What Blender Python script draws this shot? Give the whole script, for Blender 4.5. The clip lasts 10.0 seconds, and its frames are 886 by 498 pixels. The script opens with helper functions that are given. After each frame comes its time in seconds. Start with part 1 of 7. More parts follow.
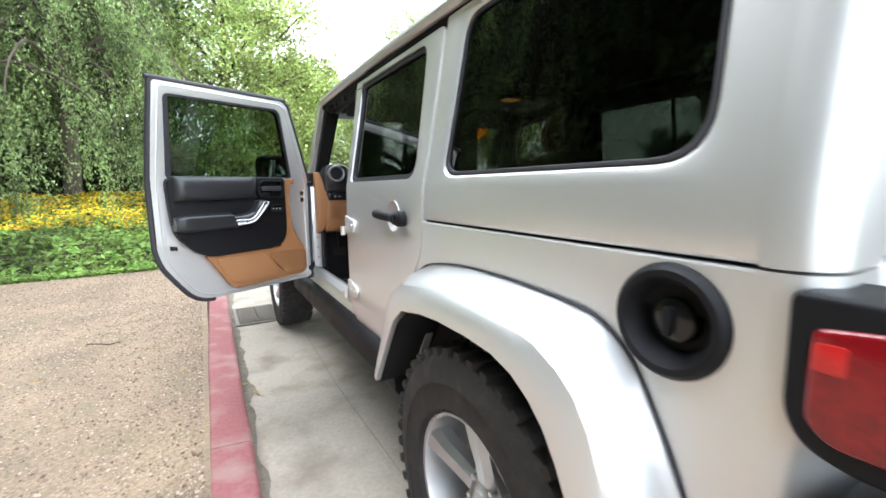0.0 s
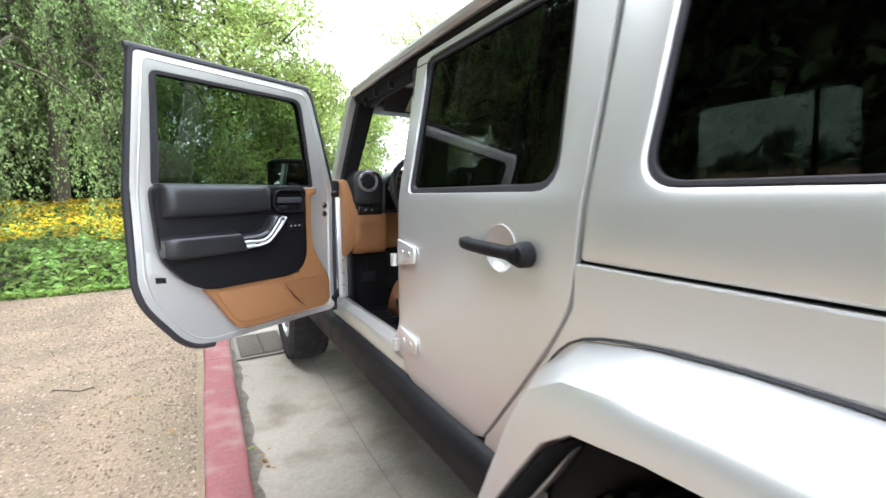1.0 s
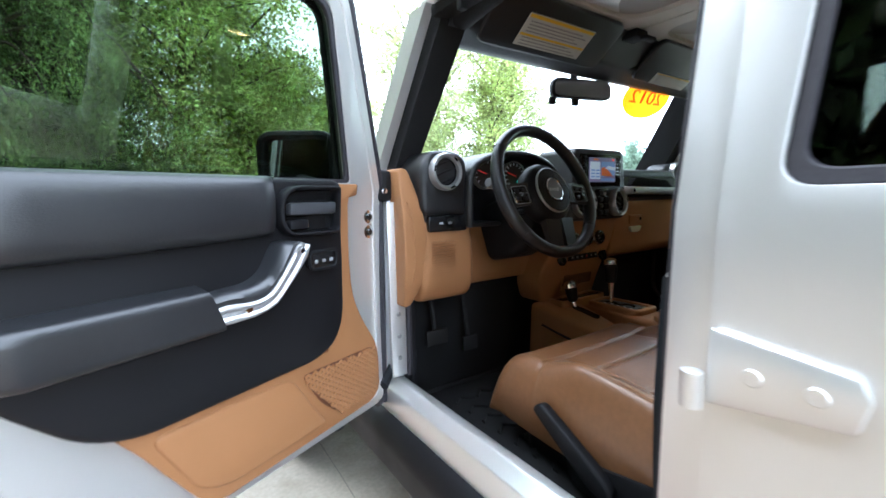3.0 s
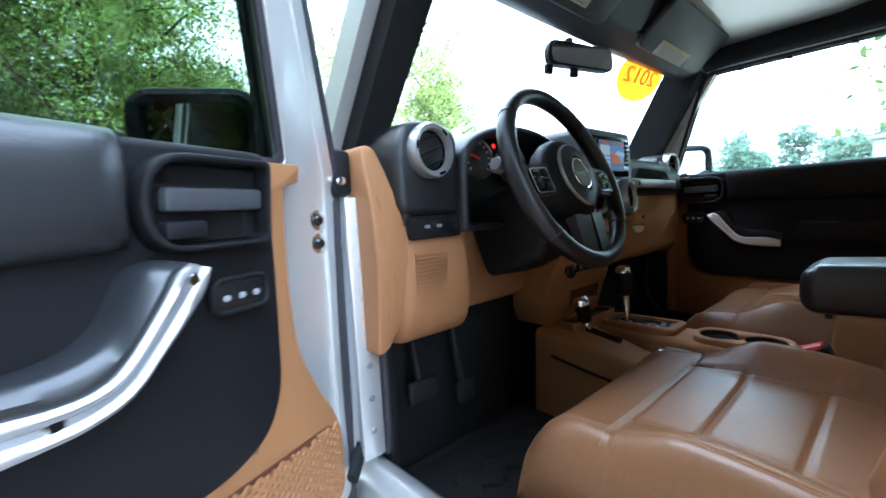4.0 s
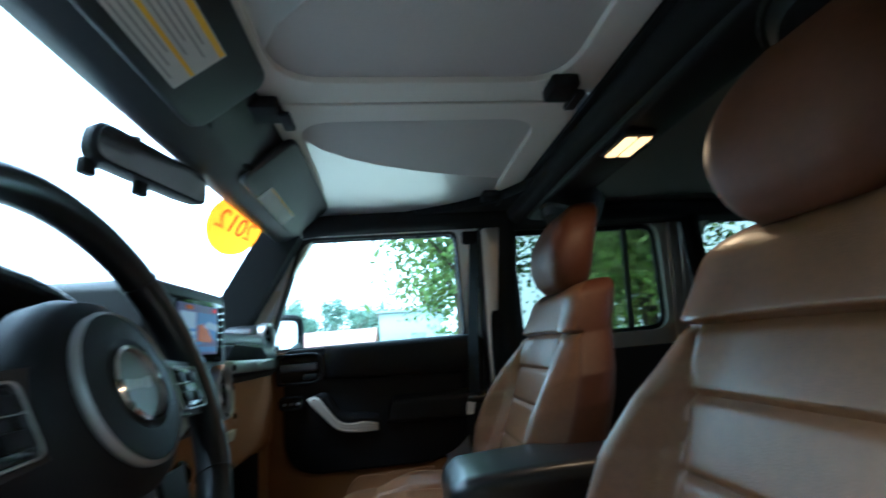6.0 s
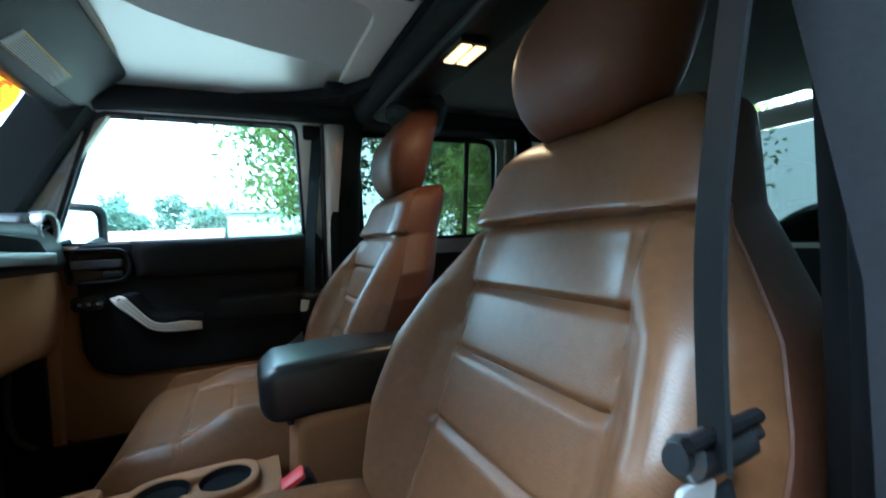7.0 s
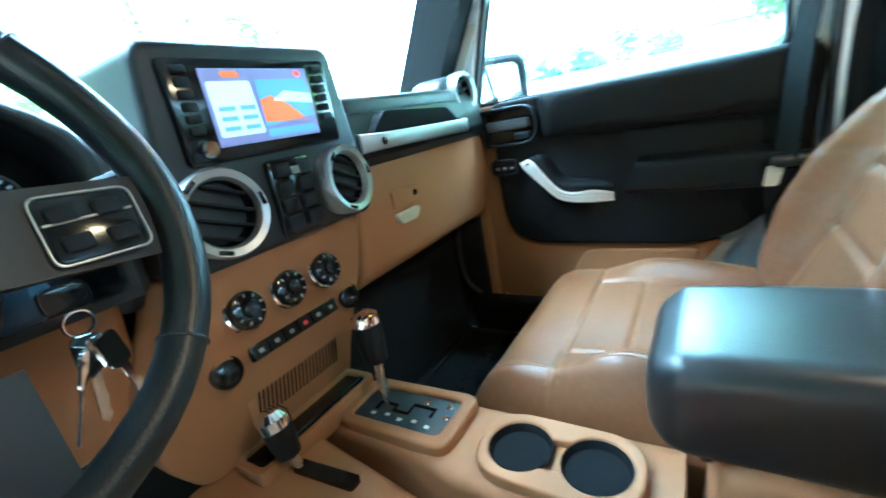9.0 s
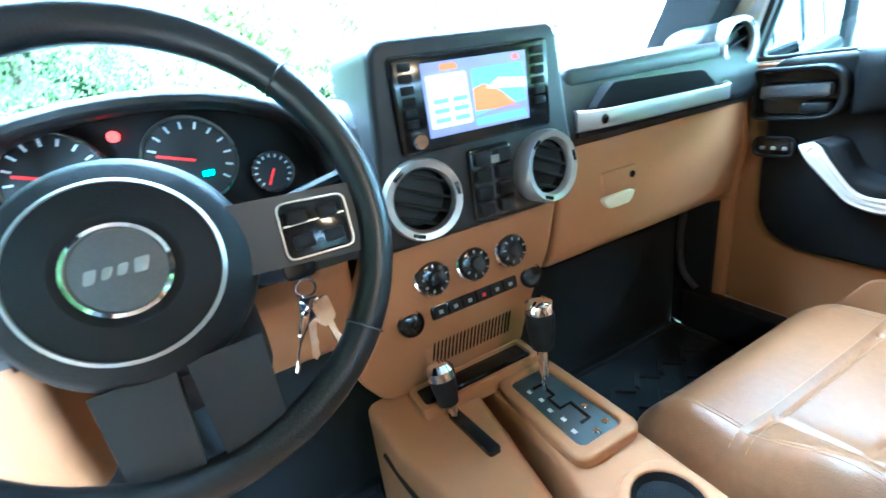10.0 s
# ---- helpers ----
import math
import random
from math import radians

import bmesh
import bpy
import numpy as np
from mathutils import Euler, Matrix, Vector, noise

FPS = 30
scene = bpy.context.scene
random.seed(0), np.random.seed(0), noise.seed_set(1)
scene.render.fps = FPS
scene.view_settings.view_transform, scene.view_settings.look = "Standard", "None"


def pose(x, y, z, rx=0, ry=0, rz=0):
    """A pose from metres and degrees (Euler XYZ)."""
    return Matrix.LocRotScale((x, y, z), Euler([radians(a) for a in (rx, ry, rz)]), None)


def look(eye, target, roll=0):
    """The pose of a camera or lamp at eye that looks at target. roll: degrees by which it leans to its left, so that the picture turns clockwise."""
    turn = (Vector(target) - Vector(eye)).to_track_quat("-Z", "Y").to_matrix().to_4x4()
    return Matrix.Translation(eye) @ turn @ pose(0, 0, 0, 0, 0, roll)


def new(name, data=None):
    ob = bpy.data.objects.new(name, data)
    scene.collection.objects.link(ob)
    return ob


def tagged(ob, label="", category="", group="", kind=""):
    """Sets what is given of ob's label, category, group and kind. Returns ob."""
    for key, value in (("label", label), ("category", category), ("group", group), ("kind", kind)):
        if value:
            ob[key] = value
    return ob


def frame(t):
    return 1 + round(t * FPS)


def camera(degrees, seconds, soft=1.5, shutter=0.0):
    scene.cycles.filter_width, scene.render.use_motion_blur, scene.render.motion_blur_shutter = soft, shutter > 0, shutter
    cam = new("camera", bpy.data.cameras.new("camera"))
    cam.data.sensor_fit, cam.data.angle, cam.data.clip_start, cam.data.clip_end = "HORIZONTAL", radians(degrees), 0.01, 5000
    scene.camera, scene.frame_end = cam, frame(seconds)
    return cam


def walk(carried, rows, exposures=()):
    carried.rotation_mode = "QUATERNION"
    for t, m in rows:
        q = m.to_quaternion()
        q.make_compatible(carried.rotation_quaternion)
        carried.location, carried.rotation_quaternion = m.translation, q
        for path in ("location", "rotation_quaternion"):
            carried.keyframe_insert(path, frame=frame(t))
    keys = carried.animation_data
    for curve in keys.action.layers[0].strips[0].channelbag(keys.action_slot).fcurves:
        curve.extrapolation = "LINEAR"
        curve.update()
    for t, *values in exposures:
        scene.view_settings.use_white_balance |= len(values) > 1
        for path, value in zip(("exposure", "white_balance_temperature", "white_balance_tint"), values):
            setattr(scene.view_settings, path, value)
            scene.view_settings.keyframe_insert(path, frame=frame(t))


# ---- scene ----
cam = camera(93.4, 10.0, soft=1.6, shutter=0.35)
PATH = [
    (0, (-1.394, -0.793, 1.163), (-0.415, 0.925, 0.864), -0.9),
    (0.5, (-1.381, -0.513, 1.181), (-0.452, 1.235, 0.894), 0.2),
    (1, (-1.4, -0.187, 1.181), (-0.402, 1.527, 0.924), -0.4),
    (1.5, (-1.412, 0.087, 1.186), (-0.381, 1.773, 0.879), -0.1),
    (2, (-1.369, 0.403, 1.191), (-0.357, 2.105, 0.91), -0.6),
    (2.5, (-1.331, 0.644, 1.201), (-0.28, 2.326, 0.943), 0.2),
    (2.7, (-1.326, 0.736, 1.192), (-0.256, 2.408, 0.943), -0.2),
    (3.8, (-1.224, 1.188, 1.168), (0.046, 2.717, 0.945), -3.0),
    (4, (-1.179, 1.238, 1.137), (0.152, 2.719, 0.953), -3.2),
    (4.5, (-1.04, 1.358, 1.127), (0.514, 2.615, 1.038), -3.0),
    (5, (-0.919, 1.437, 1.148), (0.881, 2.309, 1.206), -2.0),
    (5.5, (-0.821, 1.489, 1.187), (1.135, 1.807, 1.455), -3.2),
    (6, (-0.785, 1.469, 1.209), (1.151, 1.212, 1.64), -4.9),
    (6.2, (-0.787, 1.443, 1.205), (1.12, 1.005, 1.618), -4.9),
    (7.3, (-0.81, 1.393, 1.166), (0.968, 0.497, 0.981), -3.7),
    (7.5, (-0.781, 1.402, 1.148), (1.043, 0.664, 0.79), -4.1),
    (8, (-0.626, 1.384, 1.148), (1.299, 1.263, 0.619), -5.9),
    (8.5, (-0.47, 1.356, 1.182), (1.39, 1.835, 0.623), -7.3),
    (9, (-0.37, 1.341, 1.208), (1.218, 2.407, 0.625), -10.7),
    (9.5, (-0.306, 1.33, 1.235), (0.817, 2.88, 0.657), -12.2),
    (10, (-0.305, 1.332, 1.284), (0.465, 3.024, 0.547), -9.2),
]
EXPOSURES = [(0, 1.42, 5900, 10), (1.5, 1.45, 5900, 10), (2.7, 1.75, 5600, 9), (4, 2.08, 4950, 5), (4.5, 1.92, 4800, 5), (5, 1.62, 4450, -3), (5.5, 1.82, 4420, -2), (6, 1.84, 4450, -6), (7.5, 2.45, 4300, -10), (8, 2.8, 4200, -14), (8.5, 3.7, 4150, -15), (9, 4.32, 4030, -18), (9.5, 4.68, 4010, -16), (10, 4.97, 4020, -11)]
walk(cam, [(t, look(eye, target, roll)) for t, eye, target, roll in PATH], EXPOSURES)

# ---- world and light ----
SUN_EL, SUN_AZ = radians(55), radians(308)
world = bpy.data.worlds.new("overcast_sky")
scene.world = world
world.use_nodes = True
wn, wl = world.node_tree.nodes, world.node_tree.links
sky = wn.new("ShaderNodeTexSky")
sky.sky_type, sky.sun_disc, sky.sun_elevation, sky.sun_rotation = "NISHITA", False, SUN_EL, SUN_AZ
sky.dust_density, sky.air_density = 3.0, 1.0
cloud = wn.new("ShaderNodeTexNoise")
cloud.inputs["Scale"].default_value, cloud.inputs["Detail"].default_value = 2.2, 6.0
ramp = wn.new("ShaderNodeValToRGB")
ramp.color_ramp.elements[0].position, ramp.color_ramp.elements[1].position = 0.28, 0.55
ramp.color_ramp.elements[0].color, ramp.color_ramp.elements[1].color = (0.55, 0.55, 0.55, 1), (0.96, 0.96, 0.96, 1)
white = wn.new("ShaderNodeRGB")
white.outputs[0].default_value = (11.0, 11.3, 11.6, 1)
mix = wn.new("ShaderNodeMixRGB")
wl.new(cloud.outputs["Fac"], ramp.inputs["Fac"])
wl.new(ramp.outputs["Color"], mix.inputs["Fac"])
wl.new(sky.outputs["Color"], mix.inputs["Color1"])
wl.new(white.outputs[0], mix.inputs["Color2"])
wl.new(mix.outputs["Color"], wn["Background"].inputs["Color"])
wn["Background"].inputs["Strength"].default_value = 0.21
sun = new("sun", bpy.data.lights.new("sun", "SUN"))
sun.data.energy, sun.data.angle, sun.data.color = 0.8, radians(30), (1.0, 0.96, 0.9)
sun.matrix_basis = look((0, 0, 30), (0.45 * 20, -0.35 * 20, 30 - 0.82 * 20))


# ---- materials ----
def node_mat(name):
    m = bpy.data.materials.new(name)
    m.use_nodes = True
    return m, m.node_tree.nodes, m.node_tree.links, m.node_tree.nodes["Principled BSDF"]


def surf(name, color, rough=0.5, metal=0.0, vary=0.15, grain=300.0, bump=0.1, big=3.0, coat=0.0, spec=0.5, rnd=0.0, dirt=None, dirt_amount=0.0, sheen=0.0):
    """A painted, moulded or natural surface: colour varied at two scales, with fine relief."""
    m, n, l, p = node_mat(name)
    tc = n.new("ShaderNodeTexCoord")
    a, b = n.new("ShaderNodeTexNoise"), n.new("ShaderNodeTexNoise")
    a.inputs["Scale"].default_value, a.inputs["Detail"].default_value = big, 5.0
    b.inputs["Scale"].default_value, b.inputs["Detail"].default_value = grain, 3.0
    for q in (a, b):
        l.new(tc.outputs["Object"], q.inputs["Vector"])
    mx = n.new("ShaderNodeMath")
    mx.operation = "ADD"
    l.new(a.outputs["Fac"], mx.inputs[0])
    l.new(b.outputs["Fac"], mx.inputs[1])
    value = mx.outputs[0]
    if rnd:
        info = n.new("ShaderNodeObjectInfo")
        m2 = n.new("ShaderNodeMath")
        m2.operation, m2.inputs[1].default_value = "MULTIPLY_ADD", rnd
        l.new(info.outputs["Random"], m2.inputs[0])
        l.new(value, m2.inputs[2])
        value = m2.outputs[0]
    r = n.new("ShaderNodeMapRange")
    r.inputs["From Min"].default_value, r.inputs["From Max"].default_value = 0.6, 1.4 + rnd
    r.inputs["To Min"].default_value, r.inputs["To Max"].default_value = 1 - vary, 1 + vary
    l.new(value, r.inputs["Value"])
    c = n.new("ShaderNodeMixRGB")
    c.blend_type = "MULTIPLY"
    c.inputs["Fac"].default_value = 1.0
    c.inputs["Color1"].default_value = (*color, 1)
    l.new(r.outputs["Result"], c.inputs["Color2"])
    out = c.outputs["Color"]
    if dirt:
        d = n.new("ShaderNodeTexNoise")
        d.inputs["Scale"].default_value, d.inputs["Detail"].default_value = big * 2.3, 7.0
        l.new(tc.outputs["Object"], d.inputs["Vector"])
        dr = n.new("ShaderNodeMapRange")
        dr.inputs["From Min"].default_value, dr.inputs["From Max"].default_value = 0.48, 0.7
        dr.inputs["To Max"].default_value = dirt_amount
        l.new(d.outputs["Fac"], dr.inputs["Value"])
        dm = n.new("ShaderNodeMixRGB")
        dm.inputs["Color2"].default_value = (*dirt, 1)
        l.new(dr.outputs["Result"], dm.inputs["Fac"])
        l.new(out, dm.inputs["Color1"])
        out = dm.outputs["Color"]
    l.new(out, p.inputs["Base Color"])
    rr = n.new("ShaderNodeMapRange")
    rr.inputs["From Min"].default_value, rr.inputs["From Max"].default_value = 0.3, 0.7
    rr.inputs["To Min"].default_value, rr.inputs["To Max"].default_value = max(0.02, rough * 0.85), min(1, rough * 1.15)
    l.new(a.outputs["Fac"], rr.inputs["Value"])
    l.new(rr.outputs["Result"], p.inputs["Roughness"])
    p.inputs["Metallic"].default_value = metal
    p.inputs["Coat Weight"].default_value, p.inputs["Coat Roughness"].default_value = coat, 0.06
    p.inputs["Specular IOR Level"].default_value = spec
    p.inputs["Sheen Weight"].default_value = sheen
    if bump:
        bp = n.new("ShaderNodeBump")
        bp.inputs["Strength"].default_value, bp.inputs["Distance"].default_value = bump, 0.002
        l.new(b.outputs["Fac"], bp.inputs["Height"])
        l.new(bp.outputs["Normal"], p.inputs["Normal"])
    return m


def pane_mat(name, tint, rough=0.0):
    """Thin glass: tinted see-through with mirror gloss that grows at grazing angles."""
    m, n, l, p = node_mat(name)
    n.remove(p)
    t, g, f, mx = n.new("ShaderNodeBsdfTransparent"), n.new("ShaderNodeBsdfGlossy"), n.new("ShaderNodeLayerWeight"), n.new("ShaderNodeMixShader")
    pw, ma = n.new("ShaderNodeMath"), n.new("ShaderNodeMath")
    t.inputs["Color"].default_value = (*tint, 1)
    g.inputs["Roughness"].default_value = rough
    f.inputs["Blend"].default_value = 0.5
    pw.operation, pw.inputs[1].default_value = "POWER", 5.0
    ma.operation, ma.inputs[1].default_value, ma.inputs[2].default_value = "MULTIPLY_ADD", 0.92, 0.045
    l.new(f.outputs["Facing"], pw.inputs[0])
    l.new(pw.outputs[0], ma.inputs[0])
    l.new(ma.outputs[0], mx.inputs["Fac"])
    l.new(t.outputs[0], mx.inputs[1])
    l.new(g.outputs[0], mx.inputs[2])
    l.new(mx.outputs[0], n["Material Output"].inputs["Surface"])
    return m


def glow_mat(name, color, strength):
    m, n, l, p = node_mat(name)
    p.inputs["Base Color"].default_value = (*color, 1)
    p.inputs["Emission Color"].default_value = (*color, 1)
    p.inputs["Emission Strength"].default_value = strength
    return m


def leather(name, color, rough=0.42):
    """Grained leather: cells of a fine voronoi, with soft worn patches."""
    m = surf(name, color, rough, vary=0.14, grain=90, bump=0.0, big=5, coat=0.14)
    m.node_tree.nodes["Principled BSDF"].inputs["Coat Roughness"].default_value = 0.3
    n, l = m.node_tree.nodes, m.node_tree.links
    v, bp, tc = n.new("ShaderNodeTexVoronoi"), n.new("ShaderNodeBump"), n.new("ShaderNodeTexCoord")
    v.inputs["Scale"].default_value = 420
    bp.inputs["Strength"].default_value, bp.inputs["Distance"].default_value = 0.18, 0.001
    l.new(tc.outputs["Object"], v.inputs["Vector"])
    l.new(v.outputs["Distance"], bp.inputs["Height"])
    l.new(bp.outputs["Normal"], n["Principled BSDF"].inputs["Normal"])
    return m


def leaf_mat(name, color, vary=0.5, trans=0.35, clump=0.45):
    """Leaves: green that differs from leaf to leaf, with light let through."""
    m, n, l, p = node_mat(name)
    g, r, c = n.new("ShaderNodeNewGeometry"), n.new("ShaderNodeMapRange"), n.new("ShaderNodeHueSaturation")
    r.inputs["To Min"].default_value, r.inputs["To Max"].default_value = 1 - vary, 1 + vary
    l.new(g.outputs["Random Per Island"], r.inputs["Value"])
    c.inputs["Color"].default_value = (*color, 1)
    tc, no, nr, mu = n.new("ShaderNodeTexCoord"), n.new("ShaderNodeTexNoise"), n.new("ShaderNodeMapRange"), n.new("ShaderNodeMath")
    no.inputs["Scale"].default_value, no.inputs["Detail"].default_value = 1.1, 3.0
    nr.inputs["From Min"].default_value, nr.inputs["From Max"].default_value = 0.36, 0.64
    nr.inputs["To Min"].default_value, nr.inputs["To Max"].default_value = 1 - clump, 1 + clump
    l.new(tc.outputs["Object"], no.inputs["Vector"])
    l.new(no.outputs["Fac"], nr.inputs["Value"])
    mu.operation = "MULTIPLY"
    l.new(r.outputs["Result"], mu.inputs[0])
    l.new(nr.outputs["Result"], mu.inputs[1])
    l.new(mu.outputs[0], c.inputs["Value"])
    h = n.new("ShaderNodeMapRange")
    h.inputs["To Min"].default_value, h.inputs["To Max"].default_value = 0.475, 0.52
    l.new(g.outputs["Random Per Island"], h.inputs["Value"])
    l.new(h.outputs["Result"], c.inputs["Hue"])
    l.new(c.outputs["Color"], p.inputs["Base Color"])
    p.inputs["Roughness"].default_value = 0.55
    p.inputs["Specular IOR Level"].default_value = 0.3
    t, mx = n.new("ShaderNodeBsdfTranslucent"), n.new("ShaderNodeMixShader")
    l.new(c.outputs["Color"], t.inputs["Color"])
    mx.inputs["Fac"].default_value = trans
    l.new(p.outputs[0], mx.inputs[1])
    l.new(t.outputs[0], mx.inputs[2])
    l.new(mx.outputs[0], n["Material Output"].inputs["Surface"])
    return m


SILVER = surf("silver_metallic_paint", (0.75, 0.745, 0.73), 0.37, metal=0.66, vary=0.03, grain=1500, bump=0.015, big=1.5, coat=0.6)
SILVER_SATIN = surf("silver_inner_paint", (0.76, 0.79, 0.83), 0.4, metal=0.35, vary=0.04, grain=900, bump=0.02, coat=0.2)
BEIGE_PAINT = surf("pale_inner_paint", (0.62, 0.58, 0.47), 0.45, vary=0.04, grain=600, bump=0.03)
BLACK_PLASTIC = surf("grained_black_plastic", (0.010, 0.010, 0.0115), 0.5, vary=0.15, grain=900, bump=0.25, big=6, spec=0.2)
DASH_BLACK = surf("soft_black_dash", (0.0085, 0.009, 0.0105), 0.5, vary=0.12, grain=1100, bump=0.25, big=5, coat=0.26, spec=0.5)
DASH_BLACK.node_tree.nodes["Principled BSDF"].inputs["Coat Roughness"].default_value = 0.36
GLOSS_BLACK = surf("gloss_black", (0.012, 0.012, 0.013), 0.14, vary=0.1, bump=0.0)
RUBBER = surf("rubber_seal", (0.028, 0.026, 0.032), 0.6, vary=0.2, grain=200, bump=0.1)
TYRE = surf("tyre_rubber", (0.018, 0.017, 0.016), 0.75, vary=0.35, grain=160, bump=0.4, big=9, dirt=(0.07, 0.05, 0.04), dirt_amount=0.35)
ALLOY = surf("painted_alloy", (0.6, 0.6, 0.6), 0.3, metal=0.8, vary=0.06, grain=700, bump=0.02, dirt=(0.2, 0.18, 0.15), dirt_amount=0.25)
CHROME = surf("chrome", (0.85, 0.85, 0.86), 0.08, metal=1.0, vary=0.03, bump=0.0)
SATIN_SILVER = surf("satin_silver_trim", (0.44, 0.44, 0.445), 0.36, metal=0.7, vary=0.05, grain=900, bump=0.03)
TAN_PLASTIC = surf("tan_moulded_plastic", (0.335, 0.160, 0.066), 0.52, vary=0.1, grain=1200, bump=0.3, big=4, spec=0.32)
TAN_LEATHER = leather("saddle_brown_leather", (0.200, 0.092, 0.038), 0.38)
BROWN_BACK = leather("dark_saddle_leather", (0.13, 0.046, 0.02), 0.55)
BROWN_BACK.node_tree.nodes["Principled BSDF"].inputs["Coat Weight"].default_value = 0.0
WHEEL_LEATHER = leather("black_wheel_leather", (0.008, 0.008, 0.009), 0.40)
BLACK_LEATHER = leather("black_leather", (0.012, 0.012, 0.0135), 0.38)
BLACK_LEATHER.node_tree.nodes["Principled BSDF"].inputs["Coat Weight"].default_value = 0.55
STITCH = surf("pale_stitching", (0.33, 0.2, 0.11), 0.7, bump=0)
CARPET = surf("black_carpet", (0.012, 0.012, 0.013), 0.95, vary=0.4, grain=700, bump=0.8, spec=0.1)
MAT_RUBBER = surf("black_rubber_mat", (0.012, 0.012, 0.0125), 0.7, vary=0.2, grain=300, bump=0.2, spec=0.25)
PADDING = surf("black_roll_bar_fabric", (0.013, 0.013, 0.014), 0.85, vary=0.2, grain=900, bump=0.4, spec=0.2)
LINER = surf("grey_headliner", (0.43, 0.41, 0.385), 0.9, vary=0.08, grain=500, bump=0.2, big=3)
LINER_RIM = surf("pale_roof_panel_rim", (0.60, 0.575, 0.52), 0.7, vary=0.06, grain=400, bump=0.1)
WEBBING = surf("seat_belt_webbing", (0.016, 0.018, 0.021), 0.8, vary=0.2, grain=1500, bump=0.4, spec=0.2)
# rear glass in two tints: passenger panes lightened so the view out looks brighter
TINTED = pane_mat("dark_tinted_glass", (0.20, 0.215, 0.195))
LIGHTENED_TINT = pane_mat("lightened_tinted_glass", (0.36, 0.385, 0.35))
CLEAR = pane_mat("clear_glass", (0.95, 0.97, 0.96))
RED_LENS = surf("red_lens", (0.22, 0.004, 0.008), 0.2, vary=0.35, grain=90, bump=0.15, coat=0.5)
MIRROR, _n, _l, _p = node_mat("mirror_glass")
_p.inputs["Base Color"].default_value, _p.inputs["Metallic"].default_value, _p.inputs["Roughness"].default_value = (0.5, 0.52, 0.52, 1), 1.0, 0.01
WHITE_LABEL = surf("white_label", (0.62, 0.62, 0.6), 0.5, vary=0.04, bump=0)
YELLOW_INK = surf("yellow_ink", (0.85, 0.55, 0.03), 0.5, vary=0.04, bump=0)
GREY_INK = surf("grey_print", (0.28, 0.28, 0.29), 0.6, vary=0.04, bump=0)
RED_PLASTIC = surf("red_button", (0.65, 0.03, 0.04), 0.35, vary=0.05, bump=0)
CONCRETE = surf("old_concrete", (0.325, 0.285, 0.23), 0.85, vary=0.2, grain=55, bump=0.5, big=1.7, dirt=(0.165, 0.135, 0.10), dirt_amount=0.75)
RED_CURB = surf("worn_red_curb_paint", (0.245, 0.088, 0.086), 0.8, vary=0.22, grain=60, bump=0.5, big=2.5, dirt=(0.33, 0.225, 0.195), dirt_amount=0.7)
GRAVEL = surf("tan_gravel", (0.235, 0.172, 0.112), 0.95, vary=0.7, grain=70, bump=1.0, big=1.6, dirt=(0.17, 0.15, 0.085), dirt_amount=0.5)
IRON = surf("cast_iron", (0.05, 0.045, 0.04), 0.6, metal=0.6, vary=0.3, grain=80, bump=0.4)
EARTH = surf("dark_earth", (0.05, 0.045, 0.025), 0.95, vary=0.4, grain=30, bump=0.8)
GRASS = surf("rough_grass", (0.09, 0.13, 0.035), 0.9, vary=0.5, grain=40, bump=0.8, big=0.6)
BARK = surf("bark", (0.09, 0.07, 0.05), 0.9, vary=0.45, grain=25, bump=1.0, big=4)
LEAF_A = leaf_mat("leaves_mid", (0.22, 0.31, 0.085))
LEAF_B = leaf_mat("leaves_light", (0.42, 0.5, 0.17))
# deep green set dark so gaps between the weeping fronds look shaded
LEAF_C = leaf_mat("leaves_shade_dark", (0.062, 0.095, 0.03))
# paler than the leaves' own green, standing in for glare and haze
LEAF_P = leaf_mat("leaves_glare_pale", (0.46, 0.52, 0.25), 0.35, 0.5, 0.25)
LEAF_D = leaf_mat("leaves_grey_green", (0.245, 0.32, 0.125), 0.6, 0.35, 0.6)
# blue-green cast put into the far leaf colour for distance haze
LEAF_FAR = leaf_mat("leaves_far_haze_tint", (0.2, 0.28, 0.21), 0.3)
IVY = leaf_mat("ground_cover_leaves", (0.205, 0.30, 0.075), 0.65)
PETAL = leaf_mat("yellow_petals", (0.75, 0.52, 0.03), 0.25, 0.3)


# ---- mesh helpers ----
def link(name, bm, material, parent=None, label="", smooth=True, angle=35):
    """Links a bmesh as one mesh object."""
    me = bpy.data.meshes.new(name)
    bmesh.ops.recalc_face_normals(bm, faces=bm.faces)
    bm.to_mesh(me)
    bm.free()
    for m in material if isinstance(material, (list, tuple)) else [material]:
        me.materials.append(m)
    if smooth and len(me.polygons):
        me.polygons.foreach_set("use_smooth", [True] * len(me.polygons))
        me.set_sharp_from_angle(angle=radians(angle))
    ob = new(name, me)
    if parent is not None:
        ob.parent = parent
        if parent.type == "EMPTY":
            ob.matrix_parent_inverse = parent.matrix_basis.inverted()
    if label:
        ob["label"] = label
    return ob


def part(name, bm, material, parent, label="", **k):
    return link(name, bm, material, parent, label, **k)


def join(*bms):
    """Several bmeshes as one."""
    out = bmesh.new()
    for b in bms:
        me = bpy.data.meshes.new("t")
        b.to_mesh(me)
        b.free()
        out.from_mesh(me)
        bpy.data.meshes.remove(me)
    return out


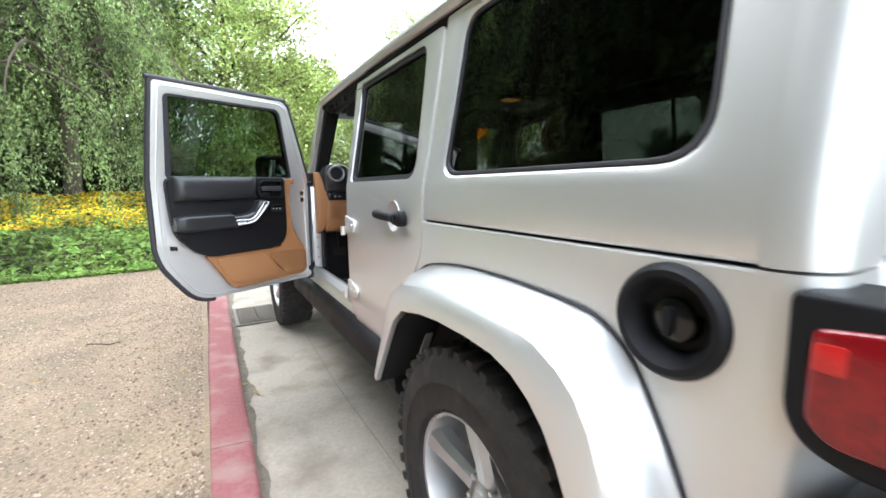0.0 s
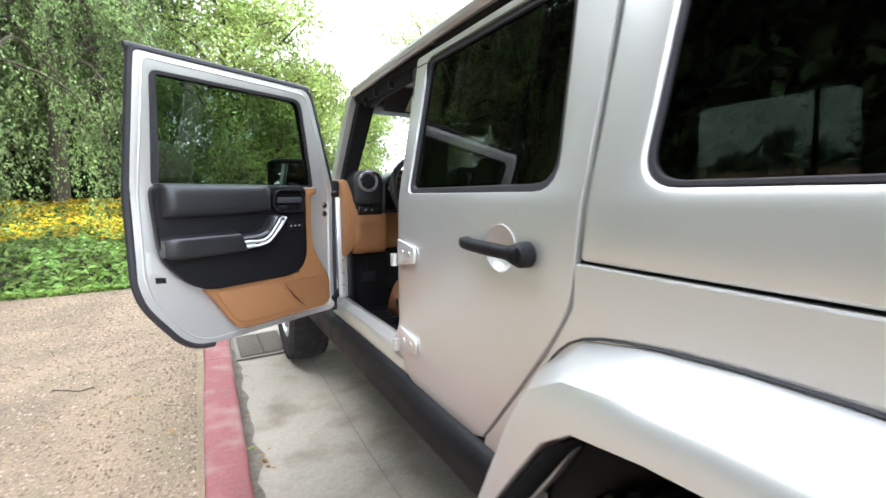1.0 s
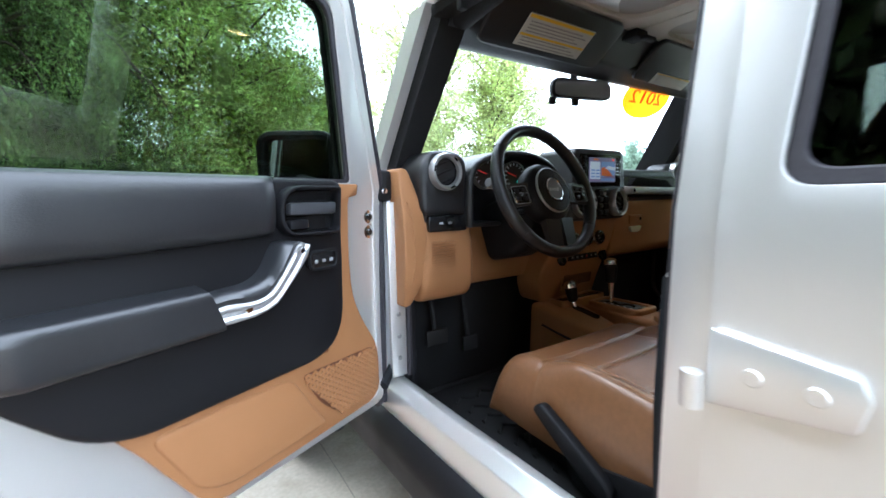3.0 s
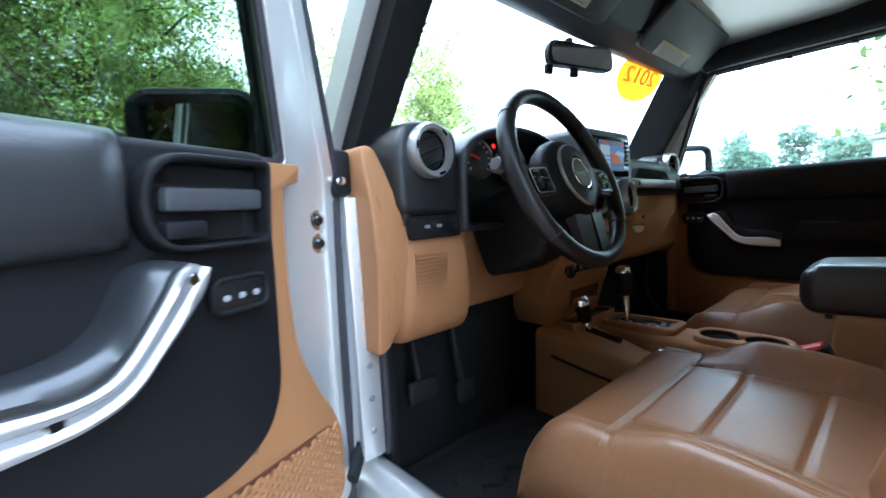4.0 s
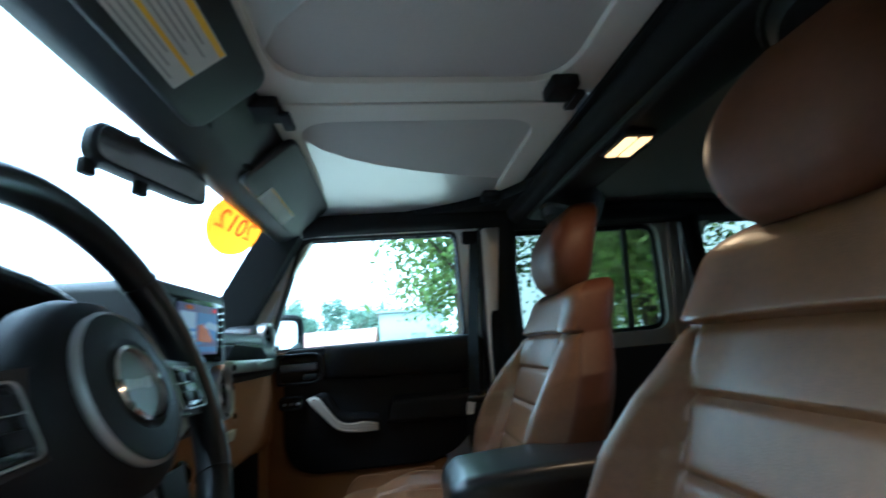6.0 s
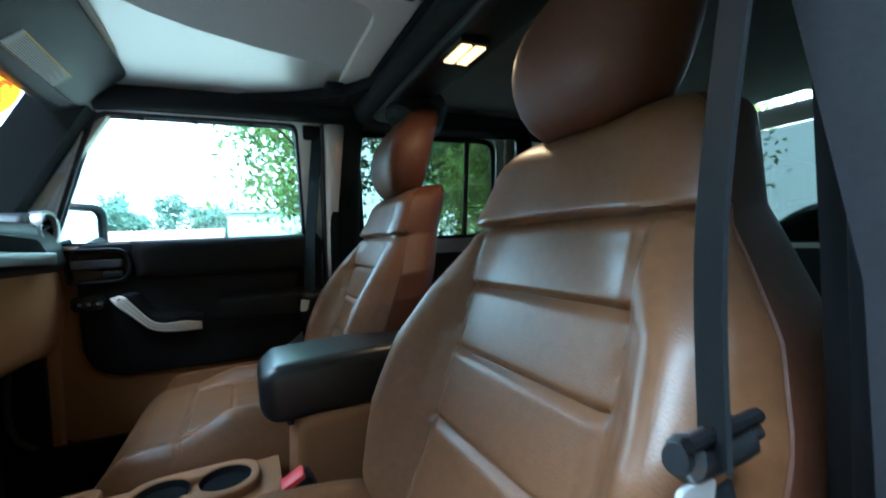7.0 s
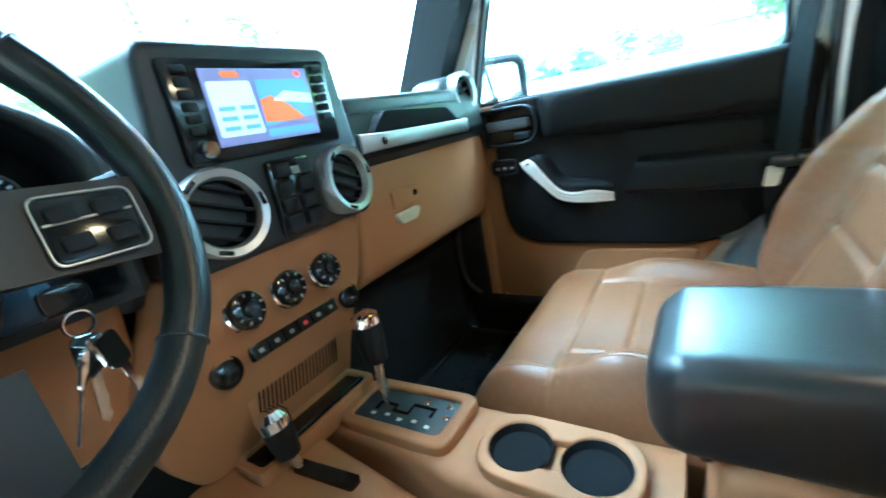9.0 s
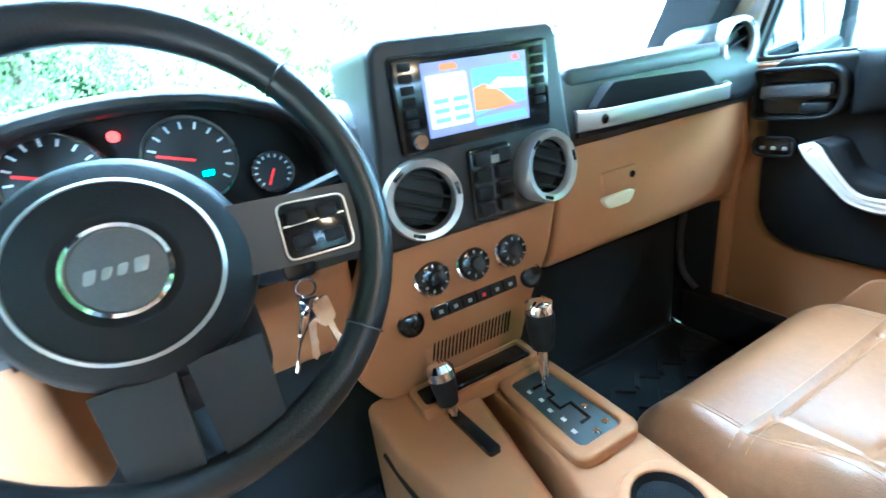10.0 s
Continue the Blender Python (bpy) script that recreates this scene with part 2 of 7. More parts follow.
def soften(bm, width, segments=2, angle=40):
    """Rounds the sharp edges."""
    es = [e for e in bm.edges if len(e.link_faces) == 2 and e.calc_face_angle(0) > radians(angle)]
    if es and width:
        bmesh.ops.bevel(bm, geom=es, offset=width, segments=segments, profile=0.5, affect="EDGES", clamp_overlap=True)
    return bm


def box(x0, x1, y0, y1, z0, z1, r=0.0, seg=2):
    bm = bmesh.new()
    bmesh.ops.create_cube(bm, size=1, matrix=Matrix.LocRotScale(((x0 + x1) / 2, (y0 + y1) / 2, (z0 + z1) / 2), None, (abs(x1 - x0), abs(y1 - y0), abs(z1 - z0))))
    return soften(bm, r, seg)


def prism(points, d0, d1, axis="x", holes=(), r=0.0, seg=2, cuts=()):
    """A flat outline pushed from d0 to d1 along an axis, with holes. Outline points are (y, z) for x, (x, z) for y, (x, y) for z.
    cuts: heights of the second coordinate at which the faces are divided."""
    put = {"x": lambda a, b: (d0, a, b), "y": lambda a, b: (a, d0, b), "z": lambda a, b: (a, b, d0)}[axis]
    step = {"x": (d1 - d0, 0, 0), "y": (0, d1 - d0, 0), "z": (0, 0, d1 - d0)}[axis]
    bm = bmesh.new()
    es = []
    for loop in (points, *holes):
        vs = [bm.verts.new(put(*p)) for p in loop]
        es += [bm.edges.new((vs[i], vs[(i + 1) % len(vs)])) for i in range(len(vs))]
    if holes:
        bmesh.ops.triangle_fill(bm, use_beauty=True, use_dissolve=False, edges=es)
    else:
        bm.faces.new(list(bm.verts))
    res = bmesh.ops.extrude_face_region(bm, geom=list(bm.faces))
    bmesh.ops.translate(bm, verts=[v for v in res["geom"] if isinstance(v, bmesh.types.BMVert)], vec=step)
    bmesh.ops.recalc_face_normals(bm, faces=bm.faces)
    soften(bm, r, seg)
    n = {"x": (0, 0, 1), "y": (0, 0, 1), "z": (0, 1, 0)}[axis]
    for c in cuts:
        bmesh.ops.bisect_plane(bm, geom=list(bm.verts) + list(bm.edges) + list(bm.faces), plane_co=[k * c for k in n], plane_no=n)
    return bm


def rounded(points, radius, n=5):
    """An outline with its corners rounded."""
    out = []
    k = len(points)
    rad = radius if isinstance(radius, (list, tuple)) else [radius] * k
    for i in range(k):
        p, a, b = Vector(points[i]), Vector(points[i - 1]), Vector(points[(i + 1) % k])
        da, db = (a - p), (b - p)
        r = min(rad[i], da.length * 0.48, db.length * 0.48)
        if r < 1e-4:
            out.append(tuple(p))
            continue
        s, e = p + da.normalized() * r, p + db.normalized() * r
        for j in range(n + 1):
            t = j / n
            out.append(tuple((1 - t) ** 2 * s + 2 * t * (1 - t) * p + t * t * e))
    return out


def tube(points, radius, sides=12, closed=False, flat=1.0, caps=True):
    """A tube along points; radius may be a list. flat: thickness of the section across its second axis."""
    pts = [Vector(p) for p in points]
    k = len(pts)
    rad = radius if isinstance(radius, (list, tuple)) else [radius] * k
    bm = bmesh.new()
    rings, up = [], None
    for i, p in enumerate(pts):
        a = pts[i - 1] if (i or closed) else p
        b = pts[(i + 1) % k] if (i < k - 1 or closed) else p
        t = (b - a).normalized()
        if up is None:
            up = Vector((0, 0, 1)) if abs(t.z) < 0.9 else Vector((0, 1, 0))
        side = t.cross(up).normalized()
        up = side.cross(t).normalized()
        rings.append([bm.verts.new(p + rad[i] * (math.cos(2 * math.pi * j / sides) * side + flat * math.sin(2 * math.pi * j / sides) * up)) for j in range(sides)])
    for i in range(k if closed else k - 1):
        r0, r1 = rings[i], rings[(i + 1) % k]
        for j in range(sides):
            bm.faces.new((r0[j], r0[(j + 1) % sides], r1[(j + 1) % sides], r1[j]))
    if caps and not closed:
        bm.faces.new(rings[0])
        bm.faces.new(rings[-1])
    return bm


def curve_pts(ctrl, n=8):
    """A smooth line through control points."""
    p = [Vector(c) for c in ctrl]
    out = []
    for i in range(len(p) - 1):
        a, b, c, d = p[max(i - 1, 0)], p[i], p[i + 1], p[min(i + 2, len(p) - 1)]
        for j in range(n):
            t = j / n
            out.append(0.5 * ((2 * b) + (c - a) * t + (2 * a - 5 * b + 4 * c - d) * t * t + (3 * b - a - 3 * c + d) * t ** 3))
    return out + [p[-1]]


def loft(loops, closed_ends=True, cyclic=True):
    """A skin over loops of equal length."""
    bm = bmesh.new()
    rings = [[bm.verts.new(p) for p in lp] for lp in loops]
    n = len(rings[0])
    for a, b in zip(rings, rings[1:]):
        for j in range(n if cyclic else n - 1):
            bm.faces.new((a[j], a[(j + 1) % n], b[(j + 1) % n], b[j]))
    if closed_ends and cyclic:
        bm.faces.new(rings[0])
        bm.faces.new(rings[-1])
    return bm


def lathe(profile, m=None, n=32):
    """A turned form: (radius, height) pairs about z, then placed by m."""
    bm = bmesh.new()
    rings = []
    for r, h in profile:
        rings.append([bm.verts.new((r * math.cos(2 * math.pi * j / n), r * math.sin(2 * math.pi * j / n), h)) for j in range(n)] if r > 1e-5 else [bm.verts.new((0, 0, h))])
    for a, b in zip(rings, rings[1:]):
        for j in range(n):
            k = (j + 1) % n
            vs = [a[j % len(a)], a[k % len(a)], b[k % len(b)], b[j % len(b)]]
            vs = list(dict.fromkeys(vs))
            if len(vs) > 2:
                bm.faces.new(vs)
    if m is not None:
        bm.transform(m)
    return bm


def facing(pos, normal, roll=0):
    """A placing whose z axis points along normal."""
    return Matrix.Translation(pos) @ Vector(normal).to_track_quat("Z", "Y").to_matrix().to_4x4() @ Matrix.Rotation(radians(roll), 4, "Z")


def warp(bm, fn):
    for v in bm.verts:
        v.co = fn(v.co)
    return bm


def quads(name, centres, normals_a, sizes, material, label="", parent=None, long=1.0):
    """Many small leaf-shaped faces as one mesh: two triangles each, folded a little along the middle."""
    rng = np.random.default_rng(len(centres))
    n = len(centres)
    a = normals_a / np.linalg.norm(normals_a, axis=1, keepdims=True)
    b = rng.normal(size=(n, 3))
    b -= (b * a).sum(1, keepdims=True) * a
    b /= np.linalg.norm(b, axis=1, keepdims=True)
    s = sizes[:, None]
    c = np.cross(a, b)
    v = np.stack([centres - a * s * long, centres + b * s * 0.5 + c * s * 0.12, centres + a * s * long, centres - b * s * 0.5 + c * s * 0.12], 1).reshape(-1, 3)
    f = np.arange(4 * n).reshape(-1, 4)
    me = bpy.data.meshes.new(name)
    me.from_pydata(v.tolist(), [], f.tolist())
    me.materials.append(material)
    ob = new(name, me)
    if parent is not None:
        ob.parent = parent
        ob.matrix_parent_inverse = parent.matrix_basis.inverted()
    if label:
        ob["label"] = label
    return ob

# ---- ground ----
def sheet(name, x0, x1, y0, y1, nx, ny, height, material, label, skirt=0.0):
    """A surface with gentle unevenness: height(x, y)."""
    bm = bmesh.new()
    g = [[bm.verts.new((x0 + (x1 - x0) * i / nx, y0 + (y1 - y0) * j / ny, height(x0 + (x1 - x0) * i / nx, y0 + (y1 - y0) * j / ny))) for i in range(nx + 1)] for j in range(ny + 1)]
    for j in range(ny):
        for i in range(nx):
            bm.faces.new((g[j][i], g[j][i + 1], g[j + 1][i + 1], g[j + 1][i]))
    if skirt:
        edge = [e for e in bm.edges if e.is_boundary]
        r = bmesh.ops.extrude_edge_only(bm, edges=edge)
        for v in r["geom"]:
            if isinstance(v, bmesh.types.BMVert):
                v.co.z -= skirt
    return tagged(link(name, bm, material, angle=60), label, name.replace("_", " "), kind="structure")


def bumpy(amount, scale, base=0.0):
    return lambda x, y: base + amount * noise.noise((x * scale, y * scale, 0.3))


CURB_X = lambda y: -1.31 + 0.012 * (y - 1.0)
sheet("ground", -700, 700, -700, 700, 28, 28, lambda x, y: -0.06, GRASS, "rough grass and earth reaching to the horizon")
sheet("road", -1.33, 9.0, -14, 16, 60, 90, bumpy(0.006, 0.7), CONCRETE, "stained pale concrete driveway with a shallow joint", 0.05)
sheet("gravel_bed", -22, -1.44, -10, 6.6, 90, 80, bumpy(0.02, 0.9, 0.13), GRAVEL, "tan crushed gravel ground beside the red curb", 0.15)

# long joint in the concrete, with dirt that has gathered in it
bm = tube([(-0.80 + 0.008 * y + 0.010 * math.sin(y * 3) + 0.012 * noise.noise((y * 4.0, 2.0, 0)), y, 0.0035 + 0.006 * noise.noise(((-0.80 + 0.008 * y) * 0.7, y * 0.7, 0.3))) for y in [-6 + 0.25 * i for i in range(70)]], 0.0025, 6, flat=0.3)
tagged(link("road_joint", bm, surf("joint_dirt", (0.22, 0.195, 0.16), 0.95, vary=0.4, grain=40, bump=0.3)), "dark dirt-filled joint running along the concrete", "joint", kind="structure")

curb = tagged(new("curb"), "worn red painted concrete curb edging the gravel", "curb", kind="structure")
for i in range(10):
    y0, y1 = -8 + 1.8 * i, -8 + 1.8 * (i + 1) - 0.006
    prof = rounded([(0.0, -0.05), (0.012, 0.13), (-0.15, 0.14), (-0.15, -0.05)], [0, 0.035, 0.02, 0], 4)
    loops = []
    for k in range(13):
        y = y0 + (y1 - y0) * k / 12
        loops.append([(CURB_X(y) + a + 0.006 * noise.noise((a * 9, y * 2.3, b * 9)), y, b + 0.006 * noise.noise((y * 3, a * 12, 1.0))) for a, b in prof])
    part("curb_stone", loft(loops), RED_CURB, curb)

# dark grit washed along the foot of the curb
bm = bmesh.new()
rows = []
for i in range(121):
    y = -2.0 + 0.07 * i
    c = CURB_X(y) + 0.004
    w = 0.05 + 0.05 * noise.noise((y * 1.3, 4.0, 0)) + 0.035 * noise.noise((y * 6.0, 9.0, 0))
    w = max(0.012, w)
    rows.append([bm.verts.new((c + w * f, y + 0.01 * noise.noise((y * 9, f * 5, 0)), 0.0035 + 0.004 * (1 - f) + 0.006 * noise.noise(((c + w * f) * 0.7, y * 0.7, 0.3)))) for f in (0, 0.35, 0.7, 1.0)])
for a, b in zip(rows, rows[1:]):
    for j in range(3):
        bm.faces.new((a[j], a[j + 1], b[j + 1], b[j]))
tagged(link("gutter_grit", bm, surf("gutter_grit", (0.17, 0.145, 0.11), 0.95, vary=0.5, grain=90, bump=0.8, big=9)), "dark grit and soil washed along the foot of the curb", "grit", kind="stuff")

# drain grate set in the gutter
GRATE = surf("weathered_grate_iron", (0.19, 0.165, 0.135), 0.75, metal=0.2, vary=0.3, grain=80, bump=0.4)
grate = tagged(new("drain_grate"), "grey-brown cast iron drain grate set into the concrete gutter", "grate")
grate.location = (-1.05, 3.33, 0)
bm = prism([(-1.24, 3.04), (-0.86, 3.04), (-0.86, 3.62), (-1.24, 3.62)], 0.002, 0.016, "z", holes=[[(-1.21, 3.07), (-0.89, 3.07), (-0.89, 3.59), (-1.21, 3.59)]])
part("grate_frame", bm, GRATE, grate)
part("grate_pit", box(-1.21, -0.89, 3.07, 3.59, 0.001, 0.0062), EARTH, grate)
for i in range(14):
    for s in (0, 1):
        y = 3.10 + 0.035 * i
        bm = prism([(-1.205, y), (-1.055, y + 0.02), (-1.055, y + 0.034), (-1.205, y + 0.014)] if s == 0 else [(-1.045, y + 0.02), (-0.895, y), (-0.895, y + 0.014), (-1.045, y + 0.034)], 0.004, 0.015, "z")
        part("grate_bar", bm, GRATE, grate)

# loose stones of the gravel
rng = np.random.default_rng(5)
def stones(n):
    vs, fs = [], []
    base = np.array([(1, 0, 0), (-1, 0, 0), (0, 1, 0), (0, -1, 0), (0, 0, 1), (0, 0, -1)], float)
    tri = [(0, 2, 4), (2, 1, 4), (1, 3, 4), (3, 0, 4), (2, 0, 5), (1, 2, 5), (3, 1, 5), (0, 3, 5)]
    for i in range(n):
        y = -3.0 + 9.0 * rng.random() ** 0.8
        x = -1.48 - 7.0 * rng.random() ** 1.5
        s = 0.0030 + 0.0068 * rng.random() ** 2.4
        b = base * (s * (0.7 + 0.6 * rng.random((6, 1))))
        a = 6.28 * rng.random()
        r = np.array([[math.cos(a), -math.sin(a), 0], [math.sin(a), math.cos(a), 0], [0, 0, 0.6]])
        p = b @ r.T + (x, y, 0.131 + 0.02 * noise.noise((x * 0.9, y * 0.9, 0.3)) + s * 0.2)
        k = len(vs)
        vs += p.tolist()
        fs += [(q + k, w + k, e + k) for q, w, e in tri]
    me = bpy.data.meshes.new("gravel_stones")
    me.from_pydata(vs, [], fs)
    return me
def island_mat(name, c0, c1):
    m, n, l, p = node_mat(name)
    g, r = n.new("ShaderNodeNewGeometry"), n.new("ShaderNodeValToRGB")
    r.color_ramp.elements[0].color, r.color_ramp.elements[1].color = (*c0, 1), (*c1, 1)
    l.new(g.outputs["Random Per Island"], r.inputs["Fac"])
    l.new(r.outputs["Color"], p.inputs["Base Color"])
    p.inputs["Roughness"].default_value = 0.9
    return m
me = stones(85000)
me.materials.append(island_mat("mixed_stones", (0.12, 0.08, 0.052), (0.50, 0.385, 0.285)))
tagged(new("gravel_stones", me), "loose small tan and grey stones scattered over the gravel", "gravel", kind="stuff")

# fallen leaves and twigs
def fallen_leaf(x, y, z, s, a, material, label):
    bm = bmesh.new()
    pts = [(-1, 0, 0), (-0.3, 0.45, 0.1), (0.5, 0.35, 0.12), (1, 0, 0.02), (0.5, -0.35, 0.14), (-0.3, -0.45, 0.08)]
    vs = [bm.verts.new(Vector(p) * s) for p in pts]
    bm.faces.new(vs)
    bmesh.ops.solidify(bm, geom=list(bm.faces), thickness=0.0012)
    bm.transform(pose(x, y, z, 0, 0, a))
    tagged(link("fallen_leaf", bm, material), label, "leaf", group="fallen leaves")
DRY = surf("dry_leaf", (0.33, 0.2, 0.07), 0.8, vary=0.3, grain=90, bump=0.1)
PALE = surf("pale_green_leaf", (0.36, 0.4, 0.12), 0.7, vary=0.2, grain=90, bump=0.1)
fallen_leaf(-1.27, 1.85, 0.006, 0.028, 20, PALE, "pale yellow-green fallen leaf lying in the gutter")
fallen_leaf(-1.28, 2.34, 0.006, 0.018, 70, DRY, "small dry brown leaf lying in the gutter")
for i in range(26):
    y = 1.2 + 3.6 * rng.random()
    fallen_leaf(CURB_X(y) + 0.03 + 0.09 * rng.random() ** 2, y, 0.006, 0.009 + 0.012 * rng.random(), 360 * rng.random(), DRY, "small dry brown leaf lying in the gutter")
for i in range(22):
    fallen_leaf(-1.5 - 2.6 * rng.random(), 1.6 + 4 * rng.random(), 0.152, 0.014 + 0.016 * rng.random(), 360 * rng.random(), DRY, "dry brown leaf lying on the gravel")
bm = tube(curve_pts([(-2.15, 2.72, 0.15), (-2.08, 2.66, 0.158), (-2.02, 2.63, 0.152), (-1.96, 2.645, 0.155)]), 0.004, 6)
tagged(link("twig", bm, BARK), "thin dark twig lying on the gravel", "twig")


# ---- planting ----
def bank_z(x, y):
    t = max(0.0, min(1.0, (y - 5.9) / 5.0))
    return 0.13 + 0.62 * t + 0.28 * min(1, t * 9) + 0.07 * noise.noise((x * 1.1, y * 1.1, 2.0))


sheet("planted_bank", -26, -1.35, 5.75, 13.0, 80, 36, lambda x, y: -0.05 if y < 5.8 else bank_z(x, y) - 0.06, EARTH, "dark earth of the planted bank under the ground cover")
n = 42000
xs = -1.5 - 10.5 * rng.random(n) ** 1.2
ys = 5.72 + 6.2 * rng.random(n) ** 2.0
zs = np.array([bank_z(x, max(y, 5.92)) for x, y in zip(xs, ys)])
front = ys < 6.0
zs = np.where(front, 0.13 + (zs - 0.1) * rng.random(n), zs + 0.04 * rng.normal(size=n))
nrm = rng.normal(size=(n, 3)) * (1, 1, 0.45)
quads("ground_cover", np.stack([xs, ys, zs], 1), nrm, 0.026 + 0.034 * rng.random(n), IVY)
tagged(bpy.data.objects["ground_cover"], "dense bright green ground cover with small leaves on the bank", "ground cover", kind="stuff")
n = 16000
xs = -1.6 - 10 * rng.random(n)
ys = 7.1 + 4.6 * rng.random(n)
zs = np.array([bank_z(x, y) for x, y in zip(xs, ys)]) + 0.06 + 0.07 * rng.random(n)
keep = np.array([noise.noise((x * 0.9, y * 0.9, 7.0)) > -0.28 for x, y in zip(xs, ys)])
quads("yellow_flowers", np.stack([xs, ys, zs], 1)[keep], (rng.normal(size=(n, 3)) * (1, 1, 0.3))[keep], (0.016 + 0.020 * rng.random(n))[keep], PETAL)
tagged(bpy.data.objects["yellow_flowers"], "many small yellow flowers over the ground cover", "flowers", kind="stuff")


def tree(kind, x, y, height, spread, leaf, n_leaf, leaf_size, label, seed, low=0.25):
    """A tapered trunk with limbs, and a crown of leaves set in clumps along the limbs, with gaps."""
    r = np.random.default_rng(seed)
    t = tagged(new(kind), label, "tree", group="trees round the drive")
    t.location = (x, y, -0.06)
    lean = r.normal(size=2) * 0.04 * height
    top = Vector((x + lean[0], y + lean[1], height * 0.9))
    rad = 0.018 * height
    trunk = curve_pts([(x, y, -0.1), (x + lean[0] * 0.2, y + lean[1] * 0.3, height * 0.3), (x + lean[0] * 0.7, y + lean[1] * 0.5, height * 0.6), top], 4)
    parts_bm = [tube(trunk, [rad * (1.25 - 1.1 * i / (len(trunk) - 1)) for i in range(len(trunk))], 9)]
    centres, dirs = [], []
    n_limb = int(15 + height)
    n_clump = 9
    per = max(1, n_leaf // (n_limb * n_clump))
    for i in range(n_limb):
        f = low + (0.97 - low) * (i + r.random()) / n_limb
        start = trunk[min(len(trunk) - 1, int(f * len(trunk)))]
        a = i * 2.4 + r.normal() * 0.4
        reach = spread * (0.55 + 0.6 * r.random()) * math.sin(math.pi * min(1, 0.22 + 0.78 * (1 - f) + 0.12)) ** 0.7 * (1.15 - 0.45 * f)
        rise = height * (0.10 + 0.06 * r.random())
        end = start + Vector((math.cos(a) * reach, math.sin(a) * reach, rise))
        mid = start.lerp(end, 0.55) + Vector((0, 0, reach * 0.12))
        limb = curve_pts([start, mid, end], 4)
        parts_bm.append(tube(limb, [rad * 0.34 * (1 - 0.85 * k / (len(limb) - 1)) for k in range(len(limb))], 5))
        for k in range(n_clump):
            q = limb[min(len(limb) - 1, 2 + k % 7)]
            c = np.array(q) + r.normal(size=3) * spread * 0.15
            pts = c + r.normal(size=(per, 3)) * np.array((1, 1, 0.62)) * spread * (0.1 + 0.07 * r.random())
            d = r.normal(size=(per, 3))
            centres.append(pts)
            dirs.append(d)
    part("trunk", join(*parts_bm), BARK, t)
    c, d = np.concatenate(centres), np.concatenate(dirs)
    c[:, 2] = np.maximum(c[:, 2], 0.3)
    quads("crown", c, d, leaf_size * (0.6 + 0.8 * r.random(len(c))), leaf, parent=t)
    return t


WEEP = "weeping tree with long hanging grey-green leafy branches behind the bank"
BROAD = "leafy green broadleaf tree at the edge of the drive"
PALE_T = "light green young broadleaf tree seen against the sky"


def weeping_tree(x, y, height, spread, label, seed, n_limb=50, fronds=13, per=92):
    """A trunk with arching limbs from whose ends long leafy fronds hang in separate curtains."""
    r = np.random.default_rng(seed)
    t = tagged(new("weeping_tree"), label, "tree", group="trees round the drive")
    t.location = (x, y, -0.06)
    trunk = curve_pts([(x, y, -0.1), (x + 0.2, y - 0.1, height * 0.3), (x + 0.1, y + 0.1, height * 0.6), (x + 0.3, y, height * 0.92)], 5)
    rad = 0.014 * height
    wood = [tube(trunk, [rad * (1.25 - 1.1 * i / (len(trunk) - 1)) for i in range(len(trunk))], 9)]
    centres, dirs = [], []
    for i in range(n_limb):
        f = 0.30 + 0.66 * (i + r.random()) / n_limb
        start = trunk[min(len(trunk) - 1, int(f * len(trunk)))]
        a = i * 2.4 + r.normal() * 0.5
        reach = spread * (0.45 + 0.65 * r.random()) * (1.25 - 0.75 * f)
        out = Vector((math.cos(a), math.sin(a), 0))
        limb = curve_pts([start, start + out * reach * 0.5 + Vector((0, 0, 0.55 + 0.3 * r.random())), start + out * reach * 0.9 + Vector((0, 0, 0.15)), start + out * reach * 1.08 - Vector((0, 0, 0.7))], 5)
        wood.append(tube(limb, [rad * 0.3 * (1 - 0.88 * k / (len(limb) - 1)) for k in range(len(limb))], 5))
        curtain = 1.2 + 2.6 * r.random()
        for k in range(fronds):
            q = np.array(limb[7 + int(r.random() * (len(limb) - 7))]) + r.normal(size=3) * (0.13, 0.13, 0.06)
            length = min(curtain * (0.55 + 0.6 * r.random()), q[2] - 0.7)
            if length < 0.3:
                continue
            u = np.sort(r.random(per)) ** 0.85
            sway = r.normal(size=2) * 0.14
            fan = 0.028 + 0.04 * r.random()
            pts = q + np.stack([out.x * 0.22 * u + sway[0] * u ** 2 + r.normal(size=per) * fan, out.y * 0.22 * u + sway[1] * u ** 2 + r.normal(size=per) * fan, -u * length], 1)
            centres.append(pts)
            dirs.append(r.normal(size=(per, 3)) * (0.45, 0.45, 0.5) - (0, 0, 0.9))
    part("trunk", join(*wood), BARK, t)
    c, d = np.concatenate(centres), np.concatenate(dirs)
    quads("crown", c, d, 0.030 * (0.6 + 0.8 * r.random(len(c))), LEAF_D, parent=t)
    return t


for k, (x, y, h, s) in enumerate([(-5.9, 10.4, 9.5, 3.0), (-3.9, 11.2, 10.5, 2.5), (-8.6, 10.2, 10, 3.2), (-3.4, 12.6, 11.5, 2.4)]):
    weeping_tree(x, y, h, s, WEEP, 10 + k)
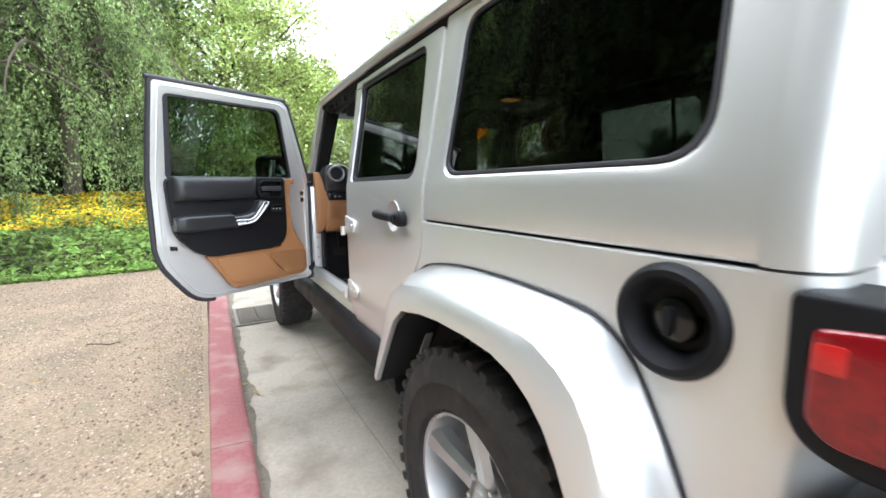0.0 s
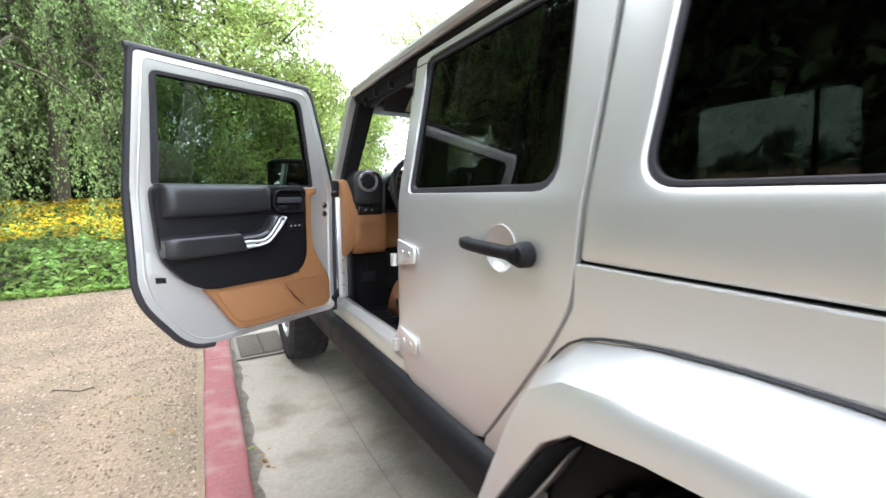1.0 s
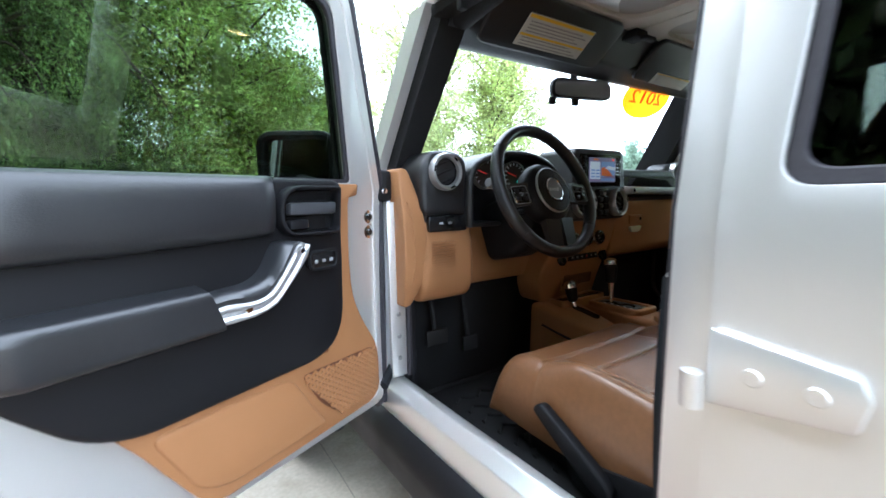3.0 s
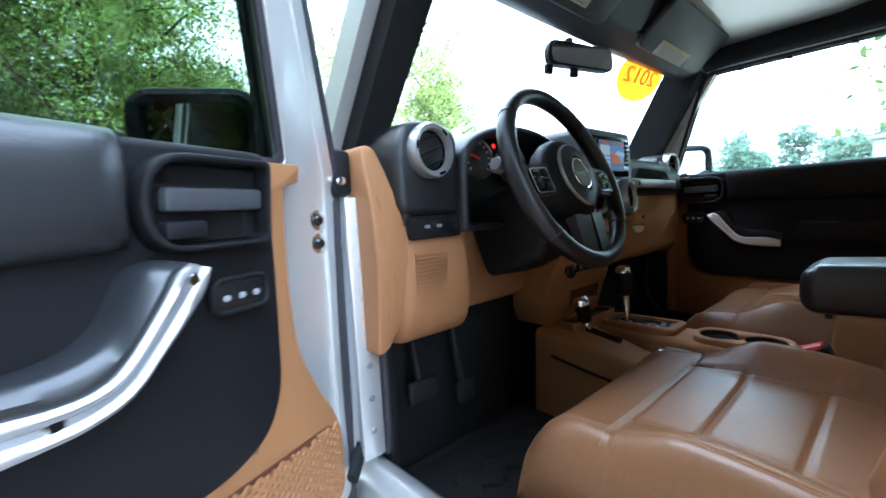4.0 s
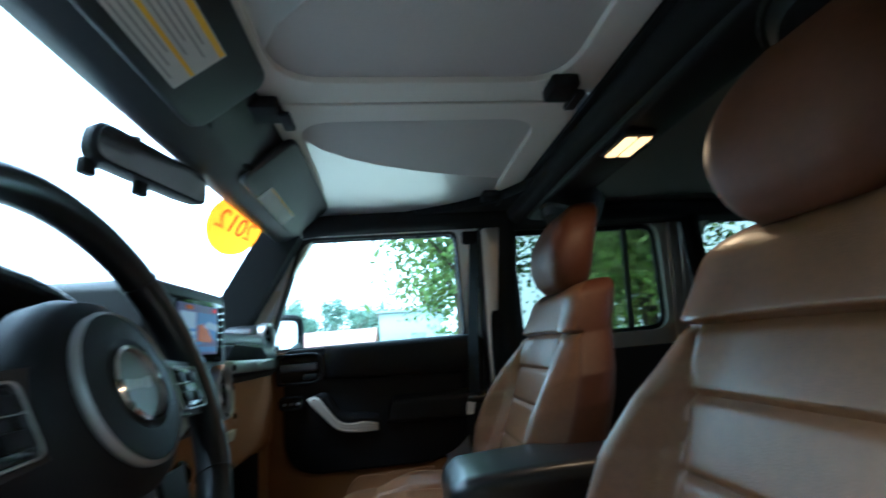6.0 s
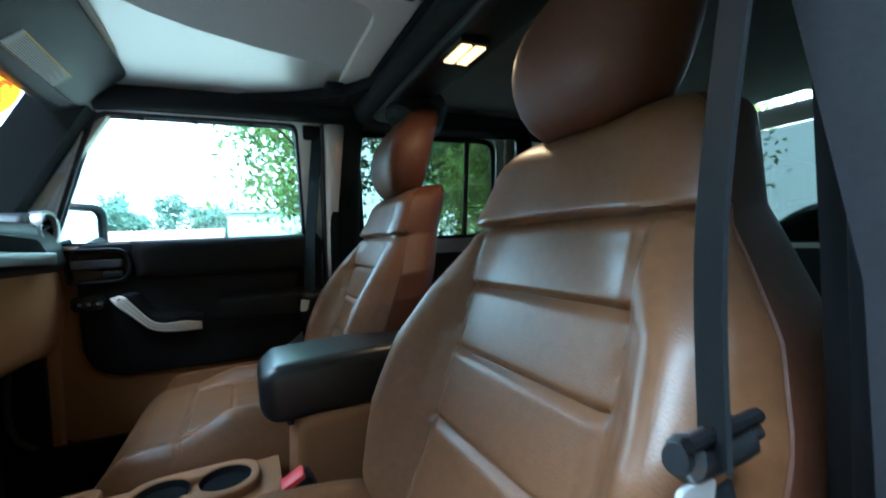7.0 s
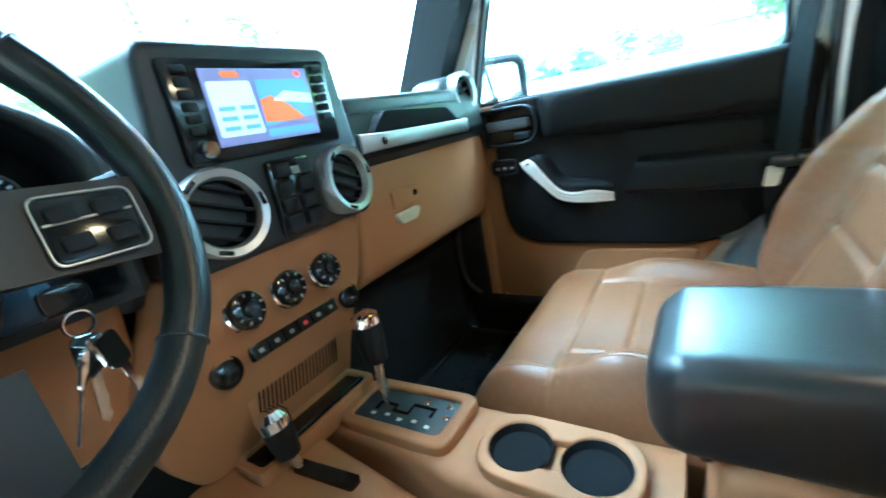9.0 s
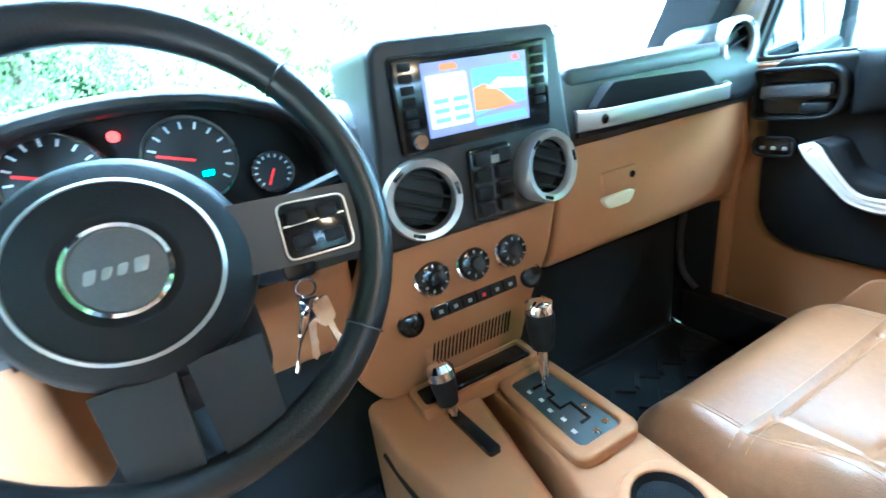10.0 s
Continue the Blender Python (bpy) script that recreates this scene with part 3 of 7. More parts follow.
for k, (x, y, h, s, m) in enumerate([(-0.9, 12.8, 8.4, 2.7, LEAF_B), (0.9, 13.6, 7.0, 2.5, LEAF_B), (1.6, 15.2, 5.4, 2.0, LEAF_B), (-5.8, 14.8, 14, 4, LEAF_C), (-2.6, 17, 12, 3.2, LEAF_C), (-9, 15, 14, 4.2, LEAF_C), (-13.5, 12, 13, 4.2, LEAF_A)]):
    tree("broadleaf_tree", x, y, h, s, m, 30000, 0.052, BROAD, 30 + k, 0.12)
for k, (x, y, h, s) in enumerate([(1.9, 17.5, 5.2, 1.9), (4.0, 15.6, 4.9, 1.9), (6.2, 13.4, 7.0, 2.1), (8.6, 12.6, 6.6, 2.2), (5.8, 20, 5.6, 2.2), (8.6, 16.5, 8.2, 2.4), (10.8, 13.6, 6.4, 2.3)]):
    tree("young_tree", x, y, h, s, LEAF_B if k % 2 else LEAF_P, 18000, 0.055, PALE_T, 50 + k, 0.1)
# dense trees closing the view behind the bank, leaf colour darkened for shade
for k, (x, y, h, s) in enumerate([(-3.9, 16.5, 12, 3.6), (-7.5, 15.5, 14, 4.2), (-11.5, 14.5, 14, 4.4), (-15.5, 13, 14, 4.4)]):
    tree("broadleaf_tree", x, y, h, s, LEAF_C, 15000, 0.17, "dense tree with shade-darkened green leaves closing the view behind the bank", 60 + k, 0.02)
# undergrowth below them, its shade put into the dark leaf colour
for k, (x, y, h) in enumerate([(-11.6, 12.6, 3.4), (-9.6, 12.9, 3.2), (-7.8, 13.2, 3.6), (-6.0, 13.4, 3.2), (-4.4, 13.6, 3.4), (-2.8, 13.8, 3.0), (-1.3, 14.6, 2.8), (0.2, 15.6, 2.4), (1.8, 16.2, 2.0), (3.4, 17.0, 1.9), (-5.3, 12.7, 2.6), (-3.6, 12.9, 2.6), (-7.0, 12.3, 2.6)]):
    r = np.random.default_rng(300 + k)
    shrub = tagged(new("shrub"), "leafy shrub under the trees, leaves coloured dark for shade", "shrub", group="undergrowth")
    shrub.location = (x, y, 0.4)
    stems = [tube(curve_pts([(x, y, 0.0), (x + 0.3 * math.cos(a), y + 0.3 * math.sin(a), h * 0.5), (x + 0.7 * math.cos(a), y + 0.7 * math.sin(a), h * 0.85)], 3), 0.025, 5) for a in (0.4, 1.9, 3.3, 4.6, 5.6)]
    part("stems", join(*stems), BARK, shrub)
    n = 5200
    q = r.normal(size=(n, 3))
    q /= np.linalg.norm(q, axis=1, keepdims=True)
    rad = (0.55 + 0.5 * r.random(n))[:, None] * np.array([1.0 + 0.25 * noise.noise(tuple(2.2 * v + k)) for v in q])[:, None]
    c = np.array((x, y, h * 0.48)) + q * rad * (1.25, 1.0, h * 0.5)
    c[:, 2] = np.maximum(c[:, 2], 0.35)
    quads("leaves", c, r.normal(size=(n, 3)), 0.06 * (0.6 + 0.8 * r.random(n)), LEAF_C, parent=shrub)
# trees along the far side of the gravel, seen mirrored in the side windows
for k, (x, y, h, s, m) in enumerate([(-15, 9.0, 15, 4.6, LEAF_C), (-12.5, 5.5, 13, 4.2, LEAF_C), (-14.5, 1.6, 14, 4.6, LEAF_C), (-12.2, -2.2, 12, 4.2, LEAF_A), (-15, -6.2, 14, 4.6, LEAF_C), (-10.5, -10, 12, 4.2, LEAF_A), (-17.5, 4.0, 17, 5, LEAF_C), (-18, -1.5, 17, 5, LEAF_C)]):
    tree("broadleaf_tree", x, y, h, s, m, 9000, 0.26, "leafy green broadleaf tree across the gravel", 70 + k, 0.04)
for k, (x, y, h, s) in enumerate([(-9.8, 3.4, 12, 3.4), (-9.6, 0.2, 12.5, 3.4), (-10, -3.4, 12, 3.6), (-9.6, -7.0, 12, 3.6), (-11.2, 7.0, 14, 3.6)]):
    tree("broadleaf_tree", x, y, h, s, LEAF_C, 15000, 0.22, "tall dense dark green tree across the gravel", 170 + k, 0.05)
# trees beyond the passenger side
for k, (x, y, h, s, m) in enumerate([(9.0, -0.15, 9, 3.3, LEAF_A), (7.0, -3.6, 8, 3.0, LEAF_B), (11.5, -5, 10, 3.4, LEAF_A), (6.0, -8.5, 9, 3.2, LEAF_B)]):
    tree("broadleaf_tree", x, y, h, s, m, 26000, 0.08, "leafy green tree beyond the passenger side", 90 + k, 0.29 if k == 0 else 0.2)
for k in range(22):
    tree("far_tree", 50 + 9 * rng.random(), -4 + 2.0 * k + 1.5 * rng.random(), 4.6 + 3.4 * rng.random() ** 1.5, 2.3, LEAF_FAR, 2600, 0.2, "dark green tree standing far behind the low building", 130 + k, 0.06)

# ---- orange machine parked beyond the trees ----
ORANGE = surf("orange_machine_paint", (0.75, 0.16, 0.03), 0.4, vary=0.1, grain=40, bump=0.05, big=2)
mach = tagged(new("orange_lift"), "orange painted lift machine parked on the drive", "machine")
mach.location = (2.6, 17, 0)
part("chassis", box(2.1, 3.3, 16.4, 18.2, 0.45, 1.0, 0.05), ORANGE, mach)
part("mast", box(2.45, 2.75, 16.6, 16.9, 1.0, 2.0, 0.03), ORANGE, mach)
part("basket", box(2.2, 3.0, 16.4, 17.4, 1.95, 2.5, 0.04), ORANGE, mach)
for x in (2.1, 3.2):
    for y in (16.7, 17.9):
        part("wheel", tube([(x - 0.1, y, 0.3), (x + 0.15, y, 0.3)], 0.3, 20), TYRE, mach)

# ---- far building ----
ROOF_TILE = surf("faded_red_roof", (0.55, 0.27, 0.235), 0.8, vary=0.12, grain=8, bump=0.3, big=0.6)
STUCCO = surf("pale_stucco", (0.6, 0.56, 0.5), 0.85, vary=0.1, grain=20, bump=0.2, big=0.5)
SHED_WALL = surf("blue_grey_cladding", (0.46, 0.51, 0.53), 0.7, vary=0.06, grain=14, bump=0.2, big=0.5)
hall = tagged(new("long_low_building"), "long low building with a faded red roof", "building")
hall.location = (36, 16, -0.06)
part("wall", box(32.6, 40, 3.2, 40, -0.1, 1.3), STUCCO, hall)
part("roof", prism([(31.8, 1.22), (36.3, 2.85), (40.8, 1.22), (40.8, 1.10), (36.3, 2.73), (31.8, 1.10)], 2.9, 40.6, "y", r=0.02), ROOF_TILE, hall)
shed = tagged(new("grey_shed"), "plain blue-grey shed with a flat roof", "shed")
shed.location = (30, 0.4, -0.06)
part("wall", box(28.5, 33, -1.9, 2.4, -0.1, 3.42, 0.03), SHED_WALL, shed)
part("roof", box(28.3, 33.2, -2.1, 2.6, 3.42, 3.58, 0.03), surf("grey_metal_roof", (0.4, 0.42, 0.44), 0.5, metal=0.3, vary=0.1), shed)
part("door", box(28.46, 28.5, -0.7, 0.3, -0.06, 1.95, 0.01), surf("grey_door", (0.3, 0.31, 0.32), 0.5), shed)
# pale saloon parked before the shed
PALE_PAINT = surf("pale_green_grey_paint", (0.5, 0.55, 0.53), 0.3, metal=0.3, vary=0.04, bump=0.0, coat=0.5)
far_car = tagged(new("parked_saloon"), "pale grey-green saloon car parked in front of the shed", "car")
far_car.location = (24, 1.0, 0)
side = rounded([(-1.15, 0.32), (-1.2, 0.8), (-0.7, 0.92), (-0.15, 1.42), (1.35, 1.45), (2.15, 0.98), (2.95, 0.86), (3.05, 0.35)], 0.12)
part("body", prism(side, 23.2, 24.8, "x", r=0.08, seg=3), PALE_PAINT, far_car)
DARK_PANE = surf("dark_car_glass", (0.05, 0.06, 0.06), 0.08, bump=0)
for pts in ([(0.0, 0.98), (0.05, 1.35), (0.62, 1.37), (0.64, 0.98)], [(0.70, 0.98), (0.68, 1.37), (1.28, 1.37), (1.78, 0.99)]):
    for x in (23.19, 24.79):
        part("side_window", prism(rounded(pts, 0.05), x, x + 0.02, "x"), DARK_PANE, far_car)
for y in (-0.5, 2.2):
    for x in (23.25, 24.6):
        w = part("wheel", tube([(x, y, 0.3), (x + 0.18, y, 0.3)], 0.3, 24), TYRE, far_car)

# ---- the car: body ----
car = tagged(new("off_road_car"), "silver four-door off-road car parked with its driver door open", "car")
car.location = (0, 1.45, 0)
R_AXLE, F_AXLE, R_TYRE = -0.04, 2.95, 0.395


def side_x(z):
    """Half width of the body at a height."""
    lower = 0.83 + 0.006 * math.cos((z - 0.84) * 4.5) - 0.006
    return lower if z < 1.16 else lower - 0.148 * (z - 1.16)


def on_side(bm, s, depth=0.0):
    """Lays a prism made about x = 0 (outwards positive) on the car's side: s = -1 driver, 1 passenger."""
    return warp(bm, lambda c: Vector((s * (side_x(c.z) + depth + c.x), c.y, c.z)))


CUTS = [0.55 + 0.05 * i for i in range(12)] + [1.16, 1.3, 1.45]


def panel(name, outline, s, holes=(), thick=0.03, r=0.006, material=None, parent=None, depth=0.0, label="", seg=2):
    bm = prism(outline, 0.0, -thick, "x", holes=holes, r=r, seg=seg, cuts=CUTS)
    return part(name, on_side(bm, s, depth), material or SILVER, parent or car, label, angle=16)


RD_WIN = rounded([(1.034, 1.186), (1.012, 1.600), (0.405, 1.600), (0.386, 1.186)], [0.03, 0.03, 0.05, 0.065])
RD_OUT = rounded([(1.082, 0.63), (1.082, 1.618), (0.305, 1.618), (0.325, 1.16), (0.338, 0.97), (0.40, 0.87), (0.52, 0.7), (0.62, 0.565), (1.03, 0.565)], [0.03, 0.015, 0.02, 0.1, 0.08, 0.05, 0.05, 0.04, 0.06])
Q_TOP_WIN = rounded([(0.219, 1.190), (0.190, 1.605), (-0.466, 1.605), (-0.484, 1.190)], [0.06, 0.06, 0.07, 0.08], 6)
FD_WIN_HOLE = rounded([(1.845, 1.22), (1.752, 1.602), (1.166, 1.602), (1.163, 1.22)], [0.015, 0.04, 0.03, 0.02])
FD_OUT = rounded([(1.955, 0.60), (1.965, 1.19), (1.79, 1.648), (1.125, 1.655), (1.098, 1.22), (1.098, 0.82), (1.26, 0.592)], [0.03, 0.03, 0.05, 0.025, 0.05, 0.09, 0.09])

for s in (-1, 1):
    # rear quarter of the tub, with the wheel opening
    arch = [(0.45, 0.50), (0.38, 0.60), (0.27, 0.79), (0.18, 0.85), (-0.1, 0.87), (-0.27, 0.83), (-0.36, 0.74), (-0.42, 0.6), (-0.44, 0.50)]
    out = [(0.331, 1.058), (0.331, 0.975), (0.388, 0.87), (0.51, 0.70), (0.60, 0.58), (0.62, 0.50)] + arch + [(-0.57, 0.50), (-0.57, 1.058)]
    ring_hole = [(-0.452 + 0.072 * math.cos(a), 0.966 + 0.072 * math.sin(a)) for a in [2 * math.pi * k / 28 for k in range(28)]]
    panel("quarter_panel", out, s, holes=[ring_hole] if s < 0 else [], r=0.004, seg=2)
    part("seam_backing", on_side(box(-0.05, -0.016, -0.56, 0.33, 0.98, 1.10), s), PADDING, car)
    part("door_gap_backing", on_side(prism([(0.32, 0.90), (0.32, 1.62), (0.36, 1.62), (0.36, 0.95), (0.65, 0.55), (0.60, 0.52)], -0.018, -0.05, "x", cuts=CUTS), s), SILVER, car)
    # hard top side, resting on the tub, with the rear side window
    panel("hardtop_side", [(0.325, 1.0625), (0.316, 1.16), (0.296, 1.64), (-0.574, 1.64), (-0.574, 1.0625)], s, holes=[Q_TOP_WIN], thick=0.035, r=0.013, seg=3)
    w = panel("quarter_window", rounded([(0.225, 1.18), (0.205, 1.61), (-0.49, 1.61), (-0.51, 1.18)], 0.05), s, thick=0.005, r=0, material=TINTED if s < 0 else LIGHTENED_TINT, depth=-0.013, label="dark tinted rear side window")
    panel("quarter_window_seal", Q_TOP_WIN, s, holes=[[((a + 0.14) * 0.972 - 0.14, (b - 1.395) * 0.955 + 1.395) for a, b in Q_TOP_WIN]], thick=0.012, r=0.002, material=RUBBER, depth=-0.006)
    # rounded rear corners, tub and top
    for nm, z0, z1 in (("tub_corner", 0.50, 1.058), ("hardtop_corner", 1.0625, 1.64)):
        loops = []
        for z in [z0 + (z1 - z0) * i / 6 for i in range(7)]:
            x = side_x(z) + 0.0012
            pr = [(x, -0.556), (x, -0.571)] + [(x - 0.055 + 0.055 * math.cos(a), -0.571 - 0.055 * math.sin(a)) for a in [math.pi / 2 * i / 7 for i in range(8)]] + [(x - 0.14, -0.626), (x - 0.14, -0.60), (x - 0.05, -0.60), (x - 0.03, -0.571), (x - 0.004, -0.556)]
            loops.append([(s * a, b, z) for a, b in pr])
        part(nm, loft(loops), SILVER, car)
    # rear wheel flare
    body = [(0.485, 0.55), (0.40, 0.80), (0.372, 0.868), (0.30, 0.925), (0.17, 0.950), (0.04, 0.959), (-0.1, 0.959), (-0.25, 0.950), (-0.325, 0.94), (-0.375, 0.91), (-0.415, 0.865), (-0.455, 0.795), (-0.495, 0.71), (-0.525, 0.60), (-0.535, 0.50)]
    crest = [(0.47, 0.55), (0.372, 0.775), (0.327, 0.85), (0.25, 0.895), (0.12, 0.912), (0.03, 0.917), (-0.1, 0.919), (-0.22, 0.915), (-0.29, 0.90), (-0.345, 0.873), (-0.38, 0.845), (-0.41, 0.80), (-0.44, 0.72), (-0.47, 0.60), (-0.48, 0.50)]
    lip = [(0.44, 0.535), (0.33, 0.705), (0.275, 0.785), (0.215, 0.83), (0.10, 0.85), (0.02, 0.857), (-0.1, 0.858), (-0.19, 0.852), (-0.25, 0.835), (-0.295, 0.808), (-0.33, 0.775), (-0.36, 0.73), (-0.385, 0.68), (-0.42, 0.58), (-0.43, 0.50)]
    def flare(y0, s, flip=1):
        row = lambda ps, x: [(s * x, y0 + flip * (a + 0.04) - 0.04 * 0, b) for a, b in ps]
        crest2 = [(a * 0.5 + c * 0.5, b * 0.5 + d * 0.5 + 0.004) for (a, b), (c, d) in zip(body, crest)]
        crest3 = [(a * 0.6 + c * 0.4, b * 0.6 + d * 0.4 + 0.001) for (a, b), (c, d) in zip(crest, lip)]
        rows = [row(body, 0.80), row(body, 0.829), row(crest2, 0.892), row(crest, 0.938), row(crest3, 0.951), row(lip, 0.953), row(lip, 0.94), row(lip, 0.80)]
        bm = loft(rows, closed_ends=False, cyclic=False)
        for k in (0, -1):
            bm.verts.ensure_lookup_table()
            n = len(body)
            i = 0 if k == 0 else n - 1
            bm.faces.new([bm.verts[r * n + i] for r in range(len(rows))])
        return bm
    part("rear_flare", flare(R_AXLE, s), SILVER, car)
    seal = tube(curve_pts([(s * 0.832, a, b + 0.003) for a, b in body[1:-1]], 3), 0.0028, 6)
    part("flare_seal", seal, RUBBER, car)
    # black liner under the flare
    def arch_liner(y0, s, flip=1):
        return loft([[(s * x, y0 + flip * (a + 0.04) * 0.982, 0.40 + (b - 0.40) * 0.982) for a, b in lip] for x in (0.942, 0.80, 0.54)], closed_ends=False, cyclic=False)
    part("arch_liner", arch_liner(R_AXLE, s), PADDING, car)
    # dark wheel housing
    wm = loft([[(s * x, R_AXLE + 0.47 * math.cos(a), 0.40 + 0.50 * math.sin(a)) for a in [math.pi * i / 16 for i in range(17)]] for x in (0.80, 0.52)], cyclic=False, closed_ends=False)
    part("wheel_housing", join(wm, box(s * 0.50, s * 0.52, R_AXLE - 0.48, R_AXLE + 0.48, 0.42, 0.92)), PADDING, car)
    # rear door
    d = panel("rear_door", RD_OUT, s, holes=[RD_WIN, [(0.546 + 0.051 * math.cos(2 * math.pi * k / 32), 1.061 + 0.051 * math.sin(2 * math.pi * k / 32)) for k in range(32)]], thick=0.04, r=0.010, seg=3)
    panel("door_window", rounded([(1.038, 1.178), (1.016, 1.606), (0.40, 1.606), (0.38, 1.178)], 0.03), s, thick=0.005, r=0, material=TINTED if s < 0 else LIGHTENED_TINT, parent=d, depth=-0.016, label="dark tinted door glass")
    inner = [((a - 0.71) * 0.955 + 0.71, (b - 1.385) * 0.92 + 1.385) for a, b in RD_WIN]
    panel("window_seal", RD_WIN, s, holes=[inner], thick=0.012, r=0.002, material=RUBBER, parent=d, depth=-0.007)
    panel("window_post", [(0.532, 1.2), (0.532, 1.59), (0.552, 1.59), (0.552, 1.2)], s, thick=0.01, r=0.002, material=RUBBER, parent=d, depth=-0.0225)
    for z in (1.022, 0.728):
        # strap hinge with two bolts and a knuckle
        hp = prism([(1.078, z - 0.07), (1.078, z + 0.016), (0.957, z - 0.001), (0.950, z - 0.02), (0.957, z - 0.052)], 0.0, 0.012, "x", r=0.005)
        h = part("hinge", on_side(hp, s), SILVER, d)
        part("hinge_knuckle", tube([(s * 0.848, 1.088, z - 0.074), (s * 0.848, 1.088, z - 0.034)], 0.0115, 12), SILVER, car)
        for yb in (1.035, 0.985):
            part("hinge_bolt", lathe([(0, 0.005), (0.008, 0.005), (0.0095, 0.003), (0.0095, 0), (0, 0)], facing((s * (side_x(z) + 0.010), yb, z - 0.026), (s, 0, 0)), 12), SILVER, d)
    # pull handle over a round dish
    dish = lathe([(0.0, -0.026), (0.026, -0.023), (0.042, -0.013), (0.050, -0.002), (0.0535, 0.0012), (0.0555, 0.0006), (0.0555, -0.002)], facing((s * 0.8275, 0.546, 1.061), (s, 0, 0)), 36)
    part("handle_dish", dish, SILVER, d)
    hb = tube(curve_pts([(s * 0.838, 0.664, 1.066), (s * 0.854, 0.642, 1.066), (s * 0.861, 0.56, 1.064), (s * 0.858, 0.49, 1.062), (s * 0.853, 0.448, 1.060)], 5), [0.012, 0.0135, 0.0145, 0.015, 0.015, 0.015] + [0.015] * 10 + [0.016, 0.019, 0.022, 0.023, 0.021], 14)
    part("door_handle", join(hb, lathe([(0, 0.034), (0.018, 0.032), (0.026, 0.022), (0.027, 0.0), (0, 0)], facing((s * 0.832, 0.45, 1.060), (s, 0, 0)), 24), lathe([(0, 0.02), (0.012, 0.018), (0.014, 0), (0, 0)], facing((s * 0.832, 0.668, 1.066), (s, 0, 0)), 16)), BLACK_PLASTIC, d, "black pull handle")
    # pillars, sill and rocker
    bm = prism(rounded([(1.20, 0.655), (1.14, 0.72), (1.135, 1.60), (1.05, 1.60), (1.05, 0.60), (1.2, 0.60)], [0.03, 0.08, 0.02, 0, 0, 0]), -0.018, -0.10, "x", r=0.005, cuts=CUTS)
    part("door_pillar", on_side(bm, s), SILVER, car)
    part("pillar_seal", on_side(prism([(1.1365, 0.74), (1.1435, 0.74), (1.1435, 1.60), (1.1365, 1.60)], -0.024, -0.108, "x", cuts=CUTS), s), RUBBER, car)
    bm = prism([(0.815, 0.50), (0.815, 0.575), (0.80, 0.622), (0.788, 0.628), (0.77, 0.645), (0.75, 0.645), (0.735, 0.635), (0.728, 0.60), (0.728, 0.50)], 0.62, 2.02, "y", r=0.004)
    bm.transform(Matrix.Scale(s, 4, (1, 0, 0)))
    part("sill", bm, SILVER, car)
    bm = prism(rounded([(0.86, 0.44), (0.866, 0.53), (0.836, 0.566), (0.74, 0.568), (0.74, 0.42), (0.84, 0.42)], [0.02, 0.02, 0.02, 0, 0, 0.02]), 0.50, 2.38, "y", r=0.006)
    bm.transform(Matrix.Scale(s, 4, (1, 0, 0)))
    part("rocker_guard", bm, BLACK_PLASTIC, car, "black plastic rocker guard")
    bm = prism(rounded([(1.93, 0.64), (1.93, 1.18), (1.99, 1.215), (2.06, 1.215), (2.06, 0.64)], [0.05, 0.05, 0.02, 0, 0]), -0.03, -0.085, "x", r=0.006, cuts=CUTS)
    part("hinge_pillar", on_side(bm, s), SILVER_SATIN, car)
    # windshield pillar, painted outside and padded inside
    def slant(w0, w1, d0, d1, x0, x1):
        base, top = Vector((0, 2.085, 1.19)), Vector((0, 1.80, 1.655))
        lo = []
        for t in (0, 0.33, 0.66, 1):
            p = base.lerp(top, t)
            xo, xi = x0[0] + (x0[1] - x0[0]) * t, x1[0] + (x1[1] - x1[0]) * t
            lo.append([(s * xo, p.y + d0, p.z), (s * xo, p.y + d1, p.z), (s * xi, p.y + d1, p.z), (s * xi, p.y + d0, p.z)])
        return soften(loft(lo), 0.006)
    part("windshield_pillar", slant(0, 0, -0.005, 0.075, (0.775, 0.735), (0.70, 0.66)), SILVER, car)
    part("pillar_pad", slant(0, 0, -0.066, -0.008, (0.745, 0.71), (0.68, 0.63)), PADDING, car, "black padded inner windshield pillar")
    part("pillar_inner_trim", slant(0, 0, -0.012, 0.078, (0.699, 0.659), (0.686, 0.640)), PADDING, car)
    if s > 0:
        part("pillar_flange", slant(0, 0, -0.092, -0.02, (0.792, 0.752), (0.752, 0.715)), BEIGE_PAINT, car, "pale painted flange of the windshield pillar")
    part("pillar_foot", prism(rounded([(1.96, 1.16), (1.94, 1.25), (1.99, 1.275), (2.10, 1.25), (2.165, 1.18), (2.165, 1.12), (1.97, 1.12)], 0.02), s * 0.66, s * 0.742, "x", r=0.012), DASH_BLACK, car, "dark moulded foot of the windshield pillar")
    # gutter rail over the doors
    rail = curve_pts([(s * 0.748, -0.55, 1.655), (s * 0.752, 0.3, 1.66), (s * 0.748, 1.1, 1.662), (s * 0.735, 1.76, 1.655)], 6)
    part("roof_rail", tube(rail, 0.02, 10), SILVER, car)

# roof shell with a crown, and the joints between its three pieces
def roof_z(x, y):
    return 1.745 - 0.06 * (abs(x) / 0.74) ** 3.2 - 0.02 * max(0, (y - 1.1)) - 0.03 * max(0, (-y - 0.2))


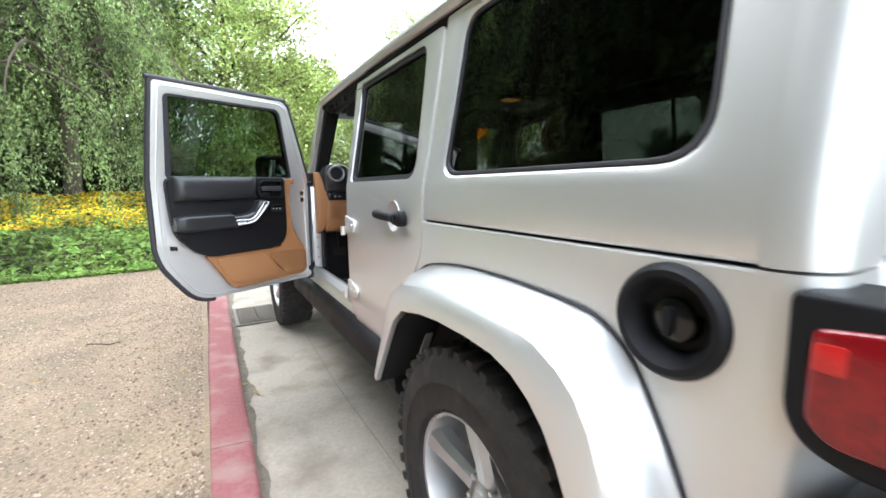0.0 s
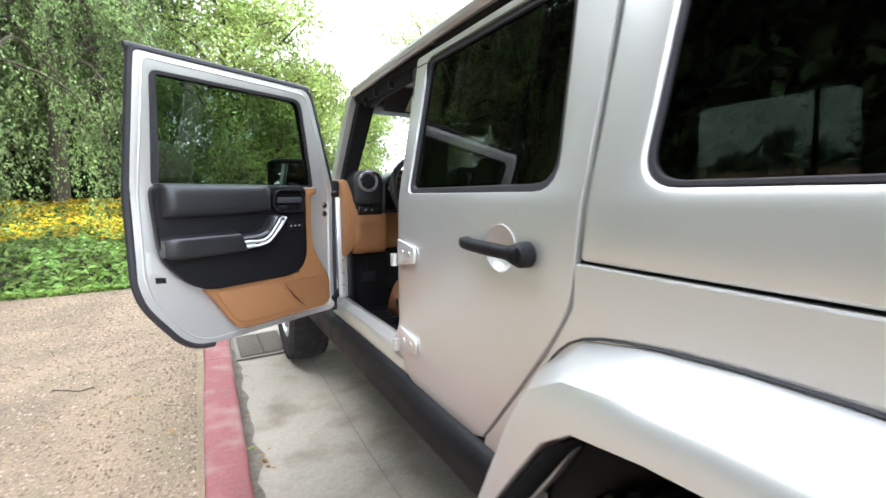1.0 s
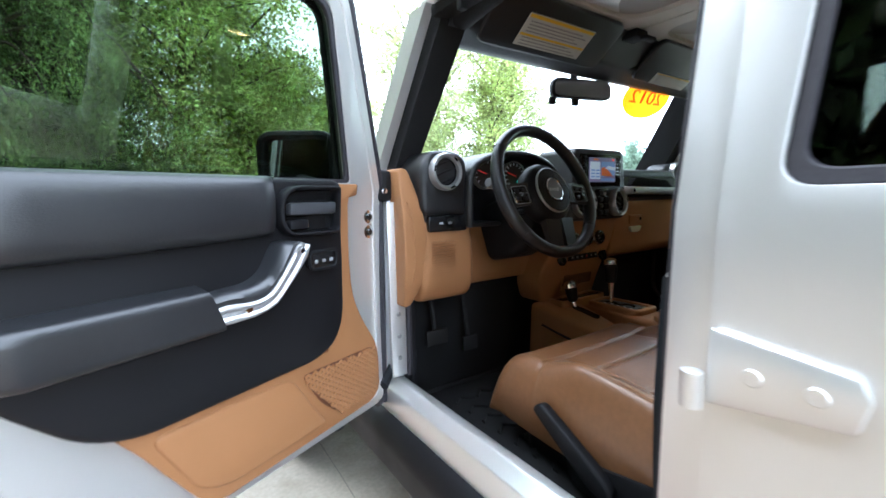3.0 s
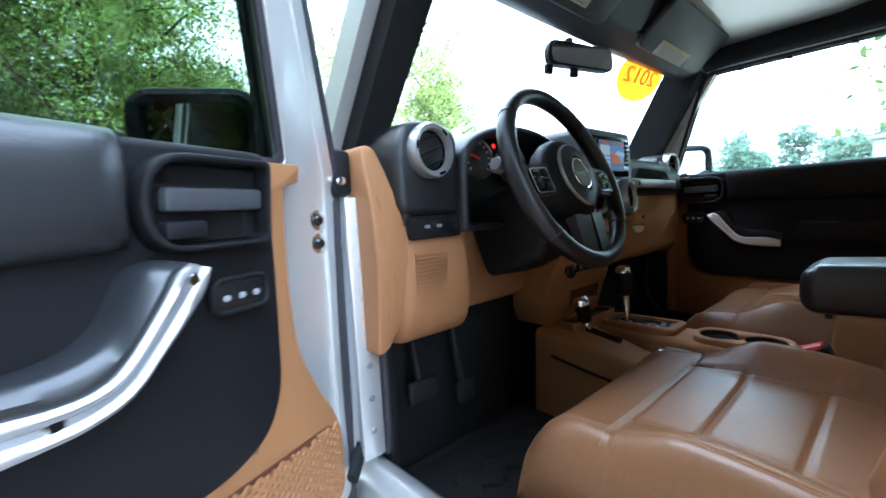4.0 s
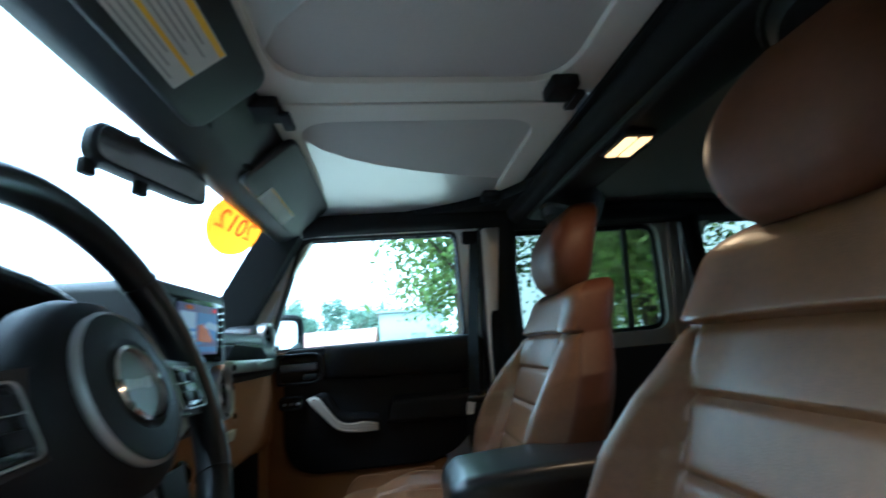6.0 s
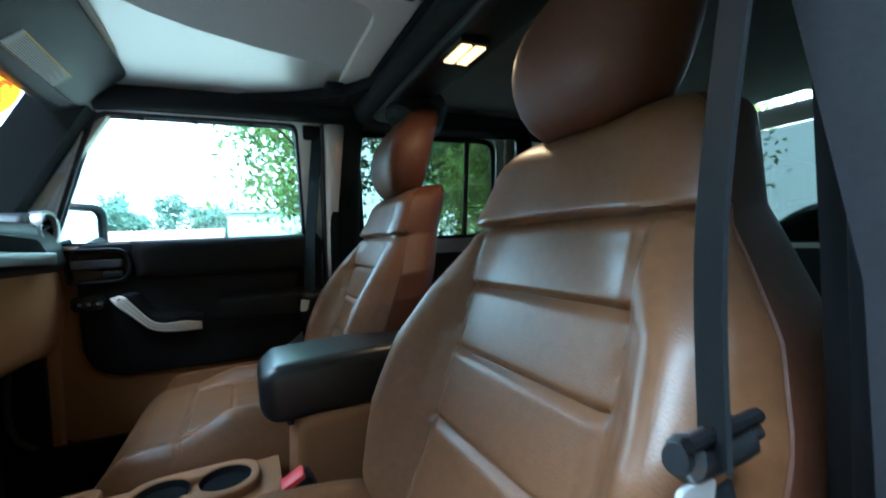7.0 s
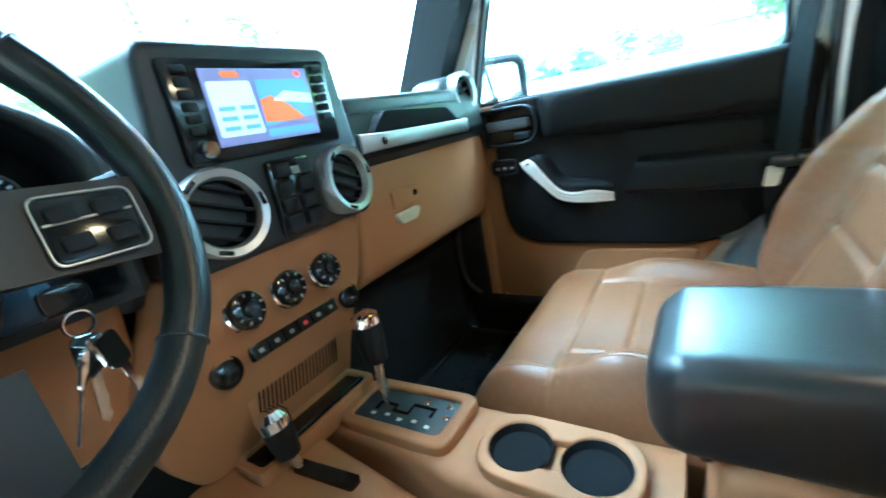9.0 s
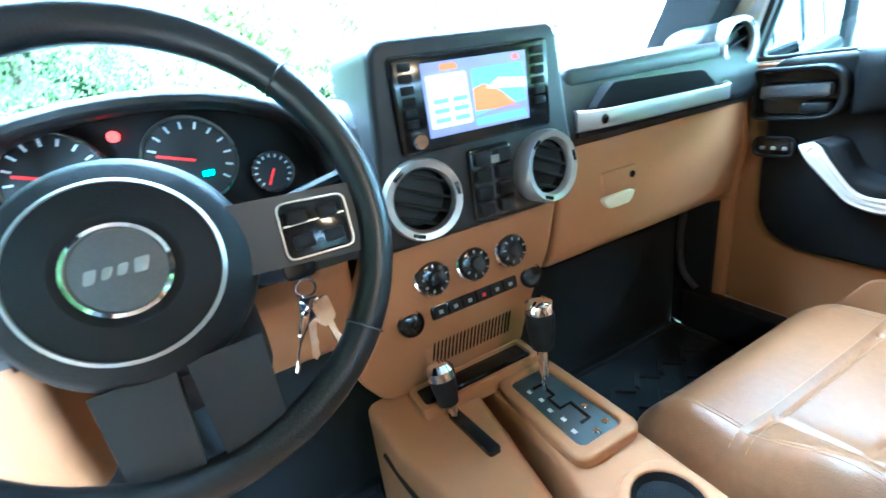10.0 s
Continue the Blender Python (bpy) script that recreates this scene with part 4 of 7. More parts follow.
def roof_piece(name, y0, y1, x0, x1, material, lift, thick, label=""):
    nx, ny = 14, 8
    top = [[(x0 + (x1 - x0) * i / nx, y0 + (y1 - y0) * j / ny) for i in range(nx + 1)] for j in range(ny + 1)]
    bm = bmesh.new()
    g = [[bm.verts.new((x, y, roof_z(x, y) + lift)) for x, y in r] for r in top]
    for j in range(ny):
        for i in range(nx):
            bm.faces.new((g[j][i], g[j][i + 1], g[j + 1][i + 1], g[j + 1][i]))
    r = bmesh.ops.extrude_face_region(bm, geom=list(bm.faces))
    for v in r["geom"]:
        if isinstance(v, bmesh.types.BMVert):
            v.co.z -= thick
    return part(name, soften(bm, 0.006), material, car, label)


roof_piece("hardtop_roof", -0.60, 0.995, -0.74, 0.74, SILVER, 0.0, 0.03)
for x0, x1 in ((-0.735, -0.004), (0.004, 0.735)):
    roof_piece("roof_panel", 1.003, 1.76, x0, x1, SILVER, 0.0, 0.03)

# tail: tailgate, rear glass, bumper
part("tailgate", box(-0.60, 0.60, -0.655, -0.625, 0.52, 1.06, 0.012), SILVER, car)
part("rear_panel", box(-0.70, 0.70, -0.624, -0.60, 0.50, 1.06, 0.004), SILVER, car)
part("rear_glass", box(-0.60, 0.60, -0.632, -0.626, 1.10, 1.58, 0.002), TINTED, car, "dark tinted rear glass")
bm = prism([(-0.72, 1.067), (0.72, 1.067), (0.68, 1.66), (-0.68, 1.66)], -0.622, -0.60, "y", holes=[rounded([(-0.6, 1.1), (0.6, 1.1), (0.58, 1.58), (-0.58, 1.58)], 0.06)], r=0.004)
part("rear_window_frame", bm, SILVER, car)
bm = prism(rounded([(-0.885, 0.50), (0.885, 0.50), (0.872, 0.822), (-0.872, 0.822)], 0.05), -0.84, -0.642, "y", r=0.03, seg=3)
part("rear_bumper", bm, BLACK_PLASTIC, car, "grey-black plastic rear bumper")
for s in (-1, 1):
    lamp = part("tail_lamp", prism(rounded([(-0.595, 1.045), (-0.598, 0.905), (-0.618, 0.872), (-0.66, 0.860), (-0.70, 0.860), (-0.70, 1.045)], [0.014, 0.03, 0.03, 0.02, 0.01, 0.014]), s * 0.735, s * 0.846, "x", r=0.010, seg=3), BLACK_PLASTIC, car, "black tail lamp housing")
    part("red_lens", prism(rounded([(-0.618, 1.010), (-0.618, 0.905), (-0.640, 0.884), (-0.722, 0.884), (-0.722, 1.024), (-0.66, 1.016)], 0.014), s * 0.75, s * 0.851, "x", r=0.008, seg=3), RED_LENS, lamp, "glossy red lens")
    part("lens_reflector", prism(rounded([(-0.622, 0.995), (-0.622, 0.965), (-0.650, 0.964), (-0.650, 0.997)], 0.004), s * 0.82, s * 0.8525, "x", r=0.001), surf("bright_red_lens", (0.55, 0.015, 0.015), 0.25, vary=0.2, grain=200, bump=0.2, coat=0.5), lamp)
    part("clear_lens", box(s * 0.845, s * 0.75, -0.728, -0.70, 0.90, 0.945, 0.008), surf("milky_lens", (0.75, 0.72, 0.72), 0.15, bump=0.05, coat=0.8), lamp)
spare = part("spare_tyre", lathe([(0.2, -0.1), (0.36, -0.11), (0.39, -0.06), (0.39, 0.06), (0.36, 0.11), (0.2, 0.1)], facing((0, -0.80, 0.88), (0, -1, 0)), 40), TYRE, car)
part("spare_cover_plate", lathe([(0.0, 0.05), (0.2, 0.04), (0.215, 0.0), (0, 0)], facing((0, -0.80, 0.88), (0, -1, 0)), 30), ALLOY, spare)

# fuel filler: deep black ring with a round cap
bm = lathe([(0.0, -0.028), (0.048, -0.028), (0.056, -0.006), (0.066, 0.012), (0.076, 0.012), (0.084, 0.004), (0.086, -0.004)], facing((-0.83, -0.452, 0.966), (-1, 0, 0)), 40)
filler = part("fuel_filler", bm, BLACK_PLASTIC, car, "round black fuel filler surround")
part("fuel_cap", lathe([(0.0, -0.004), (0.02, -0.005), (0.032, -0.01), (0.036, -0.027), (0, -0.027)], facing((-0.83, -0.452, 0.966), (-1, 0, 0)), 28), GLOSS_BLACK, filler)
part("cap_grip", box(-0.838, -0.822, -0.458, -0.446, 0.944, 0.988, 0.004), BLACK_PLASTIC, filler)


# ---- wheels ----
def wheel(x, y):
    s = -1 if x < 0 else 1
    m = facing((x, y, R_TYRE), (s, 0, 0))
    hw = 0.122
    prof = [(0.222, -hw * 0.8), (0.24, -hw), (0.33, -hw * 1.04), (0.368, -hw * 0.93), (0.383, -hw * 0.7), (0.384, 0), (0.383, hw * 0.7), (0.368, hw * 0.93), (0.33, hw * 1.04), (0.305, hw * 1.06), (0.30, hw * 1.02), (0.24, hw), (0.222, hw * 0.8)]
    w = part("wheel", lathe(prof + [prof[0]], m, 56), TYRE, car, "mud-terrain tyre on a five-spoke silver alloy rim")
    # tread blocks: staggered rows with shoulder lugs
    lugs = []
    for i in range(44):
        a = 2 * math.pi * i / 44
        for row, (h0, h1, off) in enumerate(((-0.118, -0.062, 0), (-0.055, -0.004, 0.5), (0.004, 0.055, 0), (0.062, 0.118, 0.5))):
            b = a + off * 2 * math.pi / 44
            wd = 0.038
            r0, r1 = (0.366, 0.388) if row in (0, 3) else (0.378, 0.395)
            v = []
            for rr in (r0, r1):
                k = 0.9 if rr == r1 else 1
                for h, da in ((h0, -wd * k), (h1, -wd * 0.7 * k), (h1, wd * k), (h0, wd * 0.8 * k)):
                    hh = h if row in (1, 2) or rr == r1 else h
                    v.append((rr * math.cos(b + da), rr * math.sin(b + da), hh))
            lugs.append(v)
    vs, fs = [], []
    for v in lugs:
        k = len(vs)
        vs += v
        fs += [tuple(q + k for q in f) for f in ((4, 5, 6, 7), (0, 1, 5, 4), (1, 2, 6, 5), (2, 3, 7, 6), (3, 0, 4, 7))]
    bm = bmesh.new()
    vv = [bm.verts.new(m @ Vector(c)) for c in vs]
    for f in fs:
        bm.faces.new([vv[q] for q in f])
    part("tread", bm, TYRE, w, smooth=False)
    rim = [lathe([(0.226, -0.08), (0.232, 0.095), (0.226, 0.112), (0.218, 0.11), (0.212, 0.085), (0.205, -0.05)], m, 48), lathe([(0, 0.075), (0.03, 0.074), (0.036, 0.066), (0.05, 0.055), (0.075, 0.05), (0.08, -0.02), (0, -0.02)], m, 36)]
    for i in range(5):
        sp = loft([[(r_, wdt, h), (r_, wdt * 0.5, h + 0.016), (r_, -wdt * 0.5, h + 0.016), (r_, -wdt, h), (r_, -wdt, h - 0.03), (r_, wdt, h - 0.03)] for r_, wdt, h in ((0.05, 0.032, 0.05), (0.10, 0.034, 0.06), (0.16, 0.038, 0.075), (0.222, 0.05, 0.088))])
        sp.transform(m @ Matrix.Rotation(2 * math.pi * i / 5 + 0.3, 4, "Z"))
        rim.append(sp)
    part("rim", join(*rim), ALLOY, w, "five-spoke silver alloy rim")
    part("brake_disc", lathe([(0, -0.03), (0.165, -0.03), (0.165, -0.042), (0, -0.042)], m, 32), IRON, w)
    for i in range(5):
        a = 2 * math.pi * (i + 0.5) / 5 + 0.3
        part("lug_nut", lathe([(0, 0.07), (0.008, 0.069), (0.0105, 0.062), (0.0105, 0.04), (0, 0.04)], m @ Matrix.Translation((0.06 * math.cos(a), 0.06 * math.sin(a), 0)), 6), CHROME, w)


for x in (-0.80, 0.80):
    wheel(x, R_AXLE)
    wheel(x, F_AXLE)

# ---- the car: nose ----
part("underbody", box(-0.66, 0.66, -0.58, 3.3, 0.40, 0.52, 0.03), PADDING, car)
part("rear_axle", tube([(-0.72, R_AXLE, R_TYRE), (0.72, R_AXLE, R_TYRE)], 0.045, 12), PADDING, car)
part("front_axle", tube([(-0.72, F_AXLE, R_TYRE), (0.72, F_AXLE, R_TYRE)], 0.045, 12), PADDING, car)
lo = []
for t in [i / 8 for i in range(9)]:
    y, hw, z = 2.176 + 1.194 * t, 0.70 - 0.13 * t, 1.185 - 0.05 * t - 0.03 * t * t
    lo.append([(-hw, y, z - 0.14), (-hw, y, z - 0.035), (-hw + 0.05, y, z - 0.006), (-hw * 0.5, y, z + 0.012), (0, y, z + 0.018), (hw * 0.5, y, z + 0.012), (hw - 0.05, y, z - 0.006), (hw, y, z - 0.035), (hw, y, z - 0.14)])
part("hood", loft(lo), SILVER, car)
part("engine_bay", box(-0.58, 0.58, 2.08, 3.3, 0.5, 1.04, 0.02), PADDING, car)
part("cowl", box(-0.74, 0.74, 2.05, 2.175, 1.10, 1.195, 0.012), SILVER, car)
part("firewall", box(-0.72, 0.72, 2.02, 2.06, 0.5, 1.12, 0.01), PADDING, car)
bm = prism(rounded([(-0.56, 0.72), (0.56, 0.72), (0.60, 1.06), (0.54, 1.11), (-0.54, 1.11), (-0.60, 1.06)], 0.04), 3.36, 3.40, "y", holes=[rounded([(-0.235 + 0.068 * i, 0.82), (-0.195 + 0.068 * i, 0.82), (-0.195 + 0.068 * i, 1.03), (-0.235 + 0.068 * i, 1.03)], 0.018, 3) for i in range(7)], r=0.003)
part("grille", bm, SILVER, car)
for s in (-1, 1):
    part("headlamp", lathe([(0, 0.02), (0.06, 0.016), (0.088, 0.004), (0.09, -0.01), (0, -0.01)], facing((s * 0.40, 3.405, 0.94), (0, 1, 0)), 30), CLEAR, car)
    bm = prism([(2.06, 0.62), (2.06, 1.17), (2.42, 1.15), (2.55, 1.05), (2.55, 0.95), (2.44, 0.66), (2.40, 0.62)], 0.0, -0.03, "x", r=0.006, cuts=CUTS)
    part("front_fender", on_side(bm, s, -0.02), SILVER, car)
    fl = flare(F_AXLE, s, -1)
    part("front_flare", fl, SILVER, car)
    part("arch_liner", arch_liner(F_AXLE, s, -1), PADDING, car)
    part("fender_top", box(s * 0.55, s * 0.82, 2.5, 3.36, 0.94, 1.0, 0.02), SILVER, car)
    part("fender_liner", box(s * 0.50, s * 0.53, 2.5, 3.36, 0.5, 0.95), PADDING, car)
part("front_bumper", prism(rounded([(-0.88, 0.50), (0.88, 0.50), (0.84, 0.66), (-0.84, 0.66)], 0.05), 3.42, 3.60, "y", r=0.03), BLACK_PLASTIC, car, "black front bumper")
BOW = lambda x: 0.014 * (1 - (x / 0.72) ** 2)
lo = [[(x * (0.72 - 0.045 * t) / 0.72, 2.15 - 0.285 * t + BOW(x), 1.19 + 0.465 * t) for x in [-0.72 + 1.44 * k / 16 for k in range(17)]] for t in (0, 0.25, 0.5, 0.75, 1)]
part("windshield", loft(lo, cyclic=False, closed_ends=False), CLEAR, car, "clear raked windshield")
part("windshield_header", box(-0.70, 0.70, 1.755, 1.885, 1.665, 1.70, 0.012), SILVER, car)

# ---- front doors ----
# door glass in two tints: passenger pane coloured paler to brighten its view
DOOR_TINT = pane_mat("green_tinted_door_glass", (0.46, 0.52, 0.465))
BRIGHTENED_TINT = pane_mat("brightened_door_glass", (0.86, 0.91, 0.89))
PIVOT, OPEN = Vector((-0.815, 1.976, 0)), -66.0


PALE_SATIN = surf("pale_satin_trim", (0.56, 0.54, 0.50), 0.42, metal=0.3, vary=0.05, grain=900, bump=0.03)
DOOR_PAD = leather("grey_black_door_leather", (0.017, 0.0175, 0.0195), 0.34)
DOOR_GRIP = surf("satin_grey_black_grip", (0.022, 0.023, 0.026), 0.34, vary=0.1, grain=900, bump=0.1, coat=0.3)


def front_door(s):
    # the passenger side carries its pull, switch and latch further forward
    fw = 0.118 if s > 0 else 0.0
    fwd = lambda a, k=1.0: a - k * fw * min(1.0, max(0.0, (0.72 - a) / 0.2))
    at = lambda pts, k=0.0: [(1.93 - fwd(a, k), b) for a, b in pts]
    WH = FD_WIN_HOLE if s < 0 else rounded([(1.918, 1.22), (1.778, 1.608), (1.215, 1.608), (1.20, 1.22)], [0.015, 0.04, 0.03, 0.02])
    d = panel("front_door", FD_OUT, s, holes=[WH], thick=0.046, r=0.008, seg=3, label="open front door with tan and black trim" if s < 0 else "")
    d.data.materials.append(SILVER_SATIN)
    for f in d.data.polygons:
        if f.normal.x * -s > 0.5:
            f.material_index = 1
    def trim(name, pts, d0, d1, material, r=0.006, parent=d, label="", seg=2, rad=0.0, holes=(), k=0.0):
        o = rounded(at(pts, k), rad) if rad else at(pts, k)
        bm = prism(o, d0, d1, "x", r=r, seg=seg, holes=holes, cuts=[0.7, 0.9, 1.0, 1.1, 1.16])
        return part(name, on_side(bm, s), material, parent, label)
    panel("door_window", rounded([(1.855 if s < 0 else 1.93, 1.205), (1.765 if s < 0 else 1.786, 1.615), (1.158, 1.615), (1.155, 1.205)], 0.02), s, thick=0.005, r=0, material=DOOR_TINT if s < 0 else BRIGHTENED_TINT, parent=d, depth=-0.022, label="green tinted door glass" if s < 0 else "door glass with its tint lightened to brighten the view")
    inner = [((a - 1.5) * 0.965 + 1.4995, (b - 1.415) * 0.95 + 1.4135) for a, b in WH]
    for dep in (-0.034, -0.004):
        panel("window_seal", WH, s, holes=[inner], thick=0.01, r=0.002, material=RUBBER, parent=d, depth=dep)
    if s < 0:
        panel("glass_channel", [(1.192, 1.226), (1.190, 1.596), (1.172, 1.596), (1.170, 1.226)], s, thick=0.012, r=0.003, material=RUBBER, parent=d, depth=-0.028)
    # weather strip round the edge
    ring = [(s * (side_x(b) - 0.036), a + (0.006 if a > 1.5 else -0.006), b + (0.006 if b > 1.2 else -0.004)) for a, b in FD_OUT]
    ring = [p for p in ring if not (p[1] > 1.9 and 0.65 < p[2] < 1.15)]
    part("weather_strip", tube(curve_pts(ring, 2), 0.0145, 8, flat=0.9), RUBBER, d)
    # inner lip of pressed steel
    lip = [((a - 1.52) * 0.94 + 1.52, (b - 1.12) * 0.962 + 1.12) for a, b in FD_OUT]
    part("pressed_rib", tube([(s * (side_x(b) - 0.046), a, b) for a, b in lip], 0.004, 6, closed=True), SILVER, d)
    # tan lower panel
    edge = [(0.026, 0.785), (0.075, 0.86), (0.112, 0.935), (0.121, 1.03), (0.119, 1.185), (0.092, 1.19)] if s < 0 else [(0.026, 0.785), (0.030, 0.86), (0.034, 0.935), (0.036, 1.03), (0.036, 1.185), (0.036, 1.19)]
    trim("tan_panel", [(0.092 if s < 0 else 0.036, 1.216), (0.175, 1.216), (0.175, 0.95), (0.20, 0.825), (0.628, 0.825), (0.60, 0.79), (0.51, 0.648), (0.475, 0.628), (0.06, 0.640), (0.026, 0.665)] + edge, -0.046, -0.078, TAN_PLASTIC, 0.006, rad=[0.004, 0, 0, 0, 0.02, 0.02, 0.03, 0.03, 0.03, 0.025, 0.04, 0.05, 0.05, 0.05, 0.004, 0.004], label="tan moulded lower trim")
    trim("tan_bulge", [(0.305, 0.80), (0.585, 0.805), (0.515, 0.672), (0.46, 0.650), (0.215, 0.655), (0.262, 0.72)], -0.07, -0.083, TAN_PLASTIC, 0.012, rad=0.03, seg=3)
    # net pocket: a flat dark patch for its shaded recess, with crossed strands
    if s < 0:
        pk = [(0.282, 0.795), (0.048, 0.790), (0.040, 0.665), (0.185, 0.668), (0.232, 0.71)]
        trim("pocket_recess", pk, -0.055, -0.0795, BROWN_BACK, 0.001, rad=0.02)
        strands = []
        for k in range(-14, 30):
            for sg in (1, -1):
                pts = []
                for j in range(37):
                    a = 0.03 + 0.26 * j / 36
                    b = (0.655 if sg > 0 else 0.795) + sg * (a - k * 0.019) * 0.72
                    hi = 0.797 - 0.006 * (0.282 - a) / 0.24
                    lo = 0.664 if a < 0.185 else 0.664 + (a - 0.185) * 1.2
                    if lo < b < hi and 0.042 < a < 0.282:
                        pts.append((s * (side_x(b) - 0.083 - 0.006 * math.sin(math.pi * (a - 0.03) / 0.26)), 1.93 - a, b))
                if len(pts) > 1:
                    strands.append(tube(pts, 0.0034, 5))
        part("pocket_net", join(*strands), TAN_PLASTIC, d, "tan elastic net")
    # black middle panel, soft upper pad, arm rest
    trim("black_panel", [(0.158, 1.224), (0.782, 1.224), (0.768, 1.0), (0.752, 0.935), (0.668, 0.845), (0.60, 0.818), (0.25, 0.822), (0.19, 0.845), (0.161, 0.90), (0.157, 1.0)], -0.046, -0.096, BLACK_PLASTIC, 0.010, rad=0.035, seg=3, label="black moulded door panel", k=0.62)
    lo = []
    for k in range(19):
        a = 0.334 + 0.432 * k / 18
        e = math.sqrt(max(0.0, 1 - max(0.0, 1 - k / 2.0) ** 2)) * math.sqrt(max(0.0, 1 - max(0.0, 1 - (18 - k) / 2.0) ** 2))
        z0, z1 = 1.116 - 0.010 * min(1, (k / 18) * 1.6), 1.229
        lo.append([(s * (side_x(z) - (0.085 + 0.05 * e * math.sin(q) ** 0.65 if 0 < q < math.pi else 0.06)), 1.93 - fwd(a), z) for q, z in [(math.pi * j / 14, z0 + (z1 - z0) * (0.5 - 0.5 * math.cos(math.pi * j / 14)) ** 1.5) for j in range(15)]])
    part("upper_pad", loft(lo), DOOR_PAD if s < 0 else BLACK_PLASTIC, d, "padded black upper trim", angle=60)
    lo = []
    for k in range(15):
        t = k / 14
        a = 0.765 - 0.285 * t
        e = 0.02 * (math.sin(math.pi * min(1, t * 7 + 0.12) / 2) if t < 0.15 else 1)
        top, bot = 1.034 - (0.02 - e) * 0.7, 0.957 + 0.004 * t + (0.02 - e) * 0.7
        dep = 0.146 - 0.008 * t - (0.02 - e) * 1.3
        prof = rounded([(0.075, bot), (dep, bot), (dep, top), (0.075, top + 0.014)], [0, 0.016, 0.016, 0], 5)
        lo.append([(s * (side_x(b) - x), 1.93 - fwd(a, 0.4) - 0.35 * t * (b - 0.99), b) for x, b in prof])
    part("arm_rest", loft(lo), DOOR_PAD if s < 0 else BLACK_PLASTIC, d, "padded black arm rest")
    # pull: black body over a bright inlay with a sunken middle; stations run from the lower tip up
    up = ((0.512, 0.992), (0.468, 1.004), (0.436, 1.003), (0.410, 1.005), (0.390, 1.014), (0.371, 1.034), (0.342, 1.071), (0.326, 1.091), (0.308, 1.098))
    dn = ((0.512, 0.968), (0.470, 0.971), (0.440, 0.974), (0.412, 0.978), (0.380, 0.990), (0.352, 1.018), (0.321, 1.050), (0.302, 1.070), (0.286, 1.090))
    bk = ((0.515, 1.018), (0.466, 1.029), (0.430, 1.030), (0.402, 1.037), (0.383, 1.050), (0.372, 1.066), (0.359, 1.088), (0.349, 1.100), (0.325, 1.104))
    dep = (0.112, 0.130, 0.138, 0.143, 0.146, 0.148, 0.148, 0.145, 0.136)
    at3 = lambda p, x: Vector((s * (side_x(1.04) - x), 1.93 - fwd(p[0]), p[1] - (0.028 if s > 0 else 0)))
    fine = lambda q: curve_pts(q, 3)
    e_up, e_dn, e_bk = fine([at3(p, d_) for p, d_ in zip(up, dep)]), fine([at3(p, d_) for p, d_ in zip(dn, dep)]), fine([at3(p, d_ - 0.016) for p, d_ in zip(bk, dep)])
    inw = Vector((-s, 0, 0))
    sunk = 0.0035 if s < 0 else -0.002
    lo = [[a - 0.014 * inw, a, a.lerp(b, 0.16) + 0.003 * inw, a.lerp(b, 0.34) + 0.001 * inw, a.lerp(b, 0.42) - sunk * inw, a.lerp(b, 0.58) - sunk * inw, a.lerp(b, 0.66) + 0.001 * inw, a.lerp(b, 0.84) + 0.003 * inw, b, b - 0.014 * inw] for a, b in zip(e_up, e_dn)]
    part("pull_inlay", loft(lo), SATIN_SILVER if s < 0 else PALE_SATIN, d, "satin silver pull handle inlay" if s < 0 else "pale satin pull handle inlay", angle=50)
    if s < 0:
        lo = [[a.lerp(b, 0.40) - 0.004 * inw, a.lerp(b, 0.40) - 0.0015 * inw, a.lerp(b, 0.60) - 0.0015 * inw, a.lerp(b, 0.60) - 0.004 * inw] for a, b in list(zip(e_up, e_dn))[2:-3]]
        part("inlay_groove", loft(lo), surf("grey_satin_groove", (0.34, 0.34, 0.35), 0.42, metal=0.5, vary=0.05, bump=0.02), d, angle=50)
    lo = [[b - 0.055 * inw, b - 0.004 * inw, b.lerp(a, 0.2) + 0.006 * inw, b.lerp(a, 0.6) + 0.008 * inw, b.lerp(a, 1.0) - 0.003 * inw, a.lerp(c, 1.0) - 0.006 * inw, c - 0.055 * inw] for a, b, c in zip(e_up, e_bk, e_dn)]
    part("pull_grip", loft(lo), DOOR_GRIP if s < 0 else BLACK_PLASTIC, d, "black door pull", angle=60)
    for a, b, x in ((0.43, 0.989, 0.137), (0.312, 1.082, 0.143)):
        part("inlay_screw", lathe([(0, 0.003), (0.006, 0.003), (0.008, 0.0), (0, 0)], facing((s * (side_x(1) - x), 1.93 - fwd(a), b - (0.028 if s > 0 else 0)), (-s, 0, 0)), 12), CHROME, d)
    # latch bezel with lever and lock
    bz = rounded(at([(0.342, 1.210), (0.186, 1.210), (0.186, 1.108), (0.342, 1.108)], 1), [0.05, 0.012, 0.012, 0.05])
    hole = rounded(at([(0.332, 1.202), (0.193, 1.202), (0.193, 1.115), (0.332, 1.115)], 1), [0.04, 0.01, 0.01, 0.04])
    part("latch_bezel", on_side(prism(bz, -0.09, -0.122, "x", holes=[hole], r=0.004), s), BLACK_PLASTIC, d)
    trim("latch_cup", [(0.326, 1.199), (0.196, 1.199), (0.196, 1.118), (0.326, 1.118)], -0.09, -0.1, GLOSS_BLACK, 0.0, k=1)
